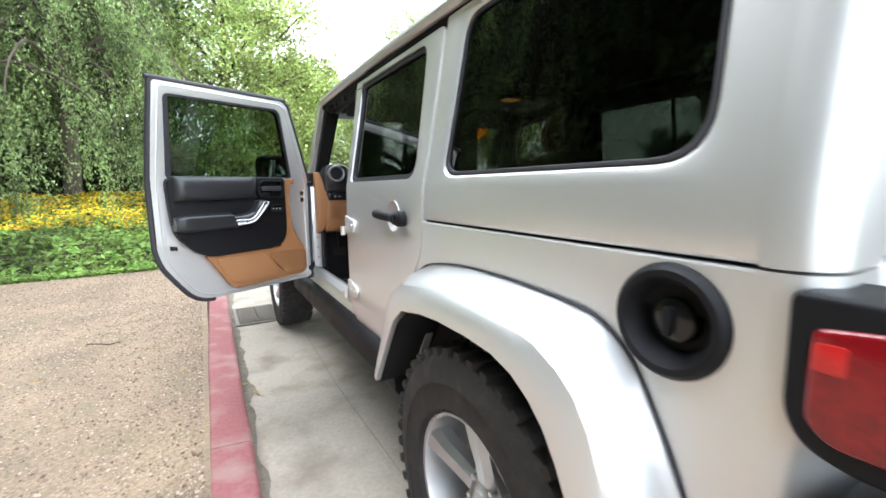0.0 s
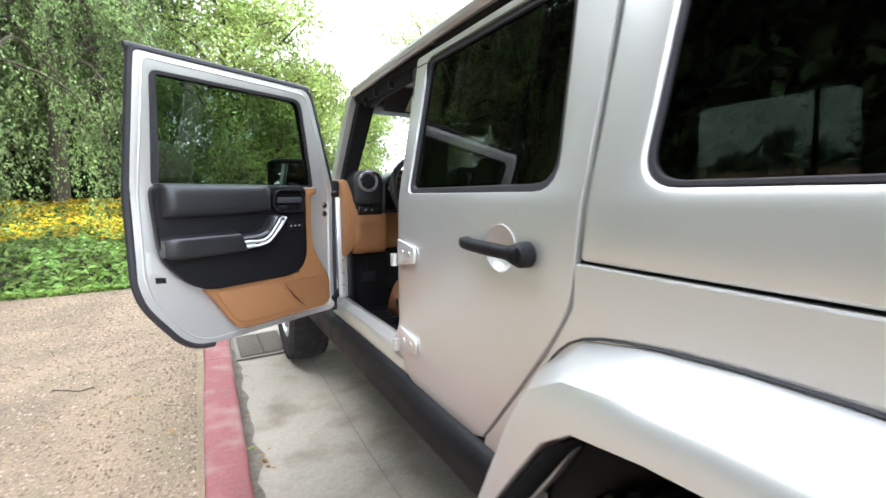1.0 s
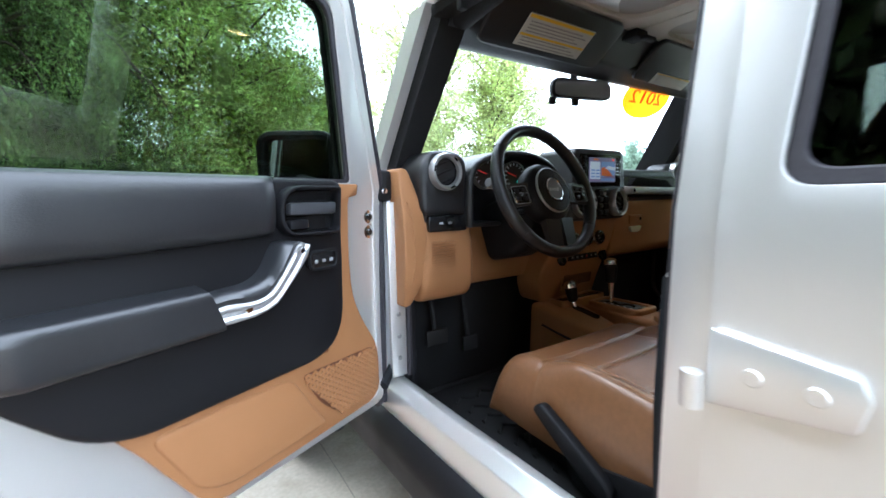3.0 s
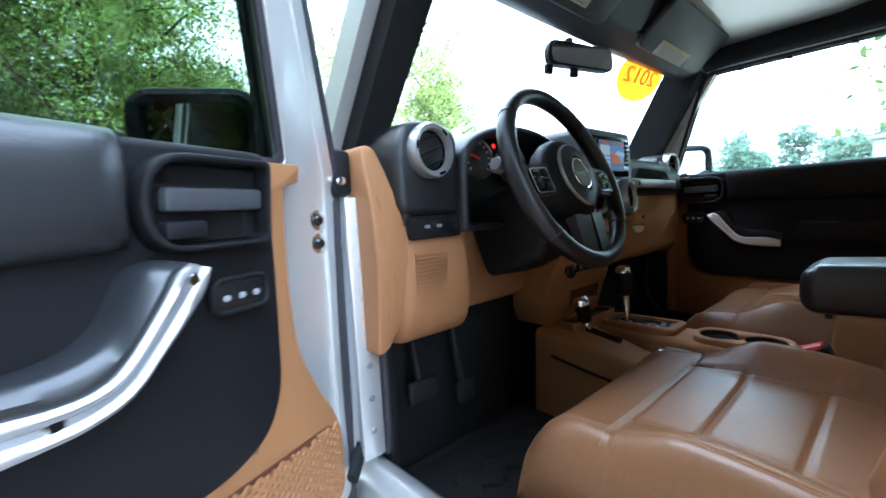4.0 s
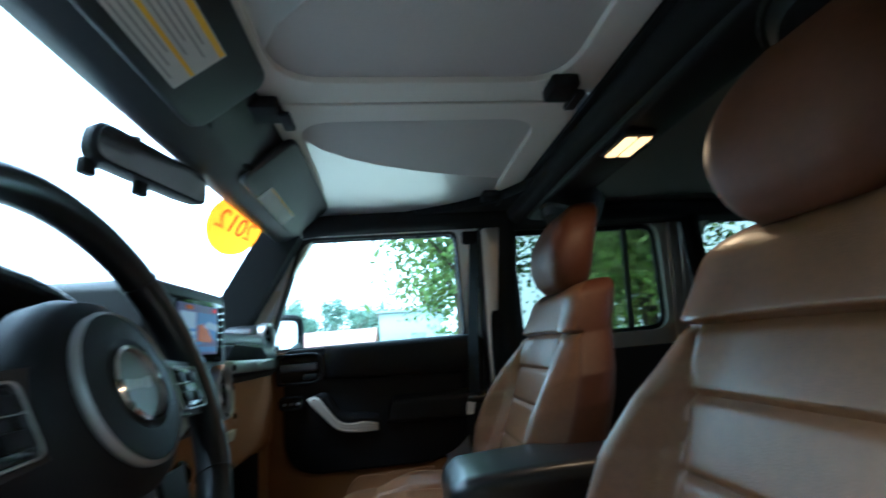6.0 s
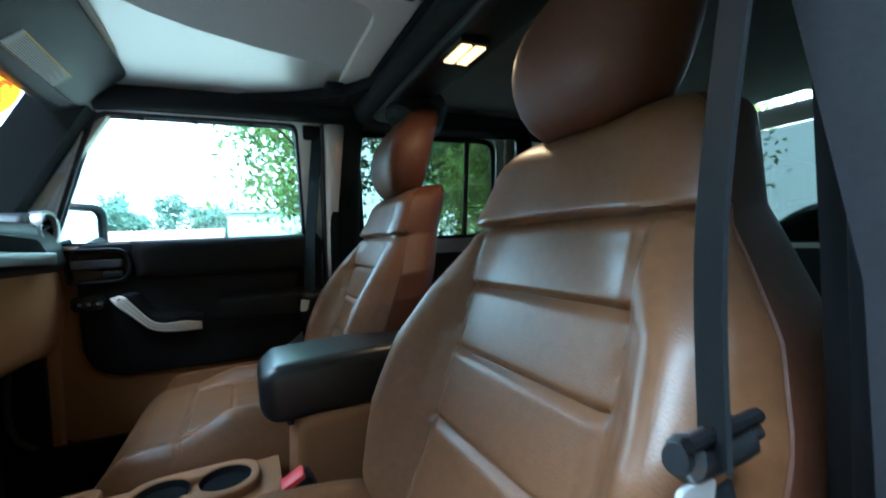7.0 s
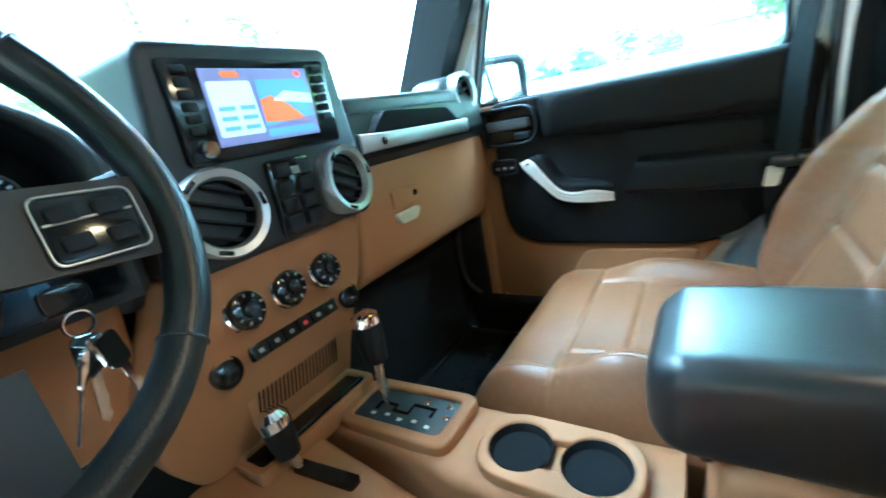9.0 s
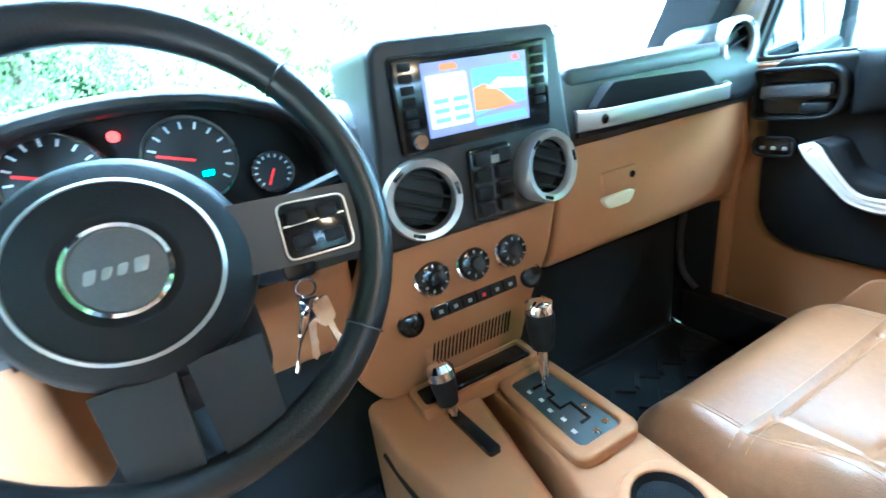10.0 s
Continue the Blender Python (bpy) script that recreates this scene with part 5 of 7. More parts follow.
    trim("latch_lever", [(0.318, 1.176), (0.197, 1.176), (0.197, 1.150), (0.318, 1.150)], -0.1, -0.12, surf("satin_black_lever", (0.05, 0.052, 0.058), 0.3, bump=0.02), 0.006, k=1)
    trim("lock_tab", [(0.318, 1.141), (0.272, 1.141), (0.272, 1.122), (0.318, 1.122)], -0.1, -0.118, BLACK_PLASTIC, 0.004, k=1)
    sw = rounded(at([(0.270, 1.071), (0.194, 1.071), (0.194, 1.032), (0.270, 1.032)], 1), 0.016)
    part("mirror_switch", on_side(prism(sw, -0.09, -0.112, "x", r=0.004), s), GLOSS_BLACK, d)
    part("switch_rim", tube([(s * (side_x(b) - 0.112), a, b) for a, b in sw], 0.0032, 8, closed=True), BLACK_PLASTIC, d)
    for a in (0.253, 0.232, 0.211):
        trim("switch_button", [(a + 0.005, 1.053), (a - 0.005, 1.053), (a - 0.005, 1.045), (a + 0.005, 1.045)], -0.108, -0.1145, GREY_INK, 0.003, k=1)
    # latch slot, label and bolts on the steel edge
    trim("latch_slot", [(0.775, 0.892), (0.742, 0.886), (0.742, 0.866), (0.775, 0.87)], -0.044, -0.0485, GLOSS_BLACK, 0.0)
    trim("edge_label", [(0.80, 0.985), (0.785, 0.985), (0.785, 0.905), (0.80, 0.905)], -0.0465, -0.0485, WHITE_LABEL, 0.0)
    for b in (1.132, 1.092):
        part("door_bolt", lathe([(0, 0.006), (0.007, 0.006), (0.009, 0.003), (0.011, 0.0), (0, 0)], facing((s * (side_x(b) - 0.0465), 1.93 - 0.012, b), (-s, 0, 0)), 12), GLOSS_BLACK, d)
        part("bolt_seat", lathe([(0.0, 0.0012), (0.0165, 0.001), (0.018, 0.0), (0, 0)], facing((s * (side_x(b) - 0.0465), 1.93 - 0.012, b), (-s, 0, 0)), 18), CHROME, d)
    # outside mirror, turned towards the driver
    hs = rounded([(-0.105, -0.09), (0.105, -0.09), (0.105, 0.095), (-0.105, 0.095)], [0.03, 0.03, 0.04, 0.04])
    mm = Matrix.Translation((s * 0.965, 1.845 if s < 0 else 1.905, 1.268)) @ Matrix.Rotation(radians(-s * 36), 4, "Z")
    def turned(bm):
        bm.transform(mm)
        return bm
    part("mirror_housing", turned(loft([[(a * k, dy, b * k) for a, b in hs] for dy, k in ((0.0, 1.0), (0.01, 1.03), (0.05, 1.0), (0.075, 0.86), (0.09, 0.6))])), GLOSS_BLACK, d, "black outside mirror housing")
    part("mirror_glass", turned(prism([(a * 0.76 - s * 0.010, b * 0.78) for a, b in hs], 0.001, -0.004, "y")), MIRROR, d, "mirror glass showing foliage")
    part("mirror_rim", turned(tube([(a * 0.90 - s * 0.004, -0.001, b * 0.90) for a, b in hs], 0.014, 8, closed=True)), BLACK_PLASTIC, d)
    part("mirror_arm", tube(curve_pts([(s * 0.82, 1.86, 1.20), (s * 0.88, 1.85, 1.21), (s * 0.95, 1.84, 1.23)]), 0.022, 10), BLACK_PLASTIC, d)
    # outside pull handle
    hb = tube(curve_pts([(s * 0.845, 1.42, 1.066), (s * 0.873, 1.33, 1.064), (s * 0.862, 1.20, 1.060)], 5), 0.016, 12)
    part("door_handle", hb, BLACK_PLASTIC, d)
    return d


driver_door = front_door(-1)
driver_door.matrix_basis = Matrix.Translation(PIVOT) @ Matrix.Rotation(radians(OPEN), 4, "Z") @ Matrix.Translation(-PIVOT)
passenger_door = front_door(1)
part("door_strap", tube(curve_pts([(-0.835, 1.905, 0.655), (-0.81, 1.925, 0.672), (-0.785, 1.945, 0.69), (-0.765, 1.965, 0.70)], 4), 0.011, 8, flat=1.6), WEBBING, car, "black fabric door check strap")
for z in (1.15, 0.78):
    for s in (-1, 1):
        part("door_hinge", tube([(s * 0.825, 1.976, z - 0.04), (s * 0.825, 1.976, z + 0.04)], 0.013, 12), SILVER, car)
# jamb details: seal and spot-welded flange
part("jamb_seal", tube(curve_pts([(-0.742, 1.925, 0.66), (-0.742, 1.918, 0.75), (-0.742, 1.918, 1.15), (-0.735, 1.935, 1.2)], 4), 0.009, 8), RUBBER, car)
part("jamb_seal", tube(curve_pts([(0.708, 1.945, 1.12), (0.708, 1.965, 1.02), (0.708, 1.995, 0.90), (0.708, 2.005, 0.78), (0.708, 1.99, 0.70), (0.708, 1.95, 0.662)], 5), 0.010, 8), RUBBER, car, "dark rubber door seal")
part("jamb_flange", box(-0.80, -0.752, 1.915, 1.93, 0.665, 1.17, 0.003), SILVER, car)
for i in range(7):
    part("jamb_plug", lathe([(0, 0.003), (0.006, 0.002), (0.007, 0), (0, 0)], facing((-0.775, 1.915, 0.72 + 0.065 * i), (0, -1, 0)), 10), SATIN_SILVER, car)
part("pillar_hinge_cover", box(-0.822, -0.775, 1.925, 1.985, 1.172, 1.258, 0.012), BLACK_PLASTIC, car, "black hinge cover at the pillar foot")
part("hinge_cover_bolt", lathe([(0, 0.005), (0.007, 0.004), (0.009, 0), (0, 0)], facing((-0.80, 1.925, 1.20), (0, -1, 0)), 10), CHROME, car)

# ---- interior shell ----
part("floor_pan", box(-0.70, 0.70, -0.58, 2.03, 0.50, 0.535, 0.01), CARPET, car)
for s in (-1, 1):
    part("rear_inner_panel", box(s * 0.79, s * 0.765, -0.58, 1.06, 0.53, 1.13, 0.01), BLACK_PLASTIC, car)
    part("inner_pillar_trim", prism(rounded([(1.0, 0.56), (1.0, 1.60), (1.12, 1.60), (1.125, 0.80), (1.17, 0.66), (1.17, 0.56)], 0.02), s * 0.755, s * 0.70, "x", r=0.01), BLACK_PLASTIC, car)
    part("kick_panel", box(s * 0.735, s * 0.715, 1.92, 2.03, 0.53, 1.10, 0.006), BLACK_PLASTIC, car)
part("jamb_cover", box(0.728, 0.80, 1.897, 1.94, 0.56, 1.19, 0.012), TAN_PLASTIC, car, "tan cover over the passenger door jamb")
part("sill_cover", box(0.74, 0.69, 1.10, 1.98, 0.53, 0.655, 0.012), BLACK_PLASTIC, car, "black inner sill cover")
part("cargo_back", box(-0.78, 0.78, -0.595, -0.575, 0.5, 1.08, 0.005), BLACK_PLASTIC, car)

# rubber floor mats with ribs
def floor_mat(x0, x1, label):
    m = tagged(new("floor_mat"), label, "floor mat", group="floor mats")
    m.location = ((x0 + x1) / 2, 1.65, 0.536)
    part("mat_sheet", box(x0, x1, 1.25, 1.98, 0.536, 0.546, 0.004), MAT_RUBBER, m)
    part("mat_rim", tube([(x0, 1.25, 0.55), (x1, 1.25, 0.55), (x1, 1.98, 0.55), (x0, 1.98, 0.55)], 0.008, 6, closed=True), MAT_RUBBER, m)
    for i in range(9):
        for j in range(4):
            xa = x0 + 0.05 + (x1 - x0 - 0.1) * (j + 0.1) / 4
            xb = x0 + 0.05 + (x1 - x0 - 0.1) * (j + 0.9) / 4
            y = 1.34 + 0.065 * i
            xm = (xa + xb) / 2
            part("mat_rib", prism([(xa, y), (xm, y + 0.03), (xb, y), (xb, y + 0.014), (xm, y + 0.044), (xa, y + 0.014)], 0.546, 0.554, "z"), MAT_RUBBER, m)


floor_mat(-0.67, -0.24, "ribbed black rubber floor mat under the steering wheel")
floor_mat(0.24, 0.67, "ribbed black rubber floor mat in the passenger footwell")

# pedals
for x, w, z in ((-0.63, 0.04, 0.745), (-0.50, 0.03, 0.70)):
    p = part("pedal", box(x - w, x + w, 1.935, 1.948, z - 0.025, z + 0.025, 0.006), MAT_RUBBER, car)
    part("pedal_arm", tube([(x, 1.948, z), (x, 1.985, z + 0.17)], 0.008, 8), MAT_RUBBER, p)

# ---- dashboard ----
def dash_beam(x0, x1, prof, material, name, label="", ends=0.012):
    bm = prism(prof, x0, x1, "x", r=ends, seg=3)
    return part(name, bm, material, car, label)


# upper black dash: one long moulding under the glass
dash_prof = rounded([(1.865, 1.115), (1.85, 1.16), (1.862, 1.235), (1.90, 1.278), (1.99, 1.285), (2.075, 1.262), (2.135, 1.215), (2.12, 1.05), (1.90, 1.05)], [0.02, 0.03, 0.04, 0.04, 0.03, 0.03, 0.02, 0.02, 0.02])
dash = dash_beam(-0.192, 0.715, rounded([(1.872, 1.150), (1.853, 1.170), (1.862, 1.235), (1.90, 1.278), (1.99, 1.285), (2.075, 1.262), (2.135, 1.215), (2.12, 1.05), (1.93, 1.05)], [0.01, 0.02, 0.04, 0.04, 0.03, 0.03, 0.02, 0.02, 0.02]), DASH_BLACK, "dashboard", "soft black upper dashboard")
part("dash_left_section", prism(dash_prof, -0.715, -0.572, "x", r=0.012, seg=3), DASH_BLACK, dash)
part("dash_middle_section", prism(rounded([(1.935, 1.09), (1.935, 1.28), (1.99, 1.283), (2.075, 1.260), (2.133, 1.213), (2.118, 1.05), (1.95, 1.05)], 0.02), -0.574, -0.190, "x"), DASH_BLACK, dash)
# rounded ends that carry the outer air vents
for s, yv in ((-1, 1.842), (1, 1.885)):
    prof = rounded([(s * 0.575, 1.13), (s * 0.725, 1.13), (s * 0.728, 1.26), (s * 0.70, 1.305), (s * 0.62, 1.312), (s * 0.57, 1.29)], [0.02, 0.03, 0.03, 0.03, 0.03, 0.03])
    part("dash_end", prism(prof, yv + 0.008, 1.99, "y", r=0.02, seg=3), DASH_BLACK, dash)


def air_vent(pos, normal, r, slats=4, turn=0.0, material=None):
    """Bright ring, dark barrel, slats across."""
    m = facing(pos, normal, turn)
    v = part("air_vent", lathe([(r, -0.02), (r * 1.02, 0.004), (r * 0.96, 0.012), (r * 0.80, 0.010), (r * 0.745, 0.003), (r * 0.73, -0.02)], m, 40), material or SATIN_SILVER, car, "round air vent with a satin silver ring")
    part("vent_barrel", lathe([(r * 0.74, 0.0), (r * 0.70, -0.012), (r * 0.5, -0.03), (0, -0.034)], m, 28), GLOSS_BLACK, v)
    for k in range(slats):
        h = r * 0.72 * (-1 + 2 * (k + 0.5) / slats)
        hw = math.sqrt(max(1e-6, (r * 0.72) ** 2 - h * h))
        b = box(-hw, hw, h - 0.0018, h + 0.0018, -0.02, 0.001, 0.0008)
        b.transform(m @ Matrix.Rotation(radians(0), 4, "X"))
        part("vent_slat", b, BLACK_PLASTIC, v)
    for a in (60, 180, 300):
        b = box(-0.008, 0.008, r * 0.83, r * 0.93, 0.009, 0.0125, 0.001)
        b.transform(m @ Matrix.Rotation(radians(a), 4, "Z"))
        part("ring_notch", b, GLOSS_BLACK, v)
    return v


air_vent((-0.652, 1.842, 1.250), (0.05, -1, 0.02), 0.051, 3, 20)
air_vent((0.655, 1.878, 1.266), (-0.1, -1, 0.02), 0.05, 3, 20)
air_vent((-0.108, 1.80, 1.152), (-0.12, -1, 0.1), 0.051, 4, -22)
air_vent((0.092, 1.80, 1.150), (0.12, -1, 0.1), 0.051, 4, -22)

# instrument hood and cluster
lo = []
for k in range(17):
    a = math.pi * k / 16
    lo.append((-0.382 + 0.198 * math.cos(a), 1.205 + 0.115 * math.sin(a) ** 0.75))
outer = [(-0.184, 1.09)] + lo + [(-0.58, 1.09)]
innr = [(-0.385 + (x + 0.385) * 0.88, 1.19 + (z - 1.19) * 0.86) for x, z in outer]
part("instrument_hood", prism(outer, 1.835, 1.99, "y", holes=[innr], r=0.012, seg=3), DASH_BLACK, dash)
part("cluster_face", prism(innr, 1.918, 1.930, "y"), surf("smoked_cluster_face", (0.010, 0.010, 0.012), 0.4, vary=0.1, bump=0.05, spec=0.3), dash)
GREY_DIAL = surf("dial_face", (0.012, 0.012, 0.014), 0.45, bump=0)
# tick print and needles, no lamps, glow faintly to read in the dark hood
RED_GLOW, ORANGE_GLOW, TEAL_GLOW, WHITE_GLOW = glow_mat("red_lamp", (1.0, 0.03, 0.02), 0.22), glow_mat("amber_lamp", (1.0, 0.35, 0.05), 0.4), glow_mat("teal_lamp", (0.05, 0.9, 0.7), 0.2), glow_mat("glowing_print", (0.8, 0.85, 0.9), 0.009)
NEEDLE_RED = glow_mat("glowing_needle", (0.9, 0.03, 0.03), 0.035)
for x, z, r in ((-0.466, 1.250, 0.047), (-0.342, 1.244, 0.048), (-0.261, 1.212, 0.0245)):
    m = facing((x, 1.898, z), (0.0, -1, 0.12))
    g = part("gauge", lathe([(r * 0.965, -0.01), (r * 0.97, 0.006), (r, 0.008), (r * 1.02, 0.005), (r * 1.02, -0.01)], m, 40), surf("bright_gauge_rim", (0.42, 0.40, 0.36), 0.3, metal=0.7, vary=0.05, bump=0), car, "round gauge with a bright rim")
    part("dial", lathe([(0, 0.002), (r * 0.95, 0.002), (r * 0.95, 0), (0, 0)], m, 32), GREY_DIAL, g)
    for k in range(13):
        b = box(-0.0011, 0.0011, r * 0.72, r * 0.88, 0.002, 0.0032)
        b.transform(m @ Matrix.Rotation(radians(130 - 260 * k / 12), 4, "Z"))
        part("tick", b, WHITE_GLOW, g)
    b = box(-0.0014, 0.0014, -0.004, r * 0.7, 0.004, 0.006)
    b.transform(m @ Matrix.Rotation(radians(72 if r > 0.04 else 150), 4, "Z"))
    part("needle", b, NEEDLE_RED, g)
part("warning_lamp", lathe([(0, 0.003), (0.0045, 0.003), (0.006, 0.0), (0, 0)], facing((-0.405, 1.900, 1.282), (0, -1, 0.1)), 16), RED_GLOW, dash)
part("gear_display", box(-0.336, -0.324, 1.886, 1.892, 1.224, 1.230, 0.001), TEAL_GLOW, dash)

# tan left end of the dash and knee panel
bm = prism(rounded([(-0.779, 0.876), (-0.779, 1.20), (-0.775, 1.262), (-0.748, 1.260), (-0.730, 1.20), (-0.711, 1.12), (-0.706, 1.03), (-0.724, 0.935), (-0.756, 0.88)], [0.01, 0.02, 0.014, 0.014, 0.04, 0.05, 0.06, 0.06, 0.03]), 1.856, 1.96, "y", r=0.012, seg=4, cuts=[0.92 + 0.04 * i for i in range(9)])
part("dash_side_panel", warp(bm, lambda c: Vector((c.x, c.y + 0.75 * (c.z - 1.04) ** 2, c.z))), TAN_PLASTIC, car, "tan moulded end panel of the dashboard")
part("dash_side_groove", tube(curve_pts([(-0.762, 1.867, 1.17), (-0.752, 1.860, 1.10), (-0.749, 1.857, 1.0), (-0.757, 1.862, 0.945)], 5), 0.004, 8), TAN_PLASTIC, car)
kp = part("knee_panel", prism(rounded([(1.875, 1.135), (1.855, 1.06), (1.850, 0.95), (1.872, 0.882), (1.98, 0.870), (1.98, 1.135)], [0.02, 0.04, 0.05, 0.04, 0, 0]), -0.728, -0.545, "x", r=0.022, seg=4), TAN_PLASTIC, car, "tan knee panel")
part("switch_panel", box(-0.705, -0.575, 1.850, 1.872, 1.083, 1.130, 0.006), GLOSS_BLACK, car, "gloss black switch panel")
for i in range(2):
    part("panel_mark", box(-0.672 + 0.03 * i, -0.66 + 0.03 * i, 1.8485, 1.8505, 1.105, 1.111), GREY_INK, car)
for i in range(14):
    part("grille_slot", box(-0.70, -0.62, 1.8453 + 0.0004 * i, 1.851, 1.055 - 0.0075 * i, 1.0565 - 0.0075 * i), TAN_PLASTIC, kp)
part("lower_dash_panel", prism(rounded([(1.92, 1.10), (1.955, 0.98), (1.958, 0.915), (1.97, 0.89), (2.02, 0.885), (2.02, 1.10)], 0.025), -0.56, -0.19, "x", r=0.014, seg=3), TAN_PLASTIC, car, "tan panel below the steering column")
# glove box side
gb = part("glove_box", prism(rounded([(1.888, 1.185), (1.870, 1.150), (1.865, 1.05), (1.882, 0.945), (1.925, 0.915), (2.0, 0.92), (2.0, 1.185)], [0.01, 0.02, 0.03, 0.04, 0.03, 0, 0]), 0.160, 0.70, "x", r=0.016, seg=3), TAN_PLASTIC, car, "tan glove box lid")
part("glove_latch", box(0.265, 0.355, 1.861, 1.873, 1.055, 1.092, 0.004), TAN_PLASTIC, gb)
part("glove_grip", prism(rounded([(0.262, 1.046), (0.35, 1.046), (0.335, 1.022), (0.278, 1.022)], 0.012), 1.858, 1.87, "y", r=0.003), BEIGE_PAINT, gb, "pale grip under the latch")
part("glove_lock", lathe([(0, 0.003), (0.006, 0.002), (0.007, 0), (0, 0)], facing((0.34, 1.861, 1.075), (0, -1, 0)), 12), GLOSS_BLACK, gb)
part("dash_right_end", prism(rounded([(1.885, 0.93), (1.87, 1.05), (1.885, 1.19), (1.95, 1.19), (1.95, 0.90)], 0.03), 0.70, 0.735, "x", r=0.012), TAN_PLASTIC, car)
# passenger grab bar over a black plate for recess shade, airbag lid above
part("airbag_lid", box(0.20, 0.60, 1.872, 1.90, 1.238, 1.276, 0.012, 3), DASH_BLACK, dash)
lo = []
for k in range(17):
    t = k / 16
    x = 0.200 + 0.395 * t
    bow = min(1.0, math.sin(math.pi * min(1, max(0, t * 0.96 + 0.02))) * 3.2)
    yb, h = 1.862 - 0.030 * bow, 0.0145 + 0.004 * (1 - bow)
    zc = 1.192 - 0.006 * t
    lo.append([(x, yb + a, zc + b) for a, b in rounded([(-0.006, -h), (0.008, -h), (0.008, h), (-0.006, h)], 0.005, 3)])
gr = part("grab_handle", loft(lo), SATIN_SILVER, car, "flat satin silver passenger grab handle", angle=50)
part("handle_recess", prism(rounded([(0.225, 1.205), (0.545, 1.202), (0.50, 1.234), (0.27, 1.243)], 0.014), 1.842, 1.866, "y", r=0.003), CARPET, gr)
part("handle_screw", lathe([(0, 0.003), (0.006, 0.002), (0.008, 0), (0, 0)], facing((0.238, 1.829, 1.191), (0, -1, 0)), 12), GLOSS_BLACK, gr)
part("handle_under", box(0.20, 0.62, 1.848, 1.87, 1.164, 1.176, 0.005), BLACK_PLASTIC, gr)

# centre stack
st = part("centre_console_panel", prism(rounded([(-0.168, 1.088), (0.150, 1.088), (0.162, 1.14), (0.148, 1.20), (0.132, 1.325), (0.12, 1.338), (-0.128, 1.338), (-0.142, 1.325), (-0.156, 1.20), (-0.176, 1.14)], 0.018), 1.812, 1.98, "y", r=0.014, seg=3), DASH_BLACK, car, "black centre stack")
fp = part("radio_face", box(-0.122, 0.106, 1.803, 1.815, 1.206, 1.318, 0.006), GLOSS_BLACK, car, "gloss black radio with a lit navigation screen")
SCREEN_BG, SCREEN_WHITE, SCREEN_ORANGE, SCREEN_BLUE = glow_mat("screen_violet", (0.30, 0.28, 0.50), 0.03), glow_mat("screen_white", (0.75, 0.85, 1.0), 0.055), glow_mat("screen_orange", (0.85, 0.22, 0.06), 0.04), glow_mat("screen_blue", (0.25, 0.42, 0.75), 0.045)
part("screen", box(-0.084, 0.066, 1.8005, 1.803, 1.222, 1.306, 0.001), SCREEN_BG, fp, "lit navigation screen with coloured fields")
for x0, x1, z0, z1, m in ((-0.080, -0.022, 1.232, 1.292, SCREEN_WHITE), (-0.018, 0.062, 1.268, 1.293, SCREEN_BLUE), (-0.018, 0.062, 1.238, 1.266, SCREEN_BLUE), (-0.06, -0.035, 1.296, 1.303, SCREEN_ORANGE), (0.045, 0.055, 1.297, 1.303, RED_GLOW), (-0.018, 0.062, 1.226, 1.235, SCREEN_BLUE)):
    part("screen_field", prism(rounded([(x0, z0), (x1, z0), (x1 - 0.004, z1), (x0, z1)], 0.003), 1.7995, 1.801, "y"), m, fp)
for pts, m in (([(-0.018, 1.244), (0.050, 1.240), (0.022, 1.262), (-0.002, 1.274), (-0.018, 1.270)], SCREEN_ORANGE), ([(0.0, 1.268), (0.062, 1.262), (0.062, 1.274), (0.02, 1.279)], SCREEN_WHITE), ([(-0.018, 1.238), (0.062, 1.238), (0.062, 1.246), (0.02, 1.243)], SCREEN_BG)):
    part("screen_field", prism(pts, 1.7983, 1.7992, "y"), m, fp)
for i in range(3):
    for j in range(2):
        part("screen_print", box(-0.074 + 0.027 * j, -0.054 + 0.027 * j, 1.7985, 1.8, 1.238 + 0.011 * i, 1.243 + 0.011 * i), SCREEN_BLUE, fp)
part("radio_knob", lathe([(0, 0.012), (0.008, 0.012), (0.0095, 0.009), (0.0095, 0), (0, 0)], facing((-0.100, 1.803, 1.222), (0, -1, 0.05)), 18), CHROME, fp)
for i in range(6):
    for x in (-0.104, 0.086):
        part("radio_button", box(x - 0.008, x + 0.008, 1.799, 1.804, 1.238 + 0.0125 * i, 1.247 + 0.0125 * i, 0.0015), BLACK_PLASTIC, fp)
# window and lock switches between the vents
sb = part("window_switch_panel", box(-0.034, 0.034, 1.802, 1.815, 1.098, 1.198, 0.006), GLOSS_BLACK, car)
for i in range(4):
    for x in (-0.017, 0.017):
        part("window_switch", box(x - 0.012, x + 0.012, 1.795, 1.803, 1.106 + 0.023 * i, 1.124 + 0.023 * i, 0.003), BLACK_PLASTIC, sb)
part("hazard_mark", box(-0.006, 0.006, 1.793, 1.7955, 1.176, 1.186), GREY_INK, sb)

# tan lower stack: three knobs, a row of switches, sockets, coin grille
stack_outline = rounded([(-0.165, 1.092), (0.142, 1.092), (0.140, 0.985), (0.120, 0.92), (0.106, 0.86), (0.098, 0.79), (-0.188, 0.785), (-0.234, 0.870), (-0.224, 0.93), (-0.172, 1.04)], [0.012, 0.012, 0.03, 0.03, 0.03, 0.01, 0.03, 0.04, 0.05, 0.04])
ls = part("lower_centre_panel", warp(prism(stack_outline, 1.838, 1.95, "y", r=0.014, seg=4), lambda v: Vector((v.x, v.y + (1.092 - v.z) * 0.247, v.z))), TAN_PLASTIC, car, "tan lower centre panel")
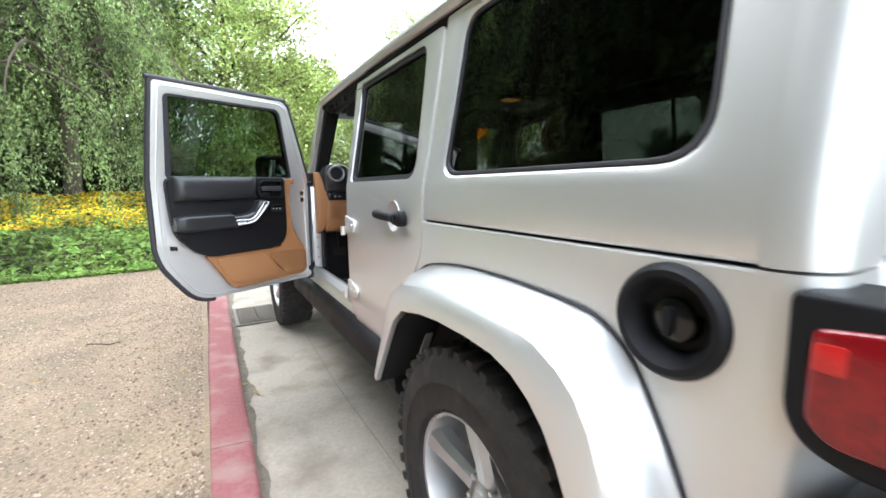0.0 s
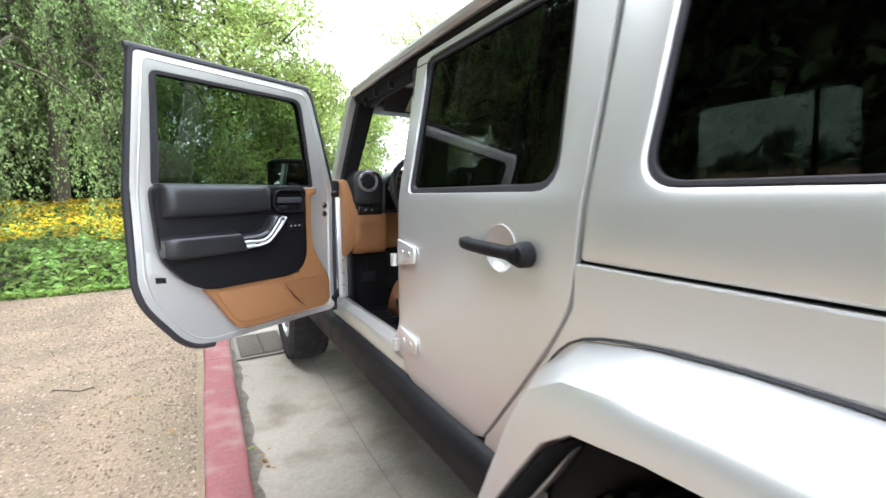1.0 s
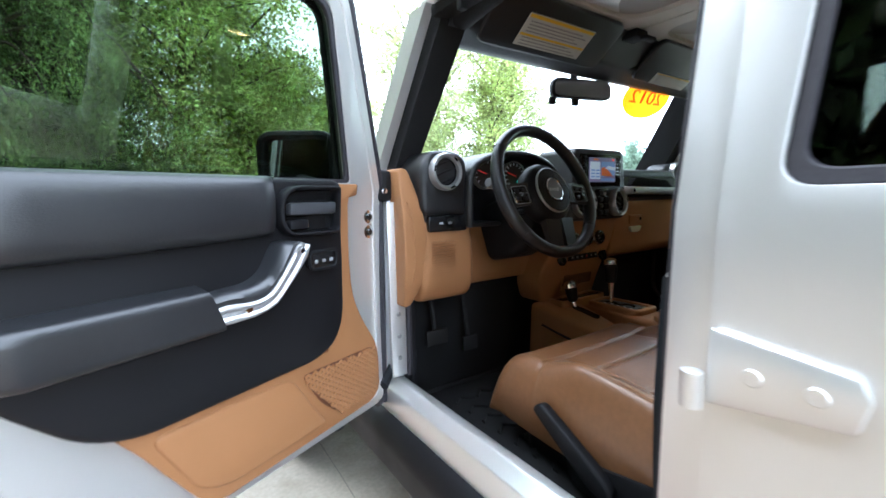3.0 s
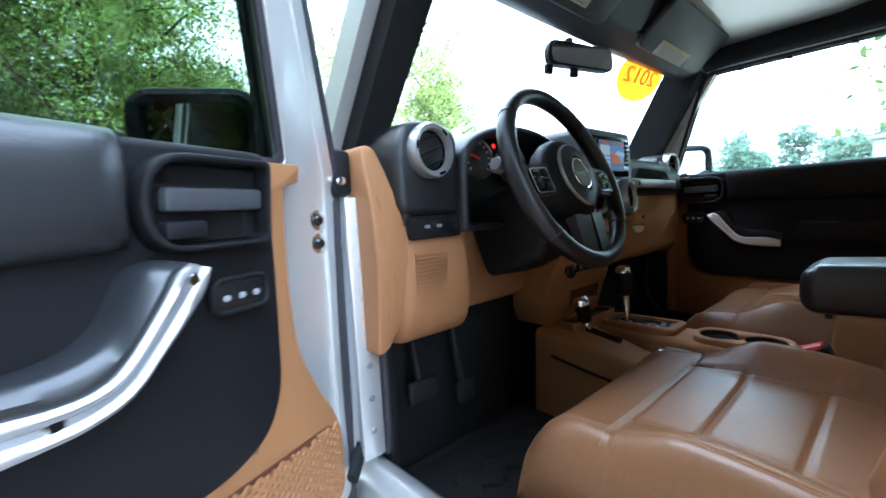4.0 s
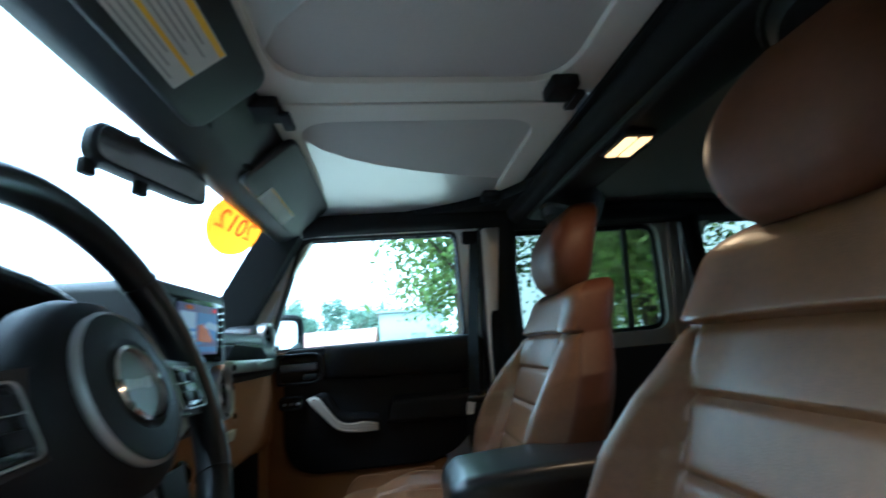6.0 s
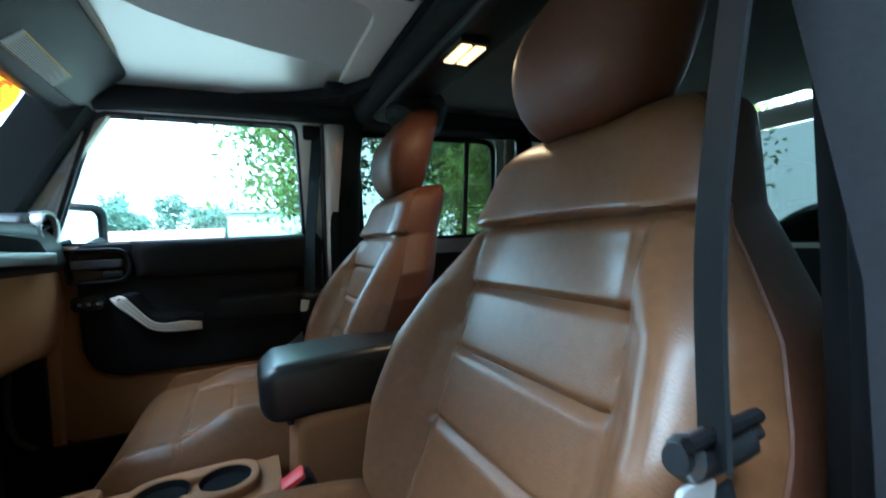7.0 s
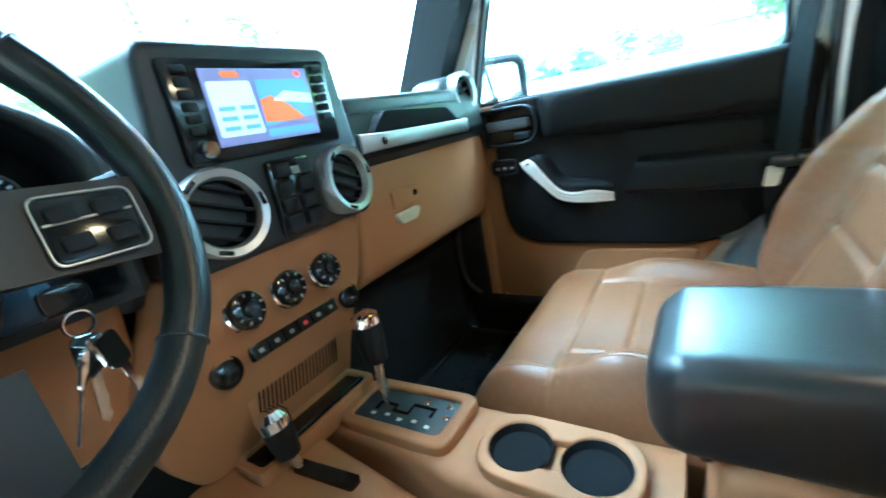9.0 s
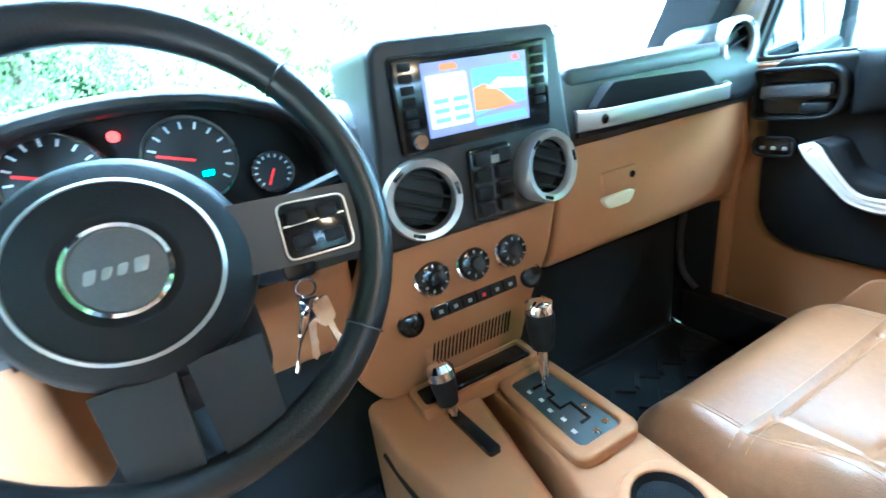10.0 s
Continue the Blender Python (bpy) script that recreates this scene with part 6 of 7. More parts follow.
face_n = Vector((0, -1, 0.24)).normalized()
fy = lambda z: 1.848 + (1.05 - z) * 0.247
for x in (-0.094, -0.023, 0.048):
    m = facing((x, fy(1.019) - 0.002, 1.019), face_n)
    k = part("climate_knob", lathe([(0, 0.016), (0.018, 0.016), (0.0235, 0.014), (0.0255, 0.008), (0.0265, 0), (0, 0)], m, 32), GLOSS_BLACK, car, "black climate knob with a bright rim")
    part("knob_rim", lathe([(0.0255, 0.0), (0.0265, 0.006), (0.029, 0.004), (0.030, 0.0)], m, 32), CHROME, k)
    part("knob_hub", lathe([(0, 0.024), (0.010, 0.023), (0.012, 0.015), (0, 0.015)], m, 20), GLOSS_BLACK, k)
    for a in range(0, 360, 40):
        b = box(-0.0012, 0.0012, 0.0165, 0.021, 0.0158, 0.0166)
        b.transform(m @ Matrix.Rotation(radians(a), 4, "Z"))
        part("knob_mark", b, GREY_INK, k)
m = facing((-0.0155, fy(0.949) - 0.001, 0.949), face_n)
b = box(-0.083, 0.083, -0.0115, 0.0115, -0.004, 0.005, 0.003)
b.transform(m)
sr = part("switch_strip", b, GLOSS_BLACK, car, "row of black dash switches")
for i in range(6):
    b = box(-0.079 + 0.0268 * i, -0.0555 + 0.0268 * i, -0.0095, 0.0095, 0.005, 0.008, 0.0015)
    b.transform(m)
    part("dash_switch", b, BLACK_PLASTIC, sr)
    b = box(-0.071 + 0.0268 * i, -0.064 + 0.0268 * i, -0.003, 0.003, 0.0078, 0.0086)
    b.transform(m)
    part("switch_mark", b, RED_PLASTIC if i == 3 else GREY_INK, sr)
for x in (-0.134, 0.100):
    m = facing((x, fy(0.947) - 0.001, 0.947), face_n)
    s_ = part("power_socket", lathe([(0, 0.006), (0.015, 0.006), (0.0185, 0.004), (0.0205, 0.008), (0.0225, 0.004), (0.0225, 0), (0, 0)], m, 24), GLOSS_BLACK, car, "black round power socket")
# recessed coin shelf and grille
gp = part("coin_grille", prism([(-0.115, 0.895), (0.055, 0.893), (0.06, 0.838), (-0.11, 0.83)], fy(0.86) - 0.004, fy(0.86) + 0.01, "y", r=0.002), TAN_PLASTIC, car)
for i in range(22):
    x = -0.105 + 0.0074 * i
    part("grille_slot", prism([(x, 0.842), (x + 0.003, 0.842), (x + 0.014, 0.886), (x + 0.011, 0.886)], fy(0.86) - 0.0052, fy(0.86) - 0.003, "y"), CARPET, gp)
tray = part("coin_tray", prism(rounded([(-0.152, 1.846), (0.090, 1.846), (0.090, 1.916), (-0.152, 1.916)], 0.014), 0.765, 0.800, "z", holes=[rounded([(-0.140, 1.856), (0.078, 1.856), (0.078, 1.906), (-0.140, 1.906)], 0.01)], r=0.003), TAN_PLASTIC, car, "tan coin tray with a black insert")
part("tray_insert", box(-0.140, 0.078, 1.856, 1.906, 0.766, 0.794, 0.003), GLOSS_BLACK, tray, "gloss black insert")
# gloss tube added to catch a highlight along the insert
part("insert_rib", tube([(-0.136, 1.866, 0.795), (0.074, 1.866, 0.795)], 0.005, 10), GLOSS_BLACK, tray)

# ---- console ----
def console_loop(y, top, bot, x0, x1, r=0.02):
    return [(a, y, b) for a, b in rounded([(x0, bot), (x1, bot), (x1 - 0.012, top), (x0 + 0.012, top)], [0.001, 0.001, r, r], 4)]


co = part("console", loft([console_loop(1.93, 0.776, 0.53, -0.03, 0.112), console_loop(1.86, 0.772, 0.53, -0.03, 0.116), console_loop(1.70, 0.768, 0.53, -0.03, 0.122), console_loop(1.62, 0.767, 0.53, -0.045, 0.125), console_loop(1.5, 0.768, 0.53, -0.05, 0.125), console_loop(1.36, 0.766, 0.53, -0.05, 0.13)]), TAN_PLASTIC, car, "tan moulded centre console")
part("console_wing", loft([console_loop(1.93, 0.79, 0.53, -0.235, -0.03), console_loop(1.84, 0.775, 0.53, -0.225, -0.03), console_loop(1.72, 0.74, 0.53, -0.19, -0.03), console_loop(1.58, 0.70, 0.53, -0.15, -0.03), console_loop(1.36, 0.66, 0.53, -0.12, -0.03)]), TAN_PLASTIC, co)
part("wing_seam", tube(curve_pts([(-0.2225, 1.88, 0.722), (-0.208, 1.80, 0.700), (-0.180, 1.70, 0.672), (-0.150, 1.56, 0.640)], 5), 0.004, 8), CARPET, co)
# shifter gate
gt = part("shifter_gate", prism(rounded([(0.008, 1.664), (0.090, 1.664), (0.084, 1.834), (0.006, 1.834)], 0.012), 0.766, 0.779, "z", r=0.002), surf("smoked_gate_plate", (0.035, 0.045, 0.05), 0.42, vary=0.2, grain=60, bump=0.02, spec=0.4), car, "dark glossy shifter gate with bright markings")
part("gate_rim", prism(rounded([(-0.012, 1.642), (0.110, 1.642), (0.104, 1.853), (-0.012, 1.853)], 0.026, 8), 0.750, 0.7845, "z", holes=[rounded([(0.0095, 1.6655), (0.0885, 1.6655), (0.0825, 1.8325), (0.0075, 1.8325)], 0.012)], r=0.006, seg=4), TAN_PLASTIC, gt)
zig = [(0.032, 1.80), (0.050, 1.80), (0.050, 1.768), (0.038, 1.768), (0.038, 1.74), (0.060, 1.74), (0.060, 1.70), (0.042, 1.70)]
part("gate_slot", tube([(x, y, 0.7785) for x, y in zig], 0.0035, 6), GLOSS_BLACK, gt)
for i in range(5):
    part("gate_mark", box(0.020 + 0.004 * (i % 2), 0.026 + 0.004 * (i % 2), 1.69 + 0.026 * i, 1.698 + 0.026 * i, 0.7785, 0.7798), WHITE_LABEL, gt)
for x, y in ((0.074, 1.682), (0.050, 1.676), (0.072, 1.722)):
    part("gate_screw", lathe([(0, 0.0025), (0.004, 0.002), (0.006, 0), (0, 0)], facing((x, y, 0.779), (0, 0, 1)), 10), CHROME, gt)
lv = part("gear_lever", tube([(0.050, 1.790, 0.772), (0.056, 1.796, 0.82), (0.061, 1.802, 0.865)], [0.007, 0.008, 0.012], 12), CHROME, car, "gear lever with black leather grip and chrome cap")
part("lever_grip", lathe([(0.012, -0.045), (0.019, -0.04), (0.023, -0.005), (0.024, 0.025), (0.022, 0.03)], facing((0.0625, 1.805, 0.893), (0.02, 0.06, 1)), 24), BLACK_PLASTIC, lv)
part("lever_cap", lathe([(0.023, 0.022), (0.024, 0.03), (0.022, 0.042), (0.012, 0.048), (0, 0.049)], facing((0.0625, 1.805, 0.893), (0.02, 0.06, 1)), 24), CHROME, lv)
# transfer lever with its slot
part("transfer_slot", warp(prism(rounded([(-0.092, 1.75), (-0.070, 1.75), (-0.096, 1.838), (-0.115, 1.838)], 0.006), 0.0, 0.03, "z"), lambda v: Vector((v.x, v.y, v.z + 0.7275 + (v.y - 1.75) * 0.30))), GLOSS_BLACK, car)
tl = part("transfer_lever", tube([(-0.103, 1.825, 0.75), (-0.106, 1.838, 0.80)], 0.008, 10), CHROME, car, "short transfer lever with black grip and chrome cap")
part("lever_grip", lathe([(0.010, -0.035), (0.017, -0.03), (0.021, 0.0), (0.0225, 0.016)], facing((-0.108, 1.846, 0.83), (0, 0.25, 1)), 20), BLACK_PLASTIC, tl)
part("lever_cap", lathe([(0.0225, 0.015), (0.0235, 0.030), (0.016, 0.040), (0, 0.042)], facing((-0.108, 1.846, 0.83), (0, 0.25, 1)), 20), CHROME, tl)
# cup holders
peanut = [(0.035 + 0.043 * math.cos(radians(a)), 1.452 + 0.043 * math.sin(radians(a))) for a in range(124, 417, 12)] + [(0.035 + 0.043 * math.cos(radians(a)), 1.549 + 0.043 * math.sin(radians(a))) for a in range(304, 597, 12)]
cup = prism(rounded([(-0.025, 1.395), (0.095, 1.395), (0.095, 1.605), (-0.025, 1.605)], 0.058, 8), 0.764, 0.783, "z", holes=[peanut], r=0.004, seg=3)
ch = part("cup_holder", cup, TAN_PLASTIC, car, "tan twin cup holder")
# wells are shallow dishes, coloured black for the shade of deep cups
for yc in (1.452, 1.549):
    part("cup_well", lathe([(0.0425, 0.0), (0.041, -0.002), (0.038, -0.0105), (0, -0.0108)], facing((0.035, yc, 0.7805), (0, 0, 1)), 24), CARPET, ch)
part("cup_bridge", box(0.008, 0.062, 1.492, 1.509, 0.764, 0.7705, 0.002), TAN_PLASTIC, ch)
# console bin under the arm rest lid
part("console_bin", prism(rounded([(1.36, 0.54), (1.34, 0.70), (1.33, 0.88), (0.96, 0.88), (0.93, 0.54)], 0.03), -0.03, 0.15, "x", r=0.016, seg=3), TAN_PLASTIC, car, "tan console bin")
lo = []
for k in range(25):
    a = min(1.0, k / 9)
    y = 1.390 - 0.034 * (1 - math.cos(a * math.pi / 2)) - (0.43 * (k - 9) / 15 if k > 9 else 0)
    ins = 0.032 * (1 - math.sin(a * math.pi / 2))
    top, bot = 0.972 - ins * 0.9 + 0.012 * math.sin(math.pi * max(0, k - 6) / 18), 0.874 + ins * 0.9
    lo.append([(a_, y, b_) for a_, b_ in rounded([(-0.020 + ins, bot), (0.152 - ins, bot), (0.158 - ins, top), (-0.025 + ins, top)], [0.018, 0.018, 0.026, 0.026], 6)])
ar = part("arm_rest_lid", loft(lo), BLACK_LEATHER, car, "padded black leather arm rest lid")
part("lid_catch", box(0.048, 0.075, 1.379, 1.387, 0.918, 0.936, 0.004), BLACK_PLASTIC, ar)
part("lid_foot", lathe([(0, 0), (0.007, 0), (0.006, -0.012), (0, -0.012)], facing((0.0, 1.34, 0.876), (0, 0, 1)), 10), RUBBER, ar)
# parking brake between seat and console
pb = part("parking_brake", tube(curve_pts([(-0.085, 1.28, 0.690), (-0.086, 1.40, 0.733), (-0.086, 1.52, 0.744), (-0.086, 1.635, 0.748)], 4), [0.014] * 9 + [0.0155, 0.0165, 0.0165, 0.015], 14), BLACK_LEATHER, car, "black parking brake lever")
part("brake_button", tube([(-0.086, 1.635, 0.748), (-0.086, 1.65, 0.748)], 0.008, 12), CHROME, pb)
# belt buckle with red button
bk = part("belt_buckle", prism(rounded([(1.27, 0.70), (1.30, 0.695), (1.362, 0.828), (1.327, 0.845)], 0.01), -0.155, -0.118, "x", r=0.006), BLACK_PLASTIC, car, "black belt buckle with a red button")
part("release_button", prism(rounded([(1.332, 0.803), (1.355, 0.793), (1.369, 0.831), (1.335, 0.847)], 0.004), -0.153, -0.12, "x", r=0.003), RED_PLASTIC, bk)
bk = part("belt_buckle", prism(rounded([(1.26, 0.74), (1.285, 0.735), (1.33, 0.835), (1.295, 0.852)], 0.01), 0.165, 0.20, "x", r=0.006), BLACK_PLASTIC, car, "black belt buckle with a red button")
part("release_button", prism(rounded([(1.30, 0.81), (1.323, 0.80), (1.337, 0.84), (1.303, 0.856)], 0.004), 0.167, 0.198, "x", r=0.003), RED_PLASTIC, bk)

# ---- steering ----
HUB = Vector((-0.386, 1.717, 1.196))
AX = Vector((0.052, -0.926, 0.375)).normalized()
SM = facing(HUB, AX)
side = Vector((0.9984, 0.0561, 0)).normalized()
upv = AX.cross(side).normalized() * -1
if upv.z < 0:
    upv = -upv
W = lambda a, b, c: HUB + side * a + upv * b + AX * c
sw = part("steering_wheel", tube([W(0.188 * math.cos(a), 0.188 * math.sin(a), 0) for a in [2 * math.pi * k / 56 for k in range(56)]], 0.0165, 14, closed=True, flat=1.15), WHEEL_LEATHER, car, "black leather steering wheel with silver spoke trim")
for a in (40, 140, 220, 320):
    c, s_ = math.cos(radians(a)), math.sin(radians(a))
    part("rim_seam", tube([W((0.188 + 0.0175 * math.cos(t)) * c, (0.188 + 0.0175 * math.cos(t)) * s_, 0.0195 * math.sin(t)) for t in [2 * math.pi * k / 14 for k in range(14)]], 0.0012, 5, closed=True), RUBBER, sw)
WM = Matrix.Translation(HUB) @ Matrix((side, upv, AX)).transposed().to_4x4()
HM = WM @ Matrix.Translation((-0.011, -0.013, 0))
PM = WM @ Matrix.Translation((0, -0.018, 0))
part("hub_pad", lathe([(0, 0.030), (0.034, 0.030), (0.040, 0.034), (0.064, 0.031), (0.066, 0.026), (0.080, 0.020), (0.089, 0.006), (0.091, -0.010), (0.084, -0.03), (0, -0.03)], HM, 48), BLACK_PLASTIC, sw)
part("hub_ring", lathe([(0.0625, 0.0285), (0.0645, 0.0322), (0.0675, 0.0290), (0.0665, 0.023)], HM, 56), SATIN_SILVER, sw, "thin bright ring round the hub")
part("hub_badge", lathe([(0, 0.0335), (0.029, 0.033), (0.0305, 0.031), (0, 0.030)], HM, 40), surf("graphite_badge", (0.2, 0.2, 0.21), 0.3, metal=0.6, vary=0.1, bump=0.02), sw, "round graphite badge with bright lettering bars")
part("badge_rim", lathe([(0.0295, 0.031), (0.0305, 0.0365), (0.0335, 0.0355), (0.0345, 0.030)], HM, 40), CHROME, sw)
# raised slanted bars for the lettering
for x0, x1, h in ((-0.021, -0.0135, 0.0048), (-0.0105, -0.004, 0.0040), (-0.001, 0.0055, 0.0040), (0.009, 0.0185, 0.0052)):
    b = prism(rounded([(x0 - 0.0015, -h), (x1 - 0.0025, -h), (x1 + 0.0015, h), (x0 + 0.0015, h)], 0.0022), 0.0325, 0.0340, "z", r=0.0005)
    b.transform(HM)
    part("badge_bar", b, SATIN_SILVER, sw)
for sg in (-1, 1):
    lo = []
    for t in (0, 0.3, 0.7, 1):
        x = sg * (0.066 + 0.118 * t)
        h0, h1 = -0.044 - 0.010 * t, 0.016 - 0.004 * t
        lo.append([tuple(W(x, b, c)) for b, c in ((h0, 0.012 - 0.010 * t), (h1, 0.016 - 0.010 * t), (h1 - 0.004, -0.012), (h0 + 0.004, -0.012))])
    part("spoke", soften(loft(lo), 0.004), DASH_BLACK, sw)
    b = prism(rounded([(sg * 0.100, -0.024), (sg * 0.158, -0.026), (sg * 0.162, 0.020), (sg * 0.104, 0.024)], 0.008), 0.006, 0.013, "z", r=0.002)
    b.transform(PM)
    part("button_pad", b, GLOSS_BLACK, sw)
    b = tube([(x, y, 0.0135) for x, y in rounded([(sg * 0.099, -0.025), (sg * 0.159, -0.027), (sg * 0.163, 0.021), (sg * 0.103, 0.025)], 0.008)], 0.0010, 6, closed=True)
    b.transform(PM)
    part("pad_trim", b, SATIN_SILVER, sw)
    b = box(sg * 0.104, sg * 0.158, 0.0035, 0.0050, 0.0125, 0.0145)
    b.transform(PM)
    part("pad_divider", b, SATIN_SILVER, sw)
    for x, y in ((0.117, 0.010), (0.144, 0.009), (0.117, -0.012), (0.144, -0.013)):
        b = box(sg * x - 0.009, sg * x + 0.009, y - 0.006, y + 0.006, 0.012, 0.0165, 0.002)
        b.transform(PM)
        part("wheel_button", b, BLACK_PLASTIC, sw)
for sg in (-1, 1):
    lo = []
    for t in (0, 0.4, 0.8, 1):
        y = -0.092 - 0.096 * t
        x0, x1 = 0.004 + 0.004 * t, 0.060 - 0.004 * t
        lo.append([tuple(W(sg * a, y, c)) for a, c in ((x0, 0.016 - 0.012 * t), (x1, 0.012 - 0.012 * t), (x1 - 0.004, -0.012), (x0 + 0.002, -0.012))])
    part("lower_spoke", soften(loft(lo), 0.004), surf("graphite_plastic", (0.018, 0.0185, 0.022), 0.4, metal=0.1, vary=0.08, grain=600, bump=0.05), sw)
# column shroud and stalks
cl = part("steering_column", loft([[tuple(W(a * k, b * k - 0.012 - dz * (b < 0), c)) for a, b in rounded([(-0.06, -0.07), (0.06, -0.07), (0.055, 0.045), (-0.055, 0.045)], 0.03)] for c, k, dz in ((-0.03, 0.85, 0.0), (-0.06, 1.0, 0.035), (-0.10, 1.06, 0.062), (-0.16, 1.1, 0.066), (-0.24, 1.12, 0.05))]), BLACK_PLASTIC, car, "black steering column shroud")
for pts, r in (([W(-0.05, 0.0, -0.06), W(-0.13, 0.02, -0.05), W(-0.175, 0.035, -0.035)], 0.008), ([W(0.05, 0.0, -0.06), W(0.13, 0.02, -0.05), W(0.19, 0.03, -0.035)], 0.008), ([W(-0.05, -0.04, -0.06), W(-0.11, -0.05, -0.04)], 0.007)):
    part("column_stalk", tube(curve_pts(pts, 4), r, 10), BLACK_PLASTIC, cl)
part("stalk_knob", lathe([(0, 0.022), (0.012, 0.02), (0.016, 0.01), (0.014, 0), (0, 0)], facing(W(-0.17, 0.033, -0.037), (-1, -0.2, 0.3)), 16), surf("grey_stalk_end", (0.16, 0.16, 0.17), 0.4, vary=0.05, bump=0.05), cl)
part("ignition_lock", lathe([(0, 0.012), (0.014, 0.012), (0.019, 0.004), (0.02, -0.02), (0, -0.02)], facing((-0.292, 1.775, 1.135), (0.75, -0.6, 0.1)), 20), surf("blue_grey_ring", (0.06, 0.1, 0.16), 0.4, bump=0), cl)
# keys hanging from the lock
kr = tagged(new("key_bunch"), "bunch of steel keys hanging from the ignition lock", "keys")
kr.location = (-0.273, 1.747, 1.112)
part("key_ring", tube([(-0.275 + 0.010 * math.cos(a), 1.75, 1.110 + 0.010 * math.sin(a)) for a in [2 * math.pi * k / 20 for k in range(20)]], 0.0014, 6, closed=True), CHROME, kr)
part("key_head", prism(rounded([(-0.291, 1.142), (-0.259, 1.142), (-0.259, 1.120), (-0.291, 1.120)], 0.008), 1.751, 1.76, "y", r=0.002), GLOSS_BLACK, kr)
for k, (dx, dz, rz) in enumerate(((0.0, 0.0, 8), (0.008, -0.004, -10), (-0.006, -0.008, 22))):
    b = join(prism(rounded([(-0.010, -0.03), (0.010, -0.03), (0.011, 0.0), (-0.011, 0.0)], 0.006), -0.0012, 0.0012, "y"), prism([(-0.004, -0.07), (0.0, -0.074), (0.004, -0.068), (0.003, -0.06), (0.0045, -0.053), (0.003, -0.045), (0.004, -0.03), (-0.004, -0.03)], -0.001, 0.001, "y"))
    b.transform(Matrix.Translation((-0.275 + dx, 1.748 - 0.004 * k, 1.100 + dz)) @ Matrix.Rotation(radians(rz), 4, "Y") @ Matrix.Rotation(radians(30 * k), 4, "Z"))
    part("key", b, CHROME, kr)

# ---- seats ----
def groove(d, w=0.007):
    return math.exp(-(d / w) ** 2)


def seat(s):
    """Leather bucket seat: s = -1 driver, 1 passenger."""
    cx = s * 0.388
    e = part("front_seat", prism(rounded([(cx - 0.20, 1.15), (cx + 0.20, 1.15), (cx + 0.20, 1.60), (cx - 0.20, 1.60)], 0.03), 0.536, 0.64, "z", r=0.01), BLACK_PLASTIC, car, "saddle brown leather bucket seat")
    # cushion as a height field with raised bolsters, rolled front and sewn grooves
    nx, ny = 96, 118
    up = 0.012 if s > 0 else 0.0
    ease = lambda q: q * q * (3 - 2 * q)
    def top_z(x, y):
        v, a = (y - 1.12) / 0.565, abs(x)
        u = a / (0.256 - 0.018 * v ** 3)
        high = 0.034 if x * s > 0 else 0.056
        z = 0.752 + 0.020 * math.sin(math.pi * min(1, v * 1.05)) + 0.030 * v + up
        z += high * math.exp(-((a - 0.212) / 0.052) ** 2) * (0.45 + 0.55 * math.sin(math.pi * min(1, 0.12 + v * 0.9))) * (0.16 + 0.84 * ease(max(0.0, min(1.0, (0.74 - v) / 0.22))))
        z -= 0.085 * max(0, (v - 0.82) / 0.18) ** 2.4 + 0.058 * max(0, (u - 0.84) / 0.16) ** 2.2
        z -= 0.006 * groove(y - 1.525, 0.0042)
        if v < 0.72:
            z -= 0.007 * groove(a - 0.150, 0.0045)
            if a < 0.150:
                z -= sum(0.005 * groove(y - yy, 0.0045) for yy in (1.43, 1.315, 1.20))
        return z
    bm = bmesh.new()
    g = []
    for j in range(ny + 1):
        v = j / ny
        hw = 0.256 - 0.018 * v ** 3
        row = []
        for i in range(nx + 1):
            x, y = hw * (-1 + 2 * i / nx), 1.12 + 0.565 * v
            row.append(bm.verts.new((cx + x, y + up * 1.5, top_z(x, y))))
        g.append(row)
    for j in range(ny):
        for i in range(nx):
            bm.faces.new((g[j][i], g[j][i + 1], g[j + 1][i + 1], g[j + 1][i]))
    rim = [g[0][i] for i in range(nx + 1)] + [g[j][nx] for j in range(1, ny + 1)] + [g[ny][i] for i in range(nx - 1, -1, -1)] + [g[j][0] for j in range(ny - 1, 0, -1)]
    mid = [bm.verts.new((cx + (r.co.x - cx) * 1.02, 1.40 + (r.co.y - 1.40) * 1.012, min(r.co.z - 0.02, 0.68))) for r in rim]
    low = [bm.verts.new((cx + (r.co.x - cx) * 0.96, 1.40 + (r.co.y - 1.40) * 0.93, 0.615)) for r in rim]
    for a, b in ((rim, mid), (mid, low)):
        for k in range(len(a)):
            bm.faces.new((a[k], a[(k + 1) % len(a)], b[(k + 1) % len(a)], b[k]))
    bm.faces.new(low)
    part("cushion", bm, TAN_LEATHER, e, "sewn saddle leather cushion", angle=60)
    # paired stitching along the cross seam and down both edges
    sewn = lambda pts: [(cx + x, y + up * 1.5, top_z(x, y) + 0.0003) for x, y in pts]
    for off in (-0.010, 0.010):
        part("stitching", tube(sewn([(-0.232 + 0.464 * k / 40, 1.525 + off) for k in range(41)]), 0.0006, 5), STITCH, e)
    for sg in (-1, 1):
        for off in (0.0, 0.007):
            part("stitching", tube(sewn([(sg * (0.212 - off + 0.008 * math.sin(k / 40 * 3.1)), 1.16 + 0.49 * k / 60) for k in range(61)]), 0.0006, 5), STITCH, e)
    # backrest: stacked rounded sections with bolsters, sewn grooves and a domed top
    zs = [0.765 + 0.53 * k / 130 for k in range(131)]
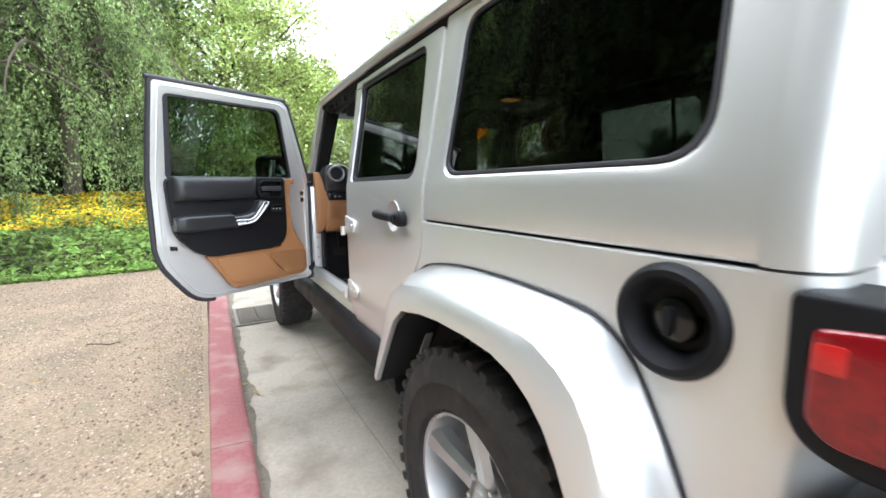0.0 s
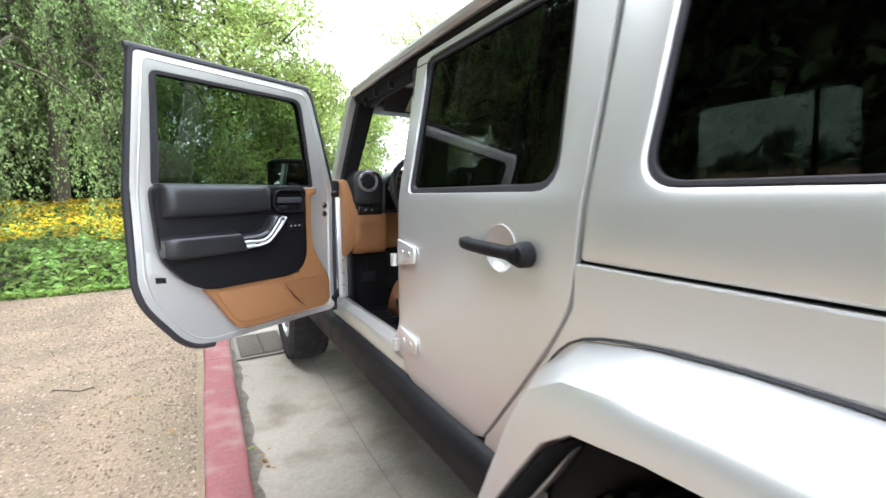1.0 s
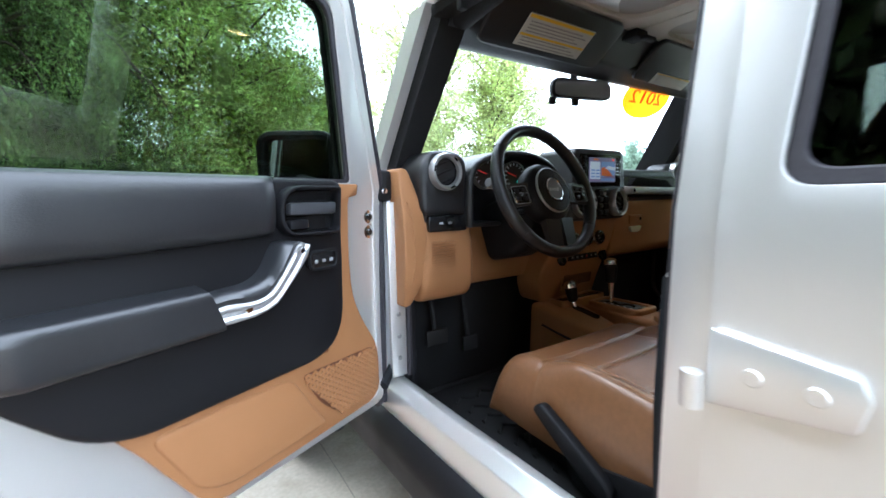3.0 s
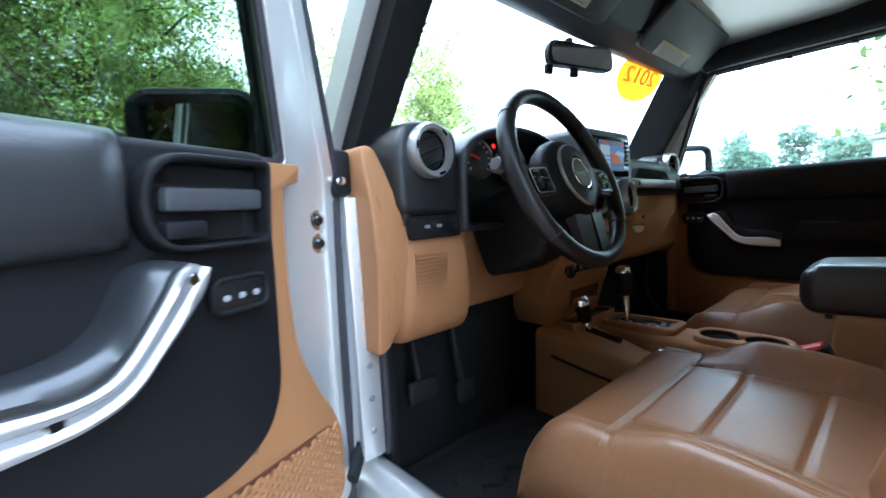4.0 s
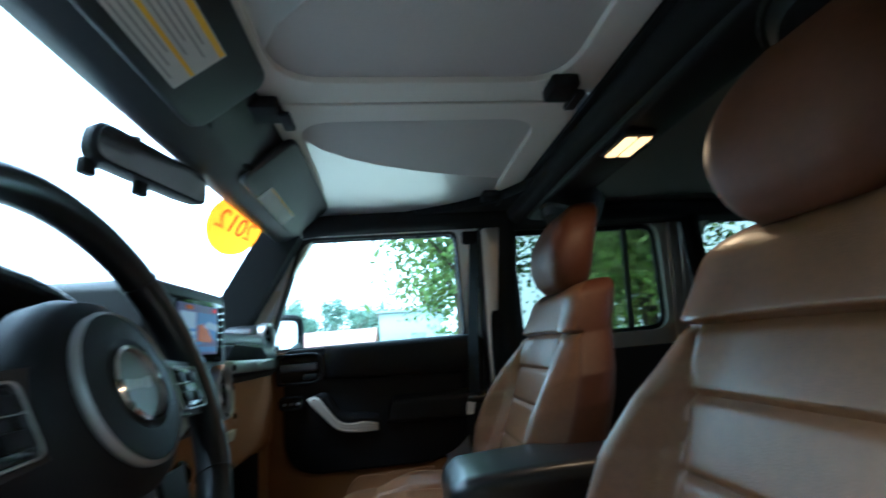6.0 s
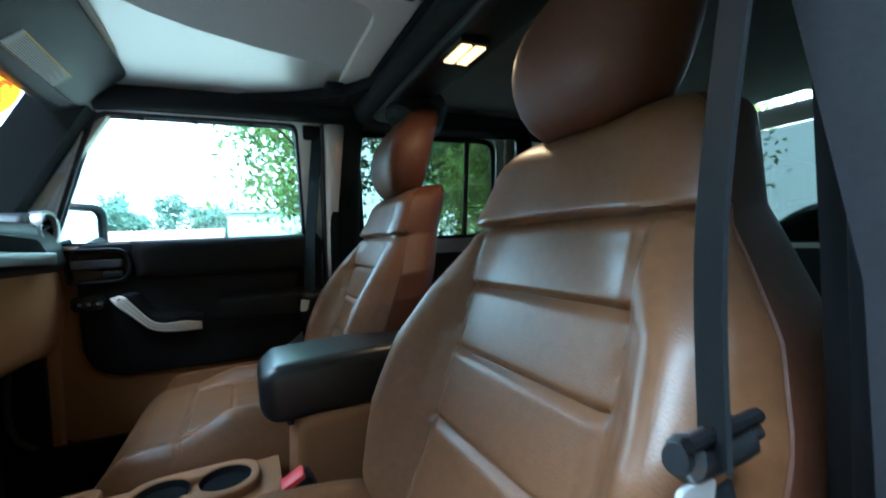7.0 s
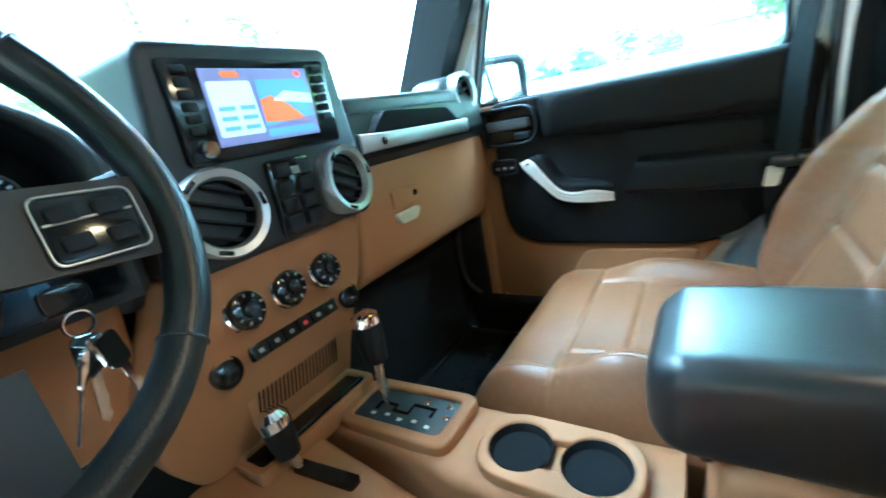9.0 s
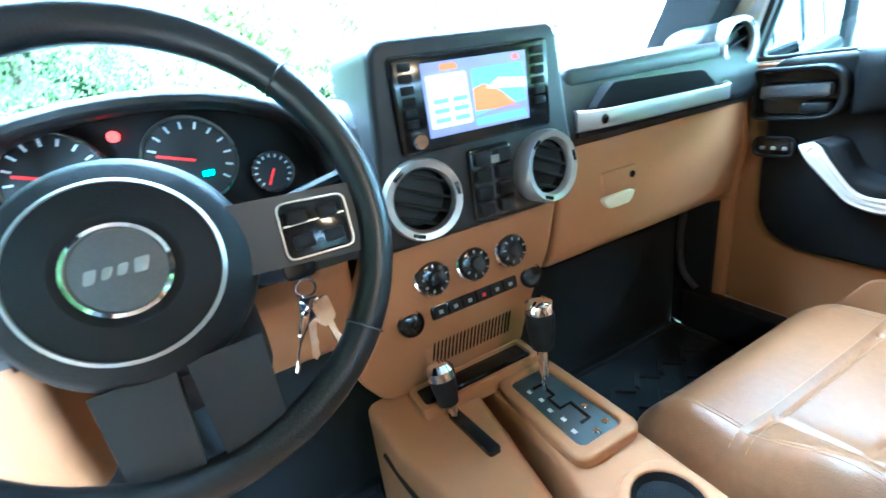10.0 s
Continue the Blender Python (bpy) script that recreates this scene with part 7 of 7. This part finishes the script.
    levels = [(z, 1.0) for z in zs] + [(1.295 + 0.05 * math.sin(q), max(0.06, math.cos(q))) for q in [math.pi / 2 * k / 8 for k in range(1, 9)]]
    loops, n = [], 208
    for z, top in levels:
        yc = 1.118 - 0.42 * (z - 0.95)
        hw = float(np.interp(z, (0.765, 0.83, 0.90, 0.98, 1.05, 1.11, 1.16, 1.20, 1.27, 1.32), (0.235, 0.256, 0.274, 0.283, 0.280, 0.262, 0.230, 0.203, 0.184, 0.168)))
        hw *= 0.35 + 0.65 * top
        bol = float(np.interp(z, (0.765, 0.85, 0.95, 1.04, 1.12, 1.18, 1.26), (0.025, 0.065, 0.082, 0.076, 0.048, 0.018, 0.006)))
        thick = (0.135 - 0.06 * (z - 0.765)) * (0.35 + 0.65 * top)
        lp = []
        for i in range(n):
            q = 2 * math.pi * i / n
            cq, sq = math.cos(q), math.sin(q)
            x = hw * math.copysign(abs(cq) ** (0.55 if sq >= 0 else 0.8), cq)
            a = abs(x)
            if sq >= 0:
                y = 0.034 * sq ** 0.5 * top + bol * math.exp(-((a - hw + 0.052) / 0.045) ** 2) * min(1, sq * 2.4)
                y -= 0.009 * groove(a - 0.148, 0.007) * (1 if z < 1.20 else 0)
                if a < 0.15:
                    for zz in (0.930, 1.026, 1.116):
                        y -= 0.008 * groove(z - zz, 0.005)
                y -= 0.013 * groove(z - 1.203 - 0.004 * math.cos(x * 9), 0.006)
                y += 0.012 * top * max(0, min(1, (z - 1.203) / 0.012))
            else:
                y = -thick * (-sq) ** 0.5
            lp.append((cx + x, yc + y - 0.055 * (1 - top), z - 0.10 * y))
        loops.append(lp)
    bm = loft(loops)
    bm.faces.ensure_lookup_table()
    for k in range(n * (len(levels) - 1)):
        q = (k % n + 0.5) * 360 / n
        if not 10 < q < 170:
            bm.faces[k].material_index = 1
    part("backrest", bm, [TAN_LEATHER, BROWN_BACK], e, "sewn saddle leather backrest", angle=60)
    for q in (9, 27):
        i = round(q / 360 * n)
        for j in (i, n // 2 - i):
            if q == 9:
                part("piping", tube([loops[k][j] for k in range(4, 132, 4)], 0.0022, 6), BROWN_BACK, e)
    # headrest
    lo = []
    for k in range(13):
        t = k / 12
        z = 1.318 + 0.25 * t
        yc = 0.972 - 0.075 * t + 0.03 * math.sin(math.pi * t)
        q = math.sin(math.pi * (0.05 + 0.90 * t)) ** 0.3
        lo.append([(cx + a, yc + b, z) for a, b in rounded([(-0.14 * q, -0.062 * q), (0.14 * q, -0.062 * q), (0.122 * q, 0.062 * q), (-0.122 * q, 0.062 * q)], 0.055 * q, 6)])
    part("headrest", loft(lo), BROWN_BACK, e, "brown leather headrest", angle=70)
    # side lever and outer shield
    o = s * 1
    part("seat_lever", prism(rounded([(1.50, 0.712), (1.475, 0.735), (1.33, 0.655), (1.29, 0.625), (1.31, 0.595), (1.36, 0.615)], 0.018), cx + o * 0.258, cx + o * 0.285, "x", r=0.008, seg=3), BLACK_PLASTIC, e, "black plastic seat lever")
    part("side_shield", prism(rounded([(1.18, 0.56), (1.40, 0.58), (1.42, 0.63), (1.20, 0.68), (1.14, 0.72)], 0.02), cx + o * 0.235, cx + o * 0.262, "x", r=0.008), BLACK_PLASTIC, e)
    for dx in (-0.17, 0.17):
        part("seat_rail", box(cx + dx - 0.015, cx + dx + 0.015, 1.12, 1.62, 0.536, 0.56, 0.004), IRON, e)


seat(-1)
seat(1)

# ---- seat belts ----
def strap(points, width, name, parent, across=(0, 1, 0)):
    w = Vector(across).normalized() * width / 2
    pts = [Vector(p) for p in points]
    nrm = (pts[-1] - pts[0]).normalized().cross(w).normalized() * 0.0011
    return part(name, loft([[tuple(p - w - nrm), tuple(p + w - nrm), tuple(p + w + nrm), tuple(p - w + nrm)] for p in pts]), WEBBING, parent)


for s, x0, x1, y0, z_t in ((-1, 0.668, 0.672, 1.172, 1.072), (1, 0.665, 0.66, 1.20, 1.02)):
    b = strap(curve_pts([(s * 0.69, y0 - 0.046, 1.56), (s * 0.682, y0 - 0.026, 1.40), (s * x0, y0, 1.20), (s * x1, y0 + 0.012, z_t)], 6), 0.046, "seat_belt", car, (-s * 0.75, -0.66, 0.0))
    b["label"] = "grey-black seat belt webbing"
    strap(curve_pts([(s * x1, y0 + 0.02, z_t - 0.02), (s * 0.70, y0 + 0.01, 0.85), (s * 0.70, y0, 0.62)], 5), 0.050, "lap_webbing", b, (-s * 0.1, -1, 0.0))
    part("tongue_loop", tube(curve_pts([(s * (x1 - 0.002), y0 - 0.026, z_t + 0.004), (s * (x1 - 0.005), y0 - 0.01, z_t - 0.002), (s * (x1 - 0.006), y0 + 0.018, z_t - 0.003), (s * (x1 - 0.004), y0 + 0.036, z_t + 0.001)], 5), [0.007] * 3 + [0.011] * 10 + [0.007] * 3, 12, flat=1.1), DOOR_GRIP, b, "satin grey belt loop")
    part("loop_bar", tube([(s * (x1 + 0.002), y0 - 0.024, z_t + 0.012), (s * (x1 + 0.002), y0 + 0.034, z_t + 0.010)], 0.004, 8), BLACK_PLASTIC, b)
    part("latch_tongue", prism(rounded([(y0 + 0.012, z_t - 0.012), (y0 + 0.040, z_t - 0.012), (y0 + 0.046, z_t - 0.052), (y0 + 0.022, z_t - 0.052)], 0.005), s * (x1 - 0.0015), s * (x1 + 0.0015), "x"), surf("brushed_steel_tongue", (0.72, 0.72, 0.72), 0.4, metal=0.5, vary=0.05, bump=0.02), b, "bright steel latch tongue")
    part("belt_guide", box(s * 0.70, s * 0.685, 1.13, 1.20, 1.55, 1.60, 0.008), BLACK_PLASTIC, car)

# ---- roof interior ----
def liner(name, x0, x1, y0, y1, label):
    """Removable roof panel from below: pale raised rim round a recessed grey field."""
    o = rounded([(x0, y0), (x1, y0), (x1, y1), (x0, y1)], 0.06, 6)
    i = rounded([(x0 + 0.065, y0 + 0.075), (x1 - 0.065, y0 + 0.075), (x1 - 0.065, y1 - 0.06), (x0 + 0.065, y1 - 0.06)], 0.09, 6)
    p = part(name, prism(o, 1.712, 1.690, "z", holes=[i], r=0.007, seg=3), LINER_RIM, car, label)
    part("liner_field", prism(o, 1.7135, 1.7035, "z"), LINER, p)
    return p


pl = liner("roof_liner", -0.655, -0.018, 1.03, 1.715, "grey roof panel liner with a pale rim")
pr = liner("roof_liner", -0.010, 0.655, 1.03, 1.715, "grey roof panel liner with a pale rim")
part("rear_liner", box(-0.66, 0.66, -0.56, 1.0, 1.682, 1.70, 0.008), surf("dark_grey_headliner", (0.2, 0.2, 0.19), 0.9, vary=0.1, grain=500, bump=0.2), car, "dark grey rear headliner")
for x, y in ((-0.085, 1.115), (0.53, 1.12), (-0.53, 1.12), (-0.02, 1.69)):
    k = part("panel_latch", box(x - 0.032, x + 0.032, y - 0.028, y + 0.028, 1.662, 1.689, 0.007), BLACK_PLASTIC, car, "black roof panel latch")
    part("latch_tab", box(x - 0.012, x + 0.05, y - 0.046, y - 0.022, 1.655, 1.668, 0.005), BLACK_PLASTIC, k)
part("roof_joint_seal", box(-0.72, 0.72, 0.975, 1.025, 1.688, 1.70, 0.003), PADDING, car)
# padded roll bars
for s in (-1, 1):
    part("side_bar", tube(curve_pts([(s * 0.655, 1.76, 1.63), (s * 0.665, 1.55, 1.645), (s * 0.668, 1.20, 1.645), (s * 0.665, 1.0, 1.64), (s * 0.66, 0.4, 1.64), (s * 0.63, -0.3, 1.62)], 5), 0.037, 12), PADDING, car, "black padded roll bar")
    part("hoop_post", tube(curve_pts([(s * 0.668, 1.03, 1.64), (s * 0.695, 1.045, 1.45), (s * 0.71, 1.06, 1.1), (s * 0.71, 1.06, 0.6)], 5), 0.040, 12), PADDING, car, "black padded roll bar")
    part("rear_post", tube(curve_pts([(s * 0.66, 0.30, 1.63), (s * 0.70, 0.27, 1.4), (s * 0.72, 0.26, 0.9), (s * 0.72, 0.26, 0.55)], 5), 0.032, 12), PADDING, car)
    part("bar_gusset", prism(rounded([(s * 0.36, 0.99), (s * 0.68, 0.99), (s * 0.69, 1.50), (s * 0.645, 1.42), (s * 0.60, 1.22), (s * 0.53, 1.09)], [0.02, 0, 0, 0.06, 0.1, 0.06]), 1.655, 1.689, "z", r=0.012, seg=3), PADDING, car)
    part("gutter_trim", box(s * 0.735, s * 0.66, 1.0, 1.78, 1.612, 1.648, 0.012), PADDING, car)
    part("rear_gutter_trim", box(s * 0.745, s * 0.66, -0.5, 0.99, 1.60, 1.66, 0.012), PADDING, car)
    for y in (1.36, 1.52, 1.66):
        part("trim_clip", box(s * 0.735, s * 0.715, y - 0.008, y + 0.008, 1.59, 1.618, 0.003), BLACK_PLASTIC, car)
part("cross_bar", tube(curve_pts([(-0.66, 1.0, 1.645), (-0.3, 0.985, 1.655), (0.3, 0.985, 1.655), (0.66, 1.0, 1.645)], 6), 0.040, 12), PADDING, car, "black padded roll bar")
sb = part("sound_bar", prism(rounded([(-0.62, 0.86), (0.62, 0.86), (0.60, 0.99), (-0.60, 0.99)], 0.05), 1.60, 1.665, "z", r=0.02, seg=3), BLACK_PLASTIC, car, "black overhead speaker bar")
for x in (-0.42, 0.42):
    part("speaker_pod", lathe([(0.0, 0.085), (0.06, 0.083), (0.085, 0.06), (0.092, 0.02), (0.085, -0.04), (0, -0.05)], facing((x, 0.88, 1.60), (0, 0.55, -0.8)), 32), BLACK_PLASTIC, sb)
    part("speaker_ring", lathe([(0.078, 0.066), (0.082, 0.07), (0.088, 0.06), (0.08, 0.058)], facing((x, 0.88, 1.60), (0, 0.55, -0.8)), 32), DASH_BLACK, sb)
dm = part("dome_lamp", box(-0.055, 0.055, 0.905, 0.978, 1.588, 1.602, 0.006), BLACK_PLASTIC, car, "lit overhead dome lamp")
for y0, y1 in ((0.912, 0.938), (0.945, 0.971)):
    part("lamp_lens", box(-0.045, 0.045, y0, y1, 1.583, 1.590, 0.004), glow_mat("warm_lamp", (1.0, 0.5, 0.16), 0.8), dm)
lamp = new("dome_light", bpy.data.lights.new("dome_light", "AREA"))
lamp.data.shape, lamp.data.size, lamp.data.size_y, lamp.data.energy, lamp.data.color = "RECTANGLE", 0.09, 0.06, 0.22, (1.0, 0.55, 0.25)
lamp.matrix_basis = look((0, 0.942, 1.578), (0, 0.96, 0))

# header: padded rail, sun visors with labels, mirror, sticker
hd = loft([[(x, y + 0.012 * (1 - (x / 0.7) ** 2), z) for y, z in rounded([(1.755, 1.605), (1.82, 1.578), (1.85, 1.584), (1.85, 1.655), (1.70, 1.70), (1.68, 1.69)], 0.012)] for x in [-0.69 + 1.38 * k / 16 for k in range(17)]])
part("header_trim", hd, DASH_BLACK, car, "dark padded windshield header")
for s in (-1, 1):
    vm = Matrix.Translation((s * 0.352, 1.787, 1.590)) @ Matrix((Vector((1, 0, 0)), Vector((0, -0.786, 0.618)), Vector((0, -0.618, -0.786)))).transposed().to_4x4()
    def laid(bm):
        bm.transform(vm)
        return bm
    v = part("sun_visor", laid(prism(rounded([(-0.245, 0.0), (0.25, 0.0), (0.25, 0.155), (-0.245, 0.155)], 0.035), -0.010, 0.010, "z", r=0.007, seg=3)), DASH_BLACK, car, "black sun visor with a printed warning label")
    lx0, lx1, ly0, ly1 = (-0.125, 0.14, 0.022, 0.112) if s < 0 else (-0.135, 0.095, 0.004, 0.048)
    part("visor_label", laid(box(lx0, lx1, ly0, ly1, 0.0095, 0.0122)), WHITE_LABEL, v, "white printed label")
    for f0, f1 in ((0.33, 0.40), (0.88, 0.98)) if s < 0 else ((0.9, 0.97),):
        yy0, yy1 = ly0 + (ly1 - ly0) * f0, ly0 + (ly1 - ly0) * f1
        part("label_stripe", laid(box(lx0 + 0.003, lx1 - 0.003, yy0, yy1, 0.0118, 0.0132)), YELLOW_INK, v)
    for k in range(9):
        if s < 0 and k in (3, 8):
            continue
        f = ly0 + (ly1 - ly0) * (0.06 + 0.1 * k)
        part("print_line", laid(box(lx0 + 0.015, lx1 - 0.02 - 0.02 * (k % 3), f, f + (ly1 - ly0) * 0.03, 0.0118, 0.013)), GREY_INK, v)
    part("visor_pin", tube([(s * 0.11, 1.76, 1.615), (s * 0.06, 1.775, 1.615)], 0.009, 8), BLACK_PLASTIC, v)
rv = part("rear_view_mirror", loft([[(a * k, 1.872 + dy, 1.535 + b * k) for a, b in rounded([(-0.128, -0.032), (0.128, -0.032), (0.122, 0.034), (-0.122, 0.034)], 0.028)] for dy, k in ((-0.012, 0.95), (-0.008, 1.0), (0.012, 0.98), (0.03, 0.8))]), BLACK_PLASTIC, car, "black rear-view mirror on the windshield")
rv.matrix_basis = Matrix.Translation((-0.045, 1.872, 0.012)) @ Matrix.Rotation(radians(-14), 4, "Z") @ Matrix.Translation((0, -1.872, 0))
part("mirror_glass", prism(rounded([(-0.120, 1.507), (0.120, 1.507), (0.115, 1.566), (-0.115, 1.566)], 0.026), 1.8597, 1.858, "y"), surf("grey_mirror_back", (0.5, 0.52, 0.54), 0.12, metal=0.9, vary=0.03, bump=0), rv)
part("mirror_stem", tube([(0, 1.90, 1.525), (0, 1.915, 1.60)], 0.012, 10), BLACK_PLASTIC, rv)
for x in (-0.115, -0.02):
    part("mirror_tab", box(x - 0.012, x + 0.012, 1.87, 1.885, 1.48, 1.505, 0.004), BLACK_PLASTIC, rv)
# yellow round sticker inside the glass, year seen mirrored
GN = Vector((0, -0.465, -0.27)).normalized()
STICK = Vector((0.395, 1.888, 1.570))
sm = Matrix.Translation(STICK) @ Matrix((Vector((0.993, -0.117, 0)), Vector((-0.06, -0.499, 0.865)), Vector((-0.10, -0.859, -0.502)))).transposed().to_4x4()
b = lathe([(0, 0.002), (0.084, 0.002), (0.084, 0), (0, 0)], sm @ Matrix.Diagonal((1.6, 1, 1, 1)), 48)
stk = part("windshield_sticker", b, leaf_mat("yellow_sticker", (0.95, 0.58, 0.01), 0.02, 0.75), car, "round yellow year sticker inside the windshield")
tx = bpy.data.curves.new("year_text", "FONT")
tx.body, tx.size, tx.align_x, tx.align_y, tx.extrude = "2012", 0.066, "CENTER", "CENTER", 0.0006
to = new("year_text", tx)
dg = bpy.context.evaluated_depsgraph_get()
tmesh = bpy.data.meshes.new_from_object(to.evaluated_get(dg))
bpy.data.objects.remove(to)
bm = bmesh.new()
bm.from_mesh(tmesh)
bm.transform(sm @ Matrix.Translation((0, 0, 0.003)) @ Matrix.Diagonal((-1.5, 1.15, 1, 1)))
part("year_text", bm, leaf_mat("orange_print", (0.75, 0.16, 0.01), 0.02, 0.6), stk, smooth=False)
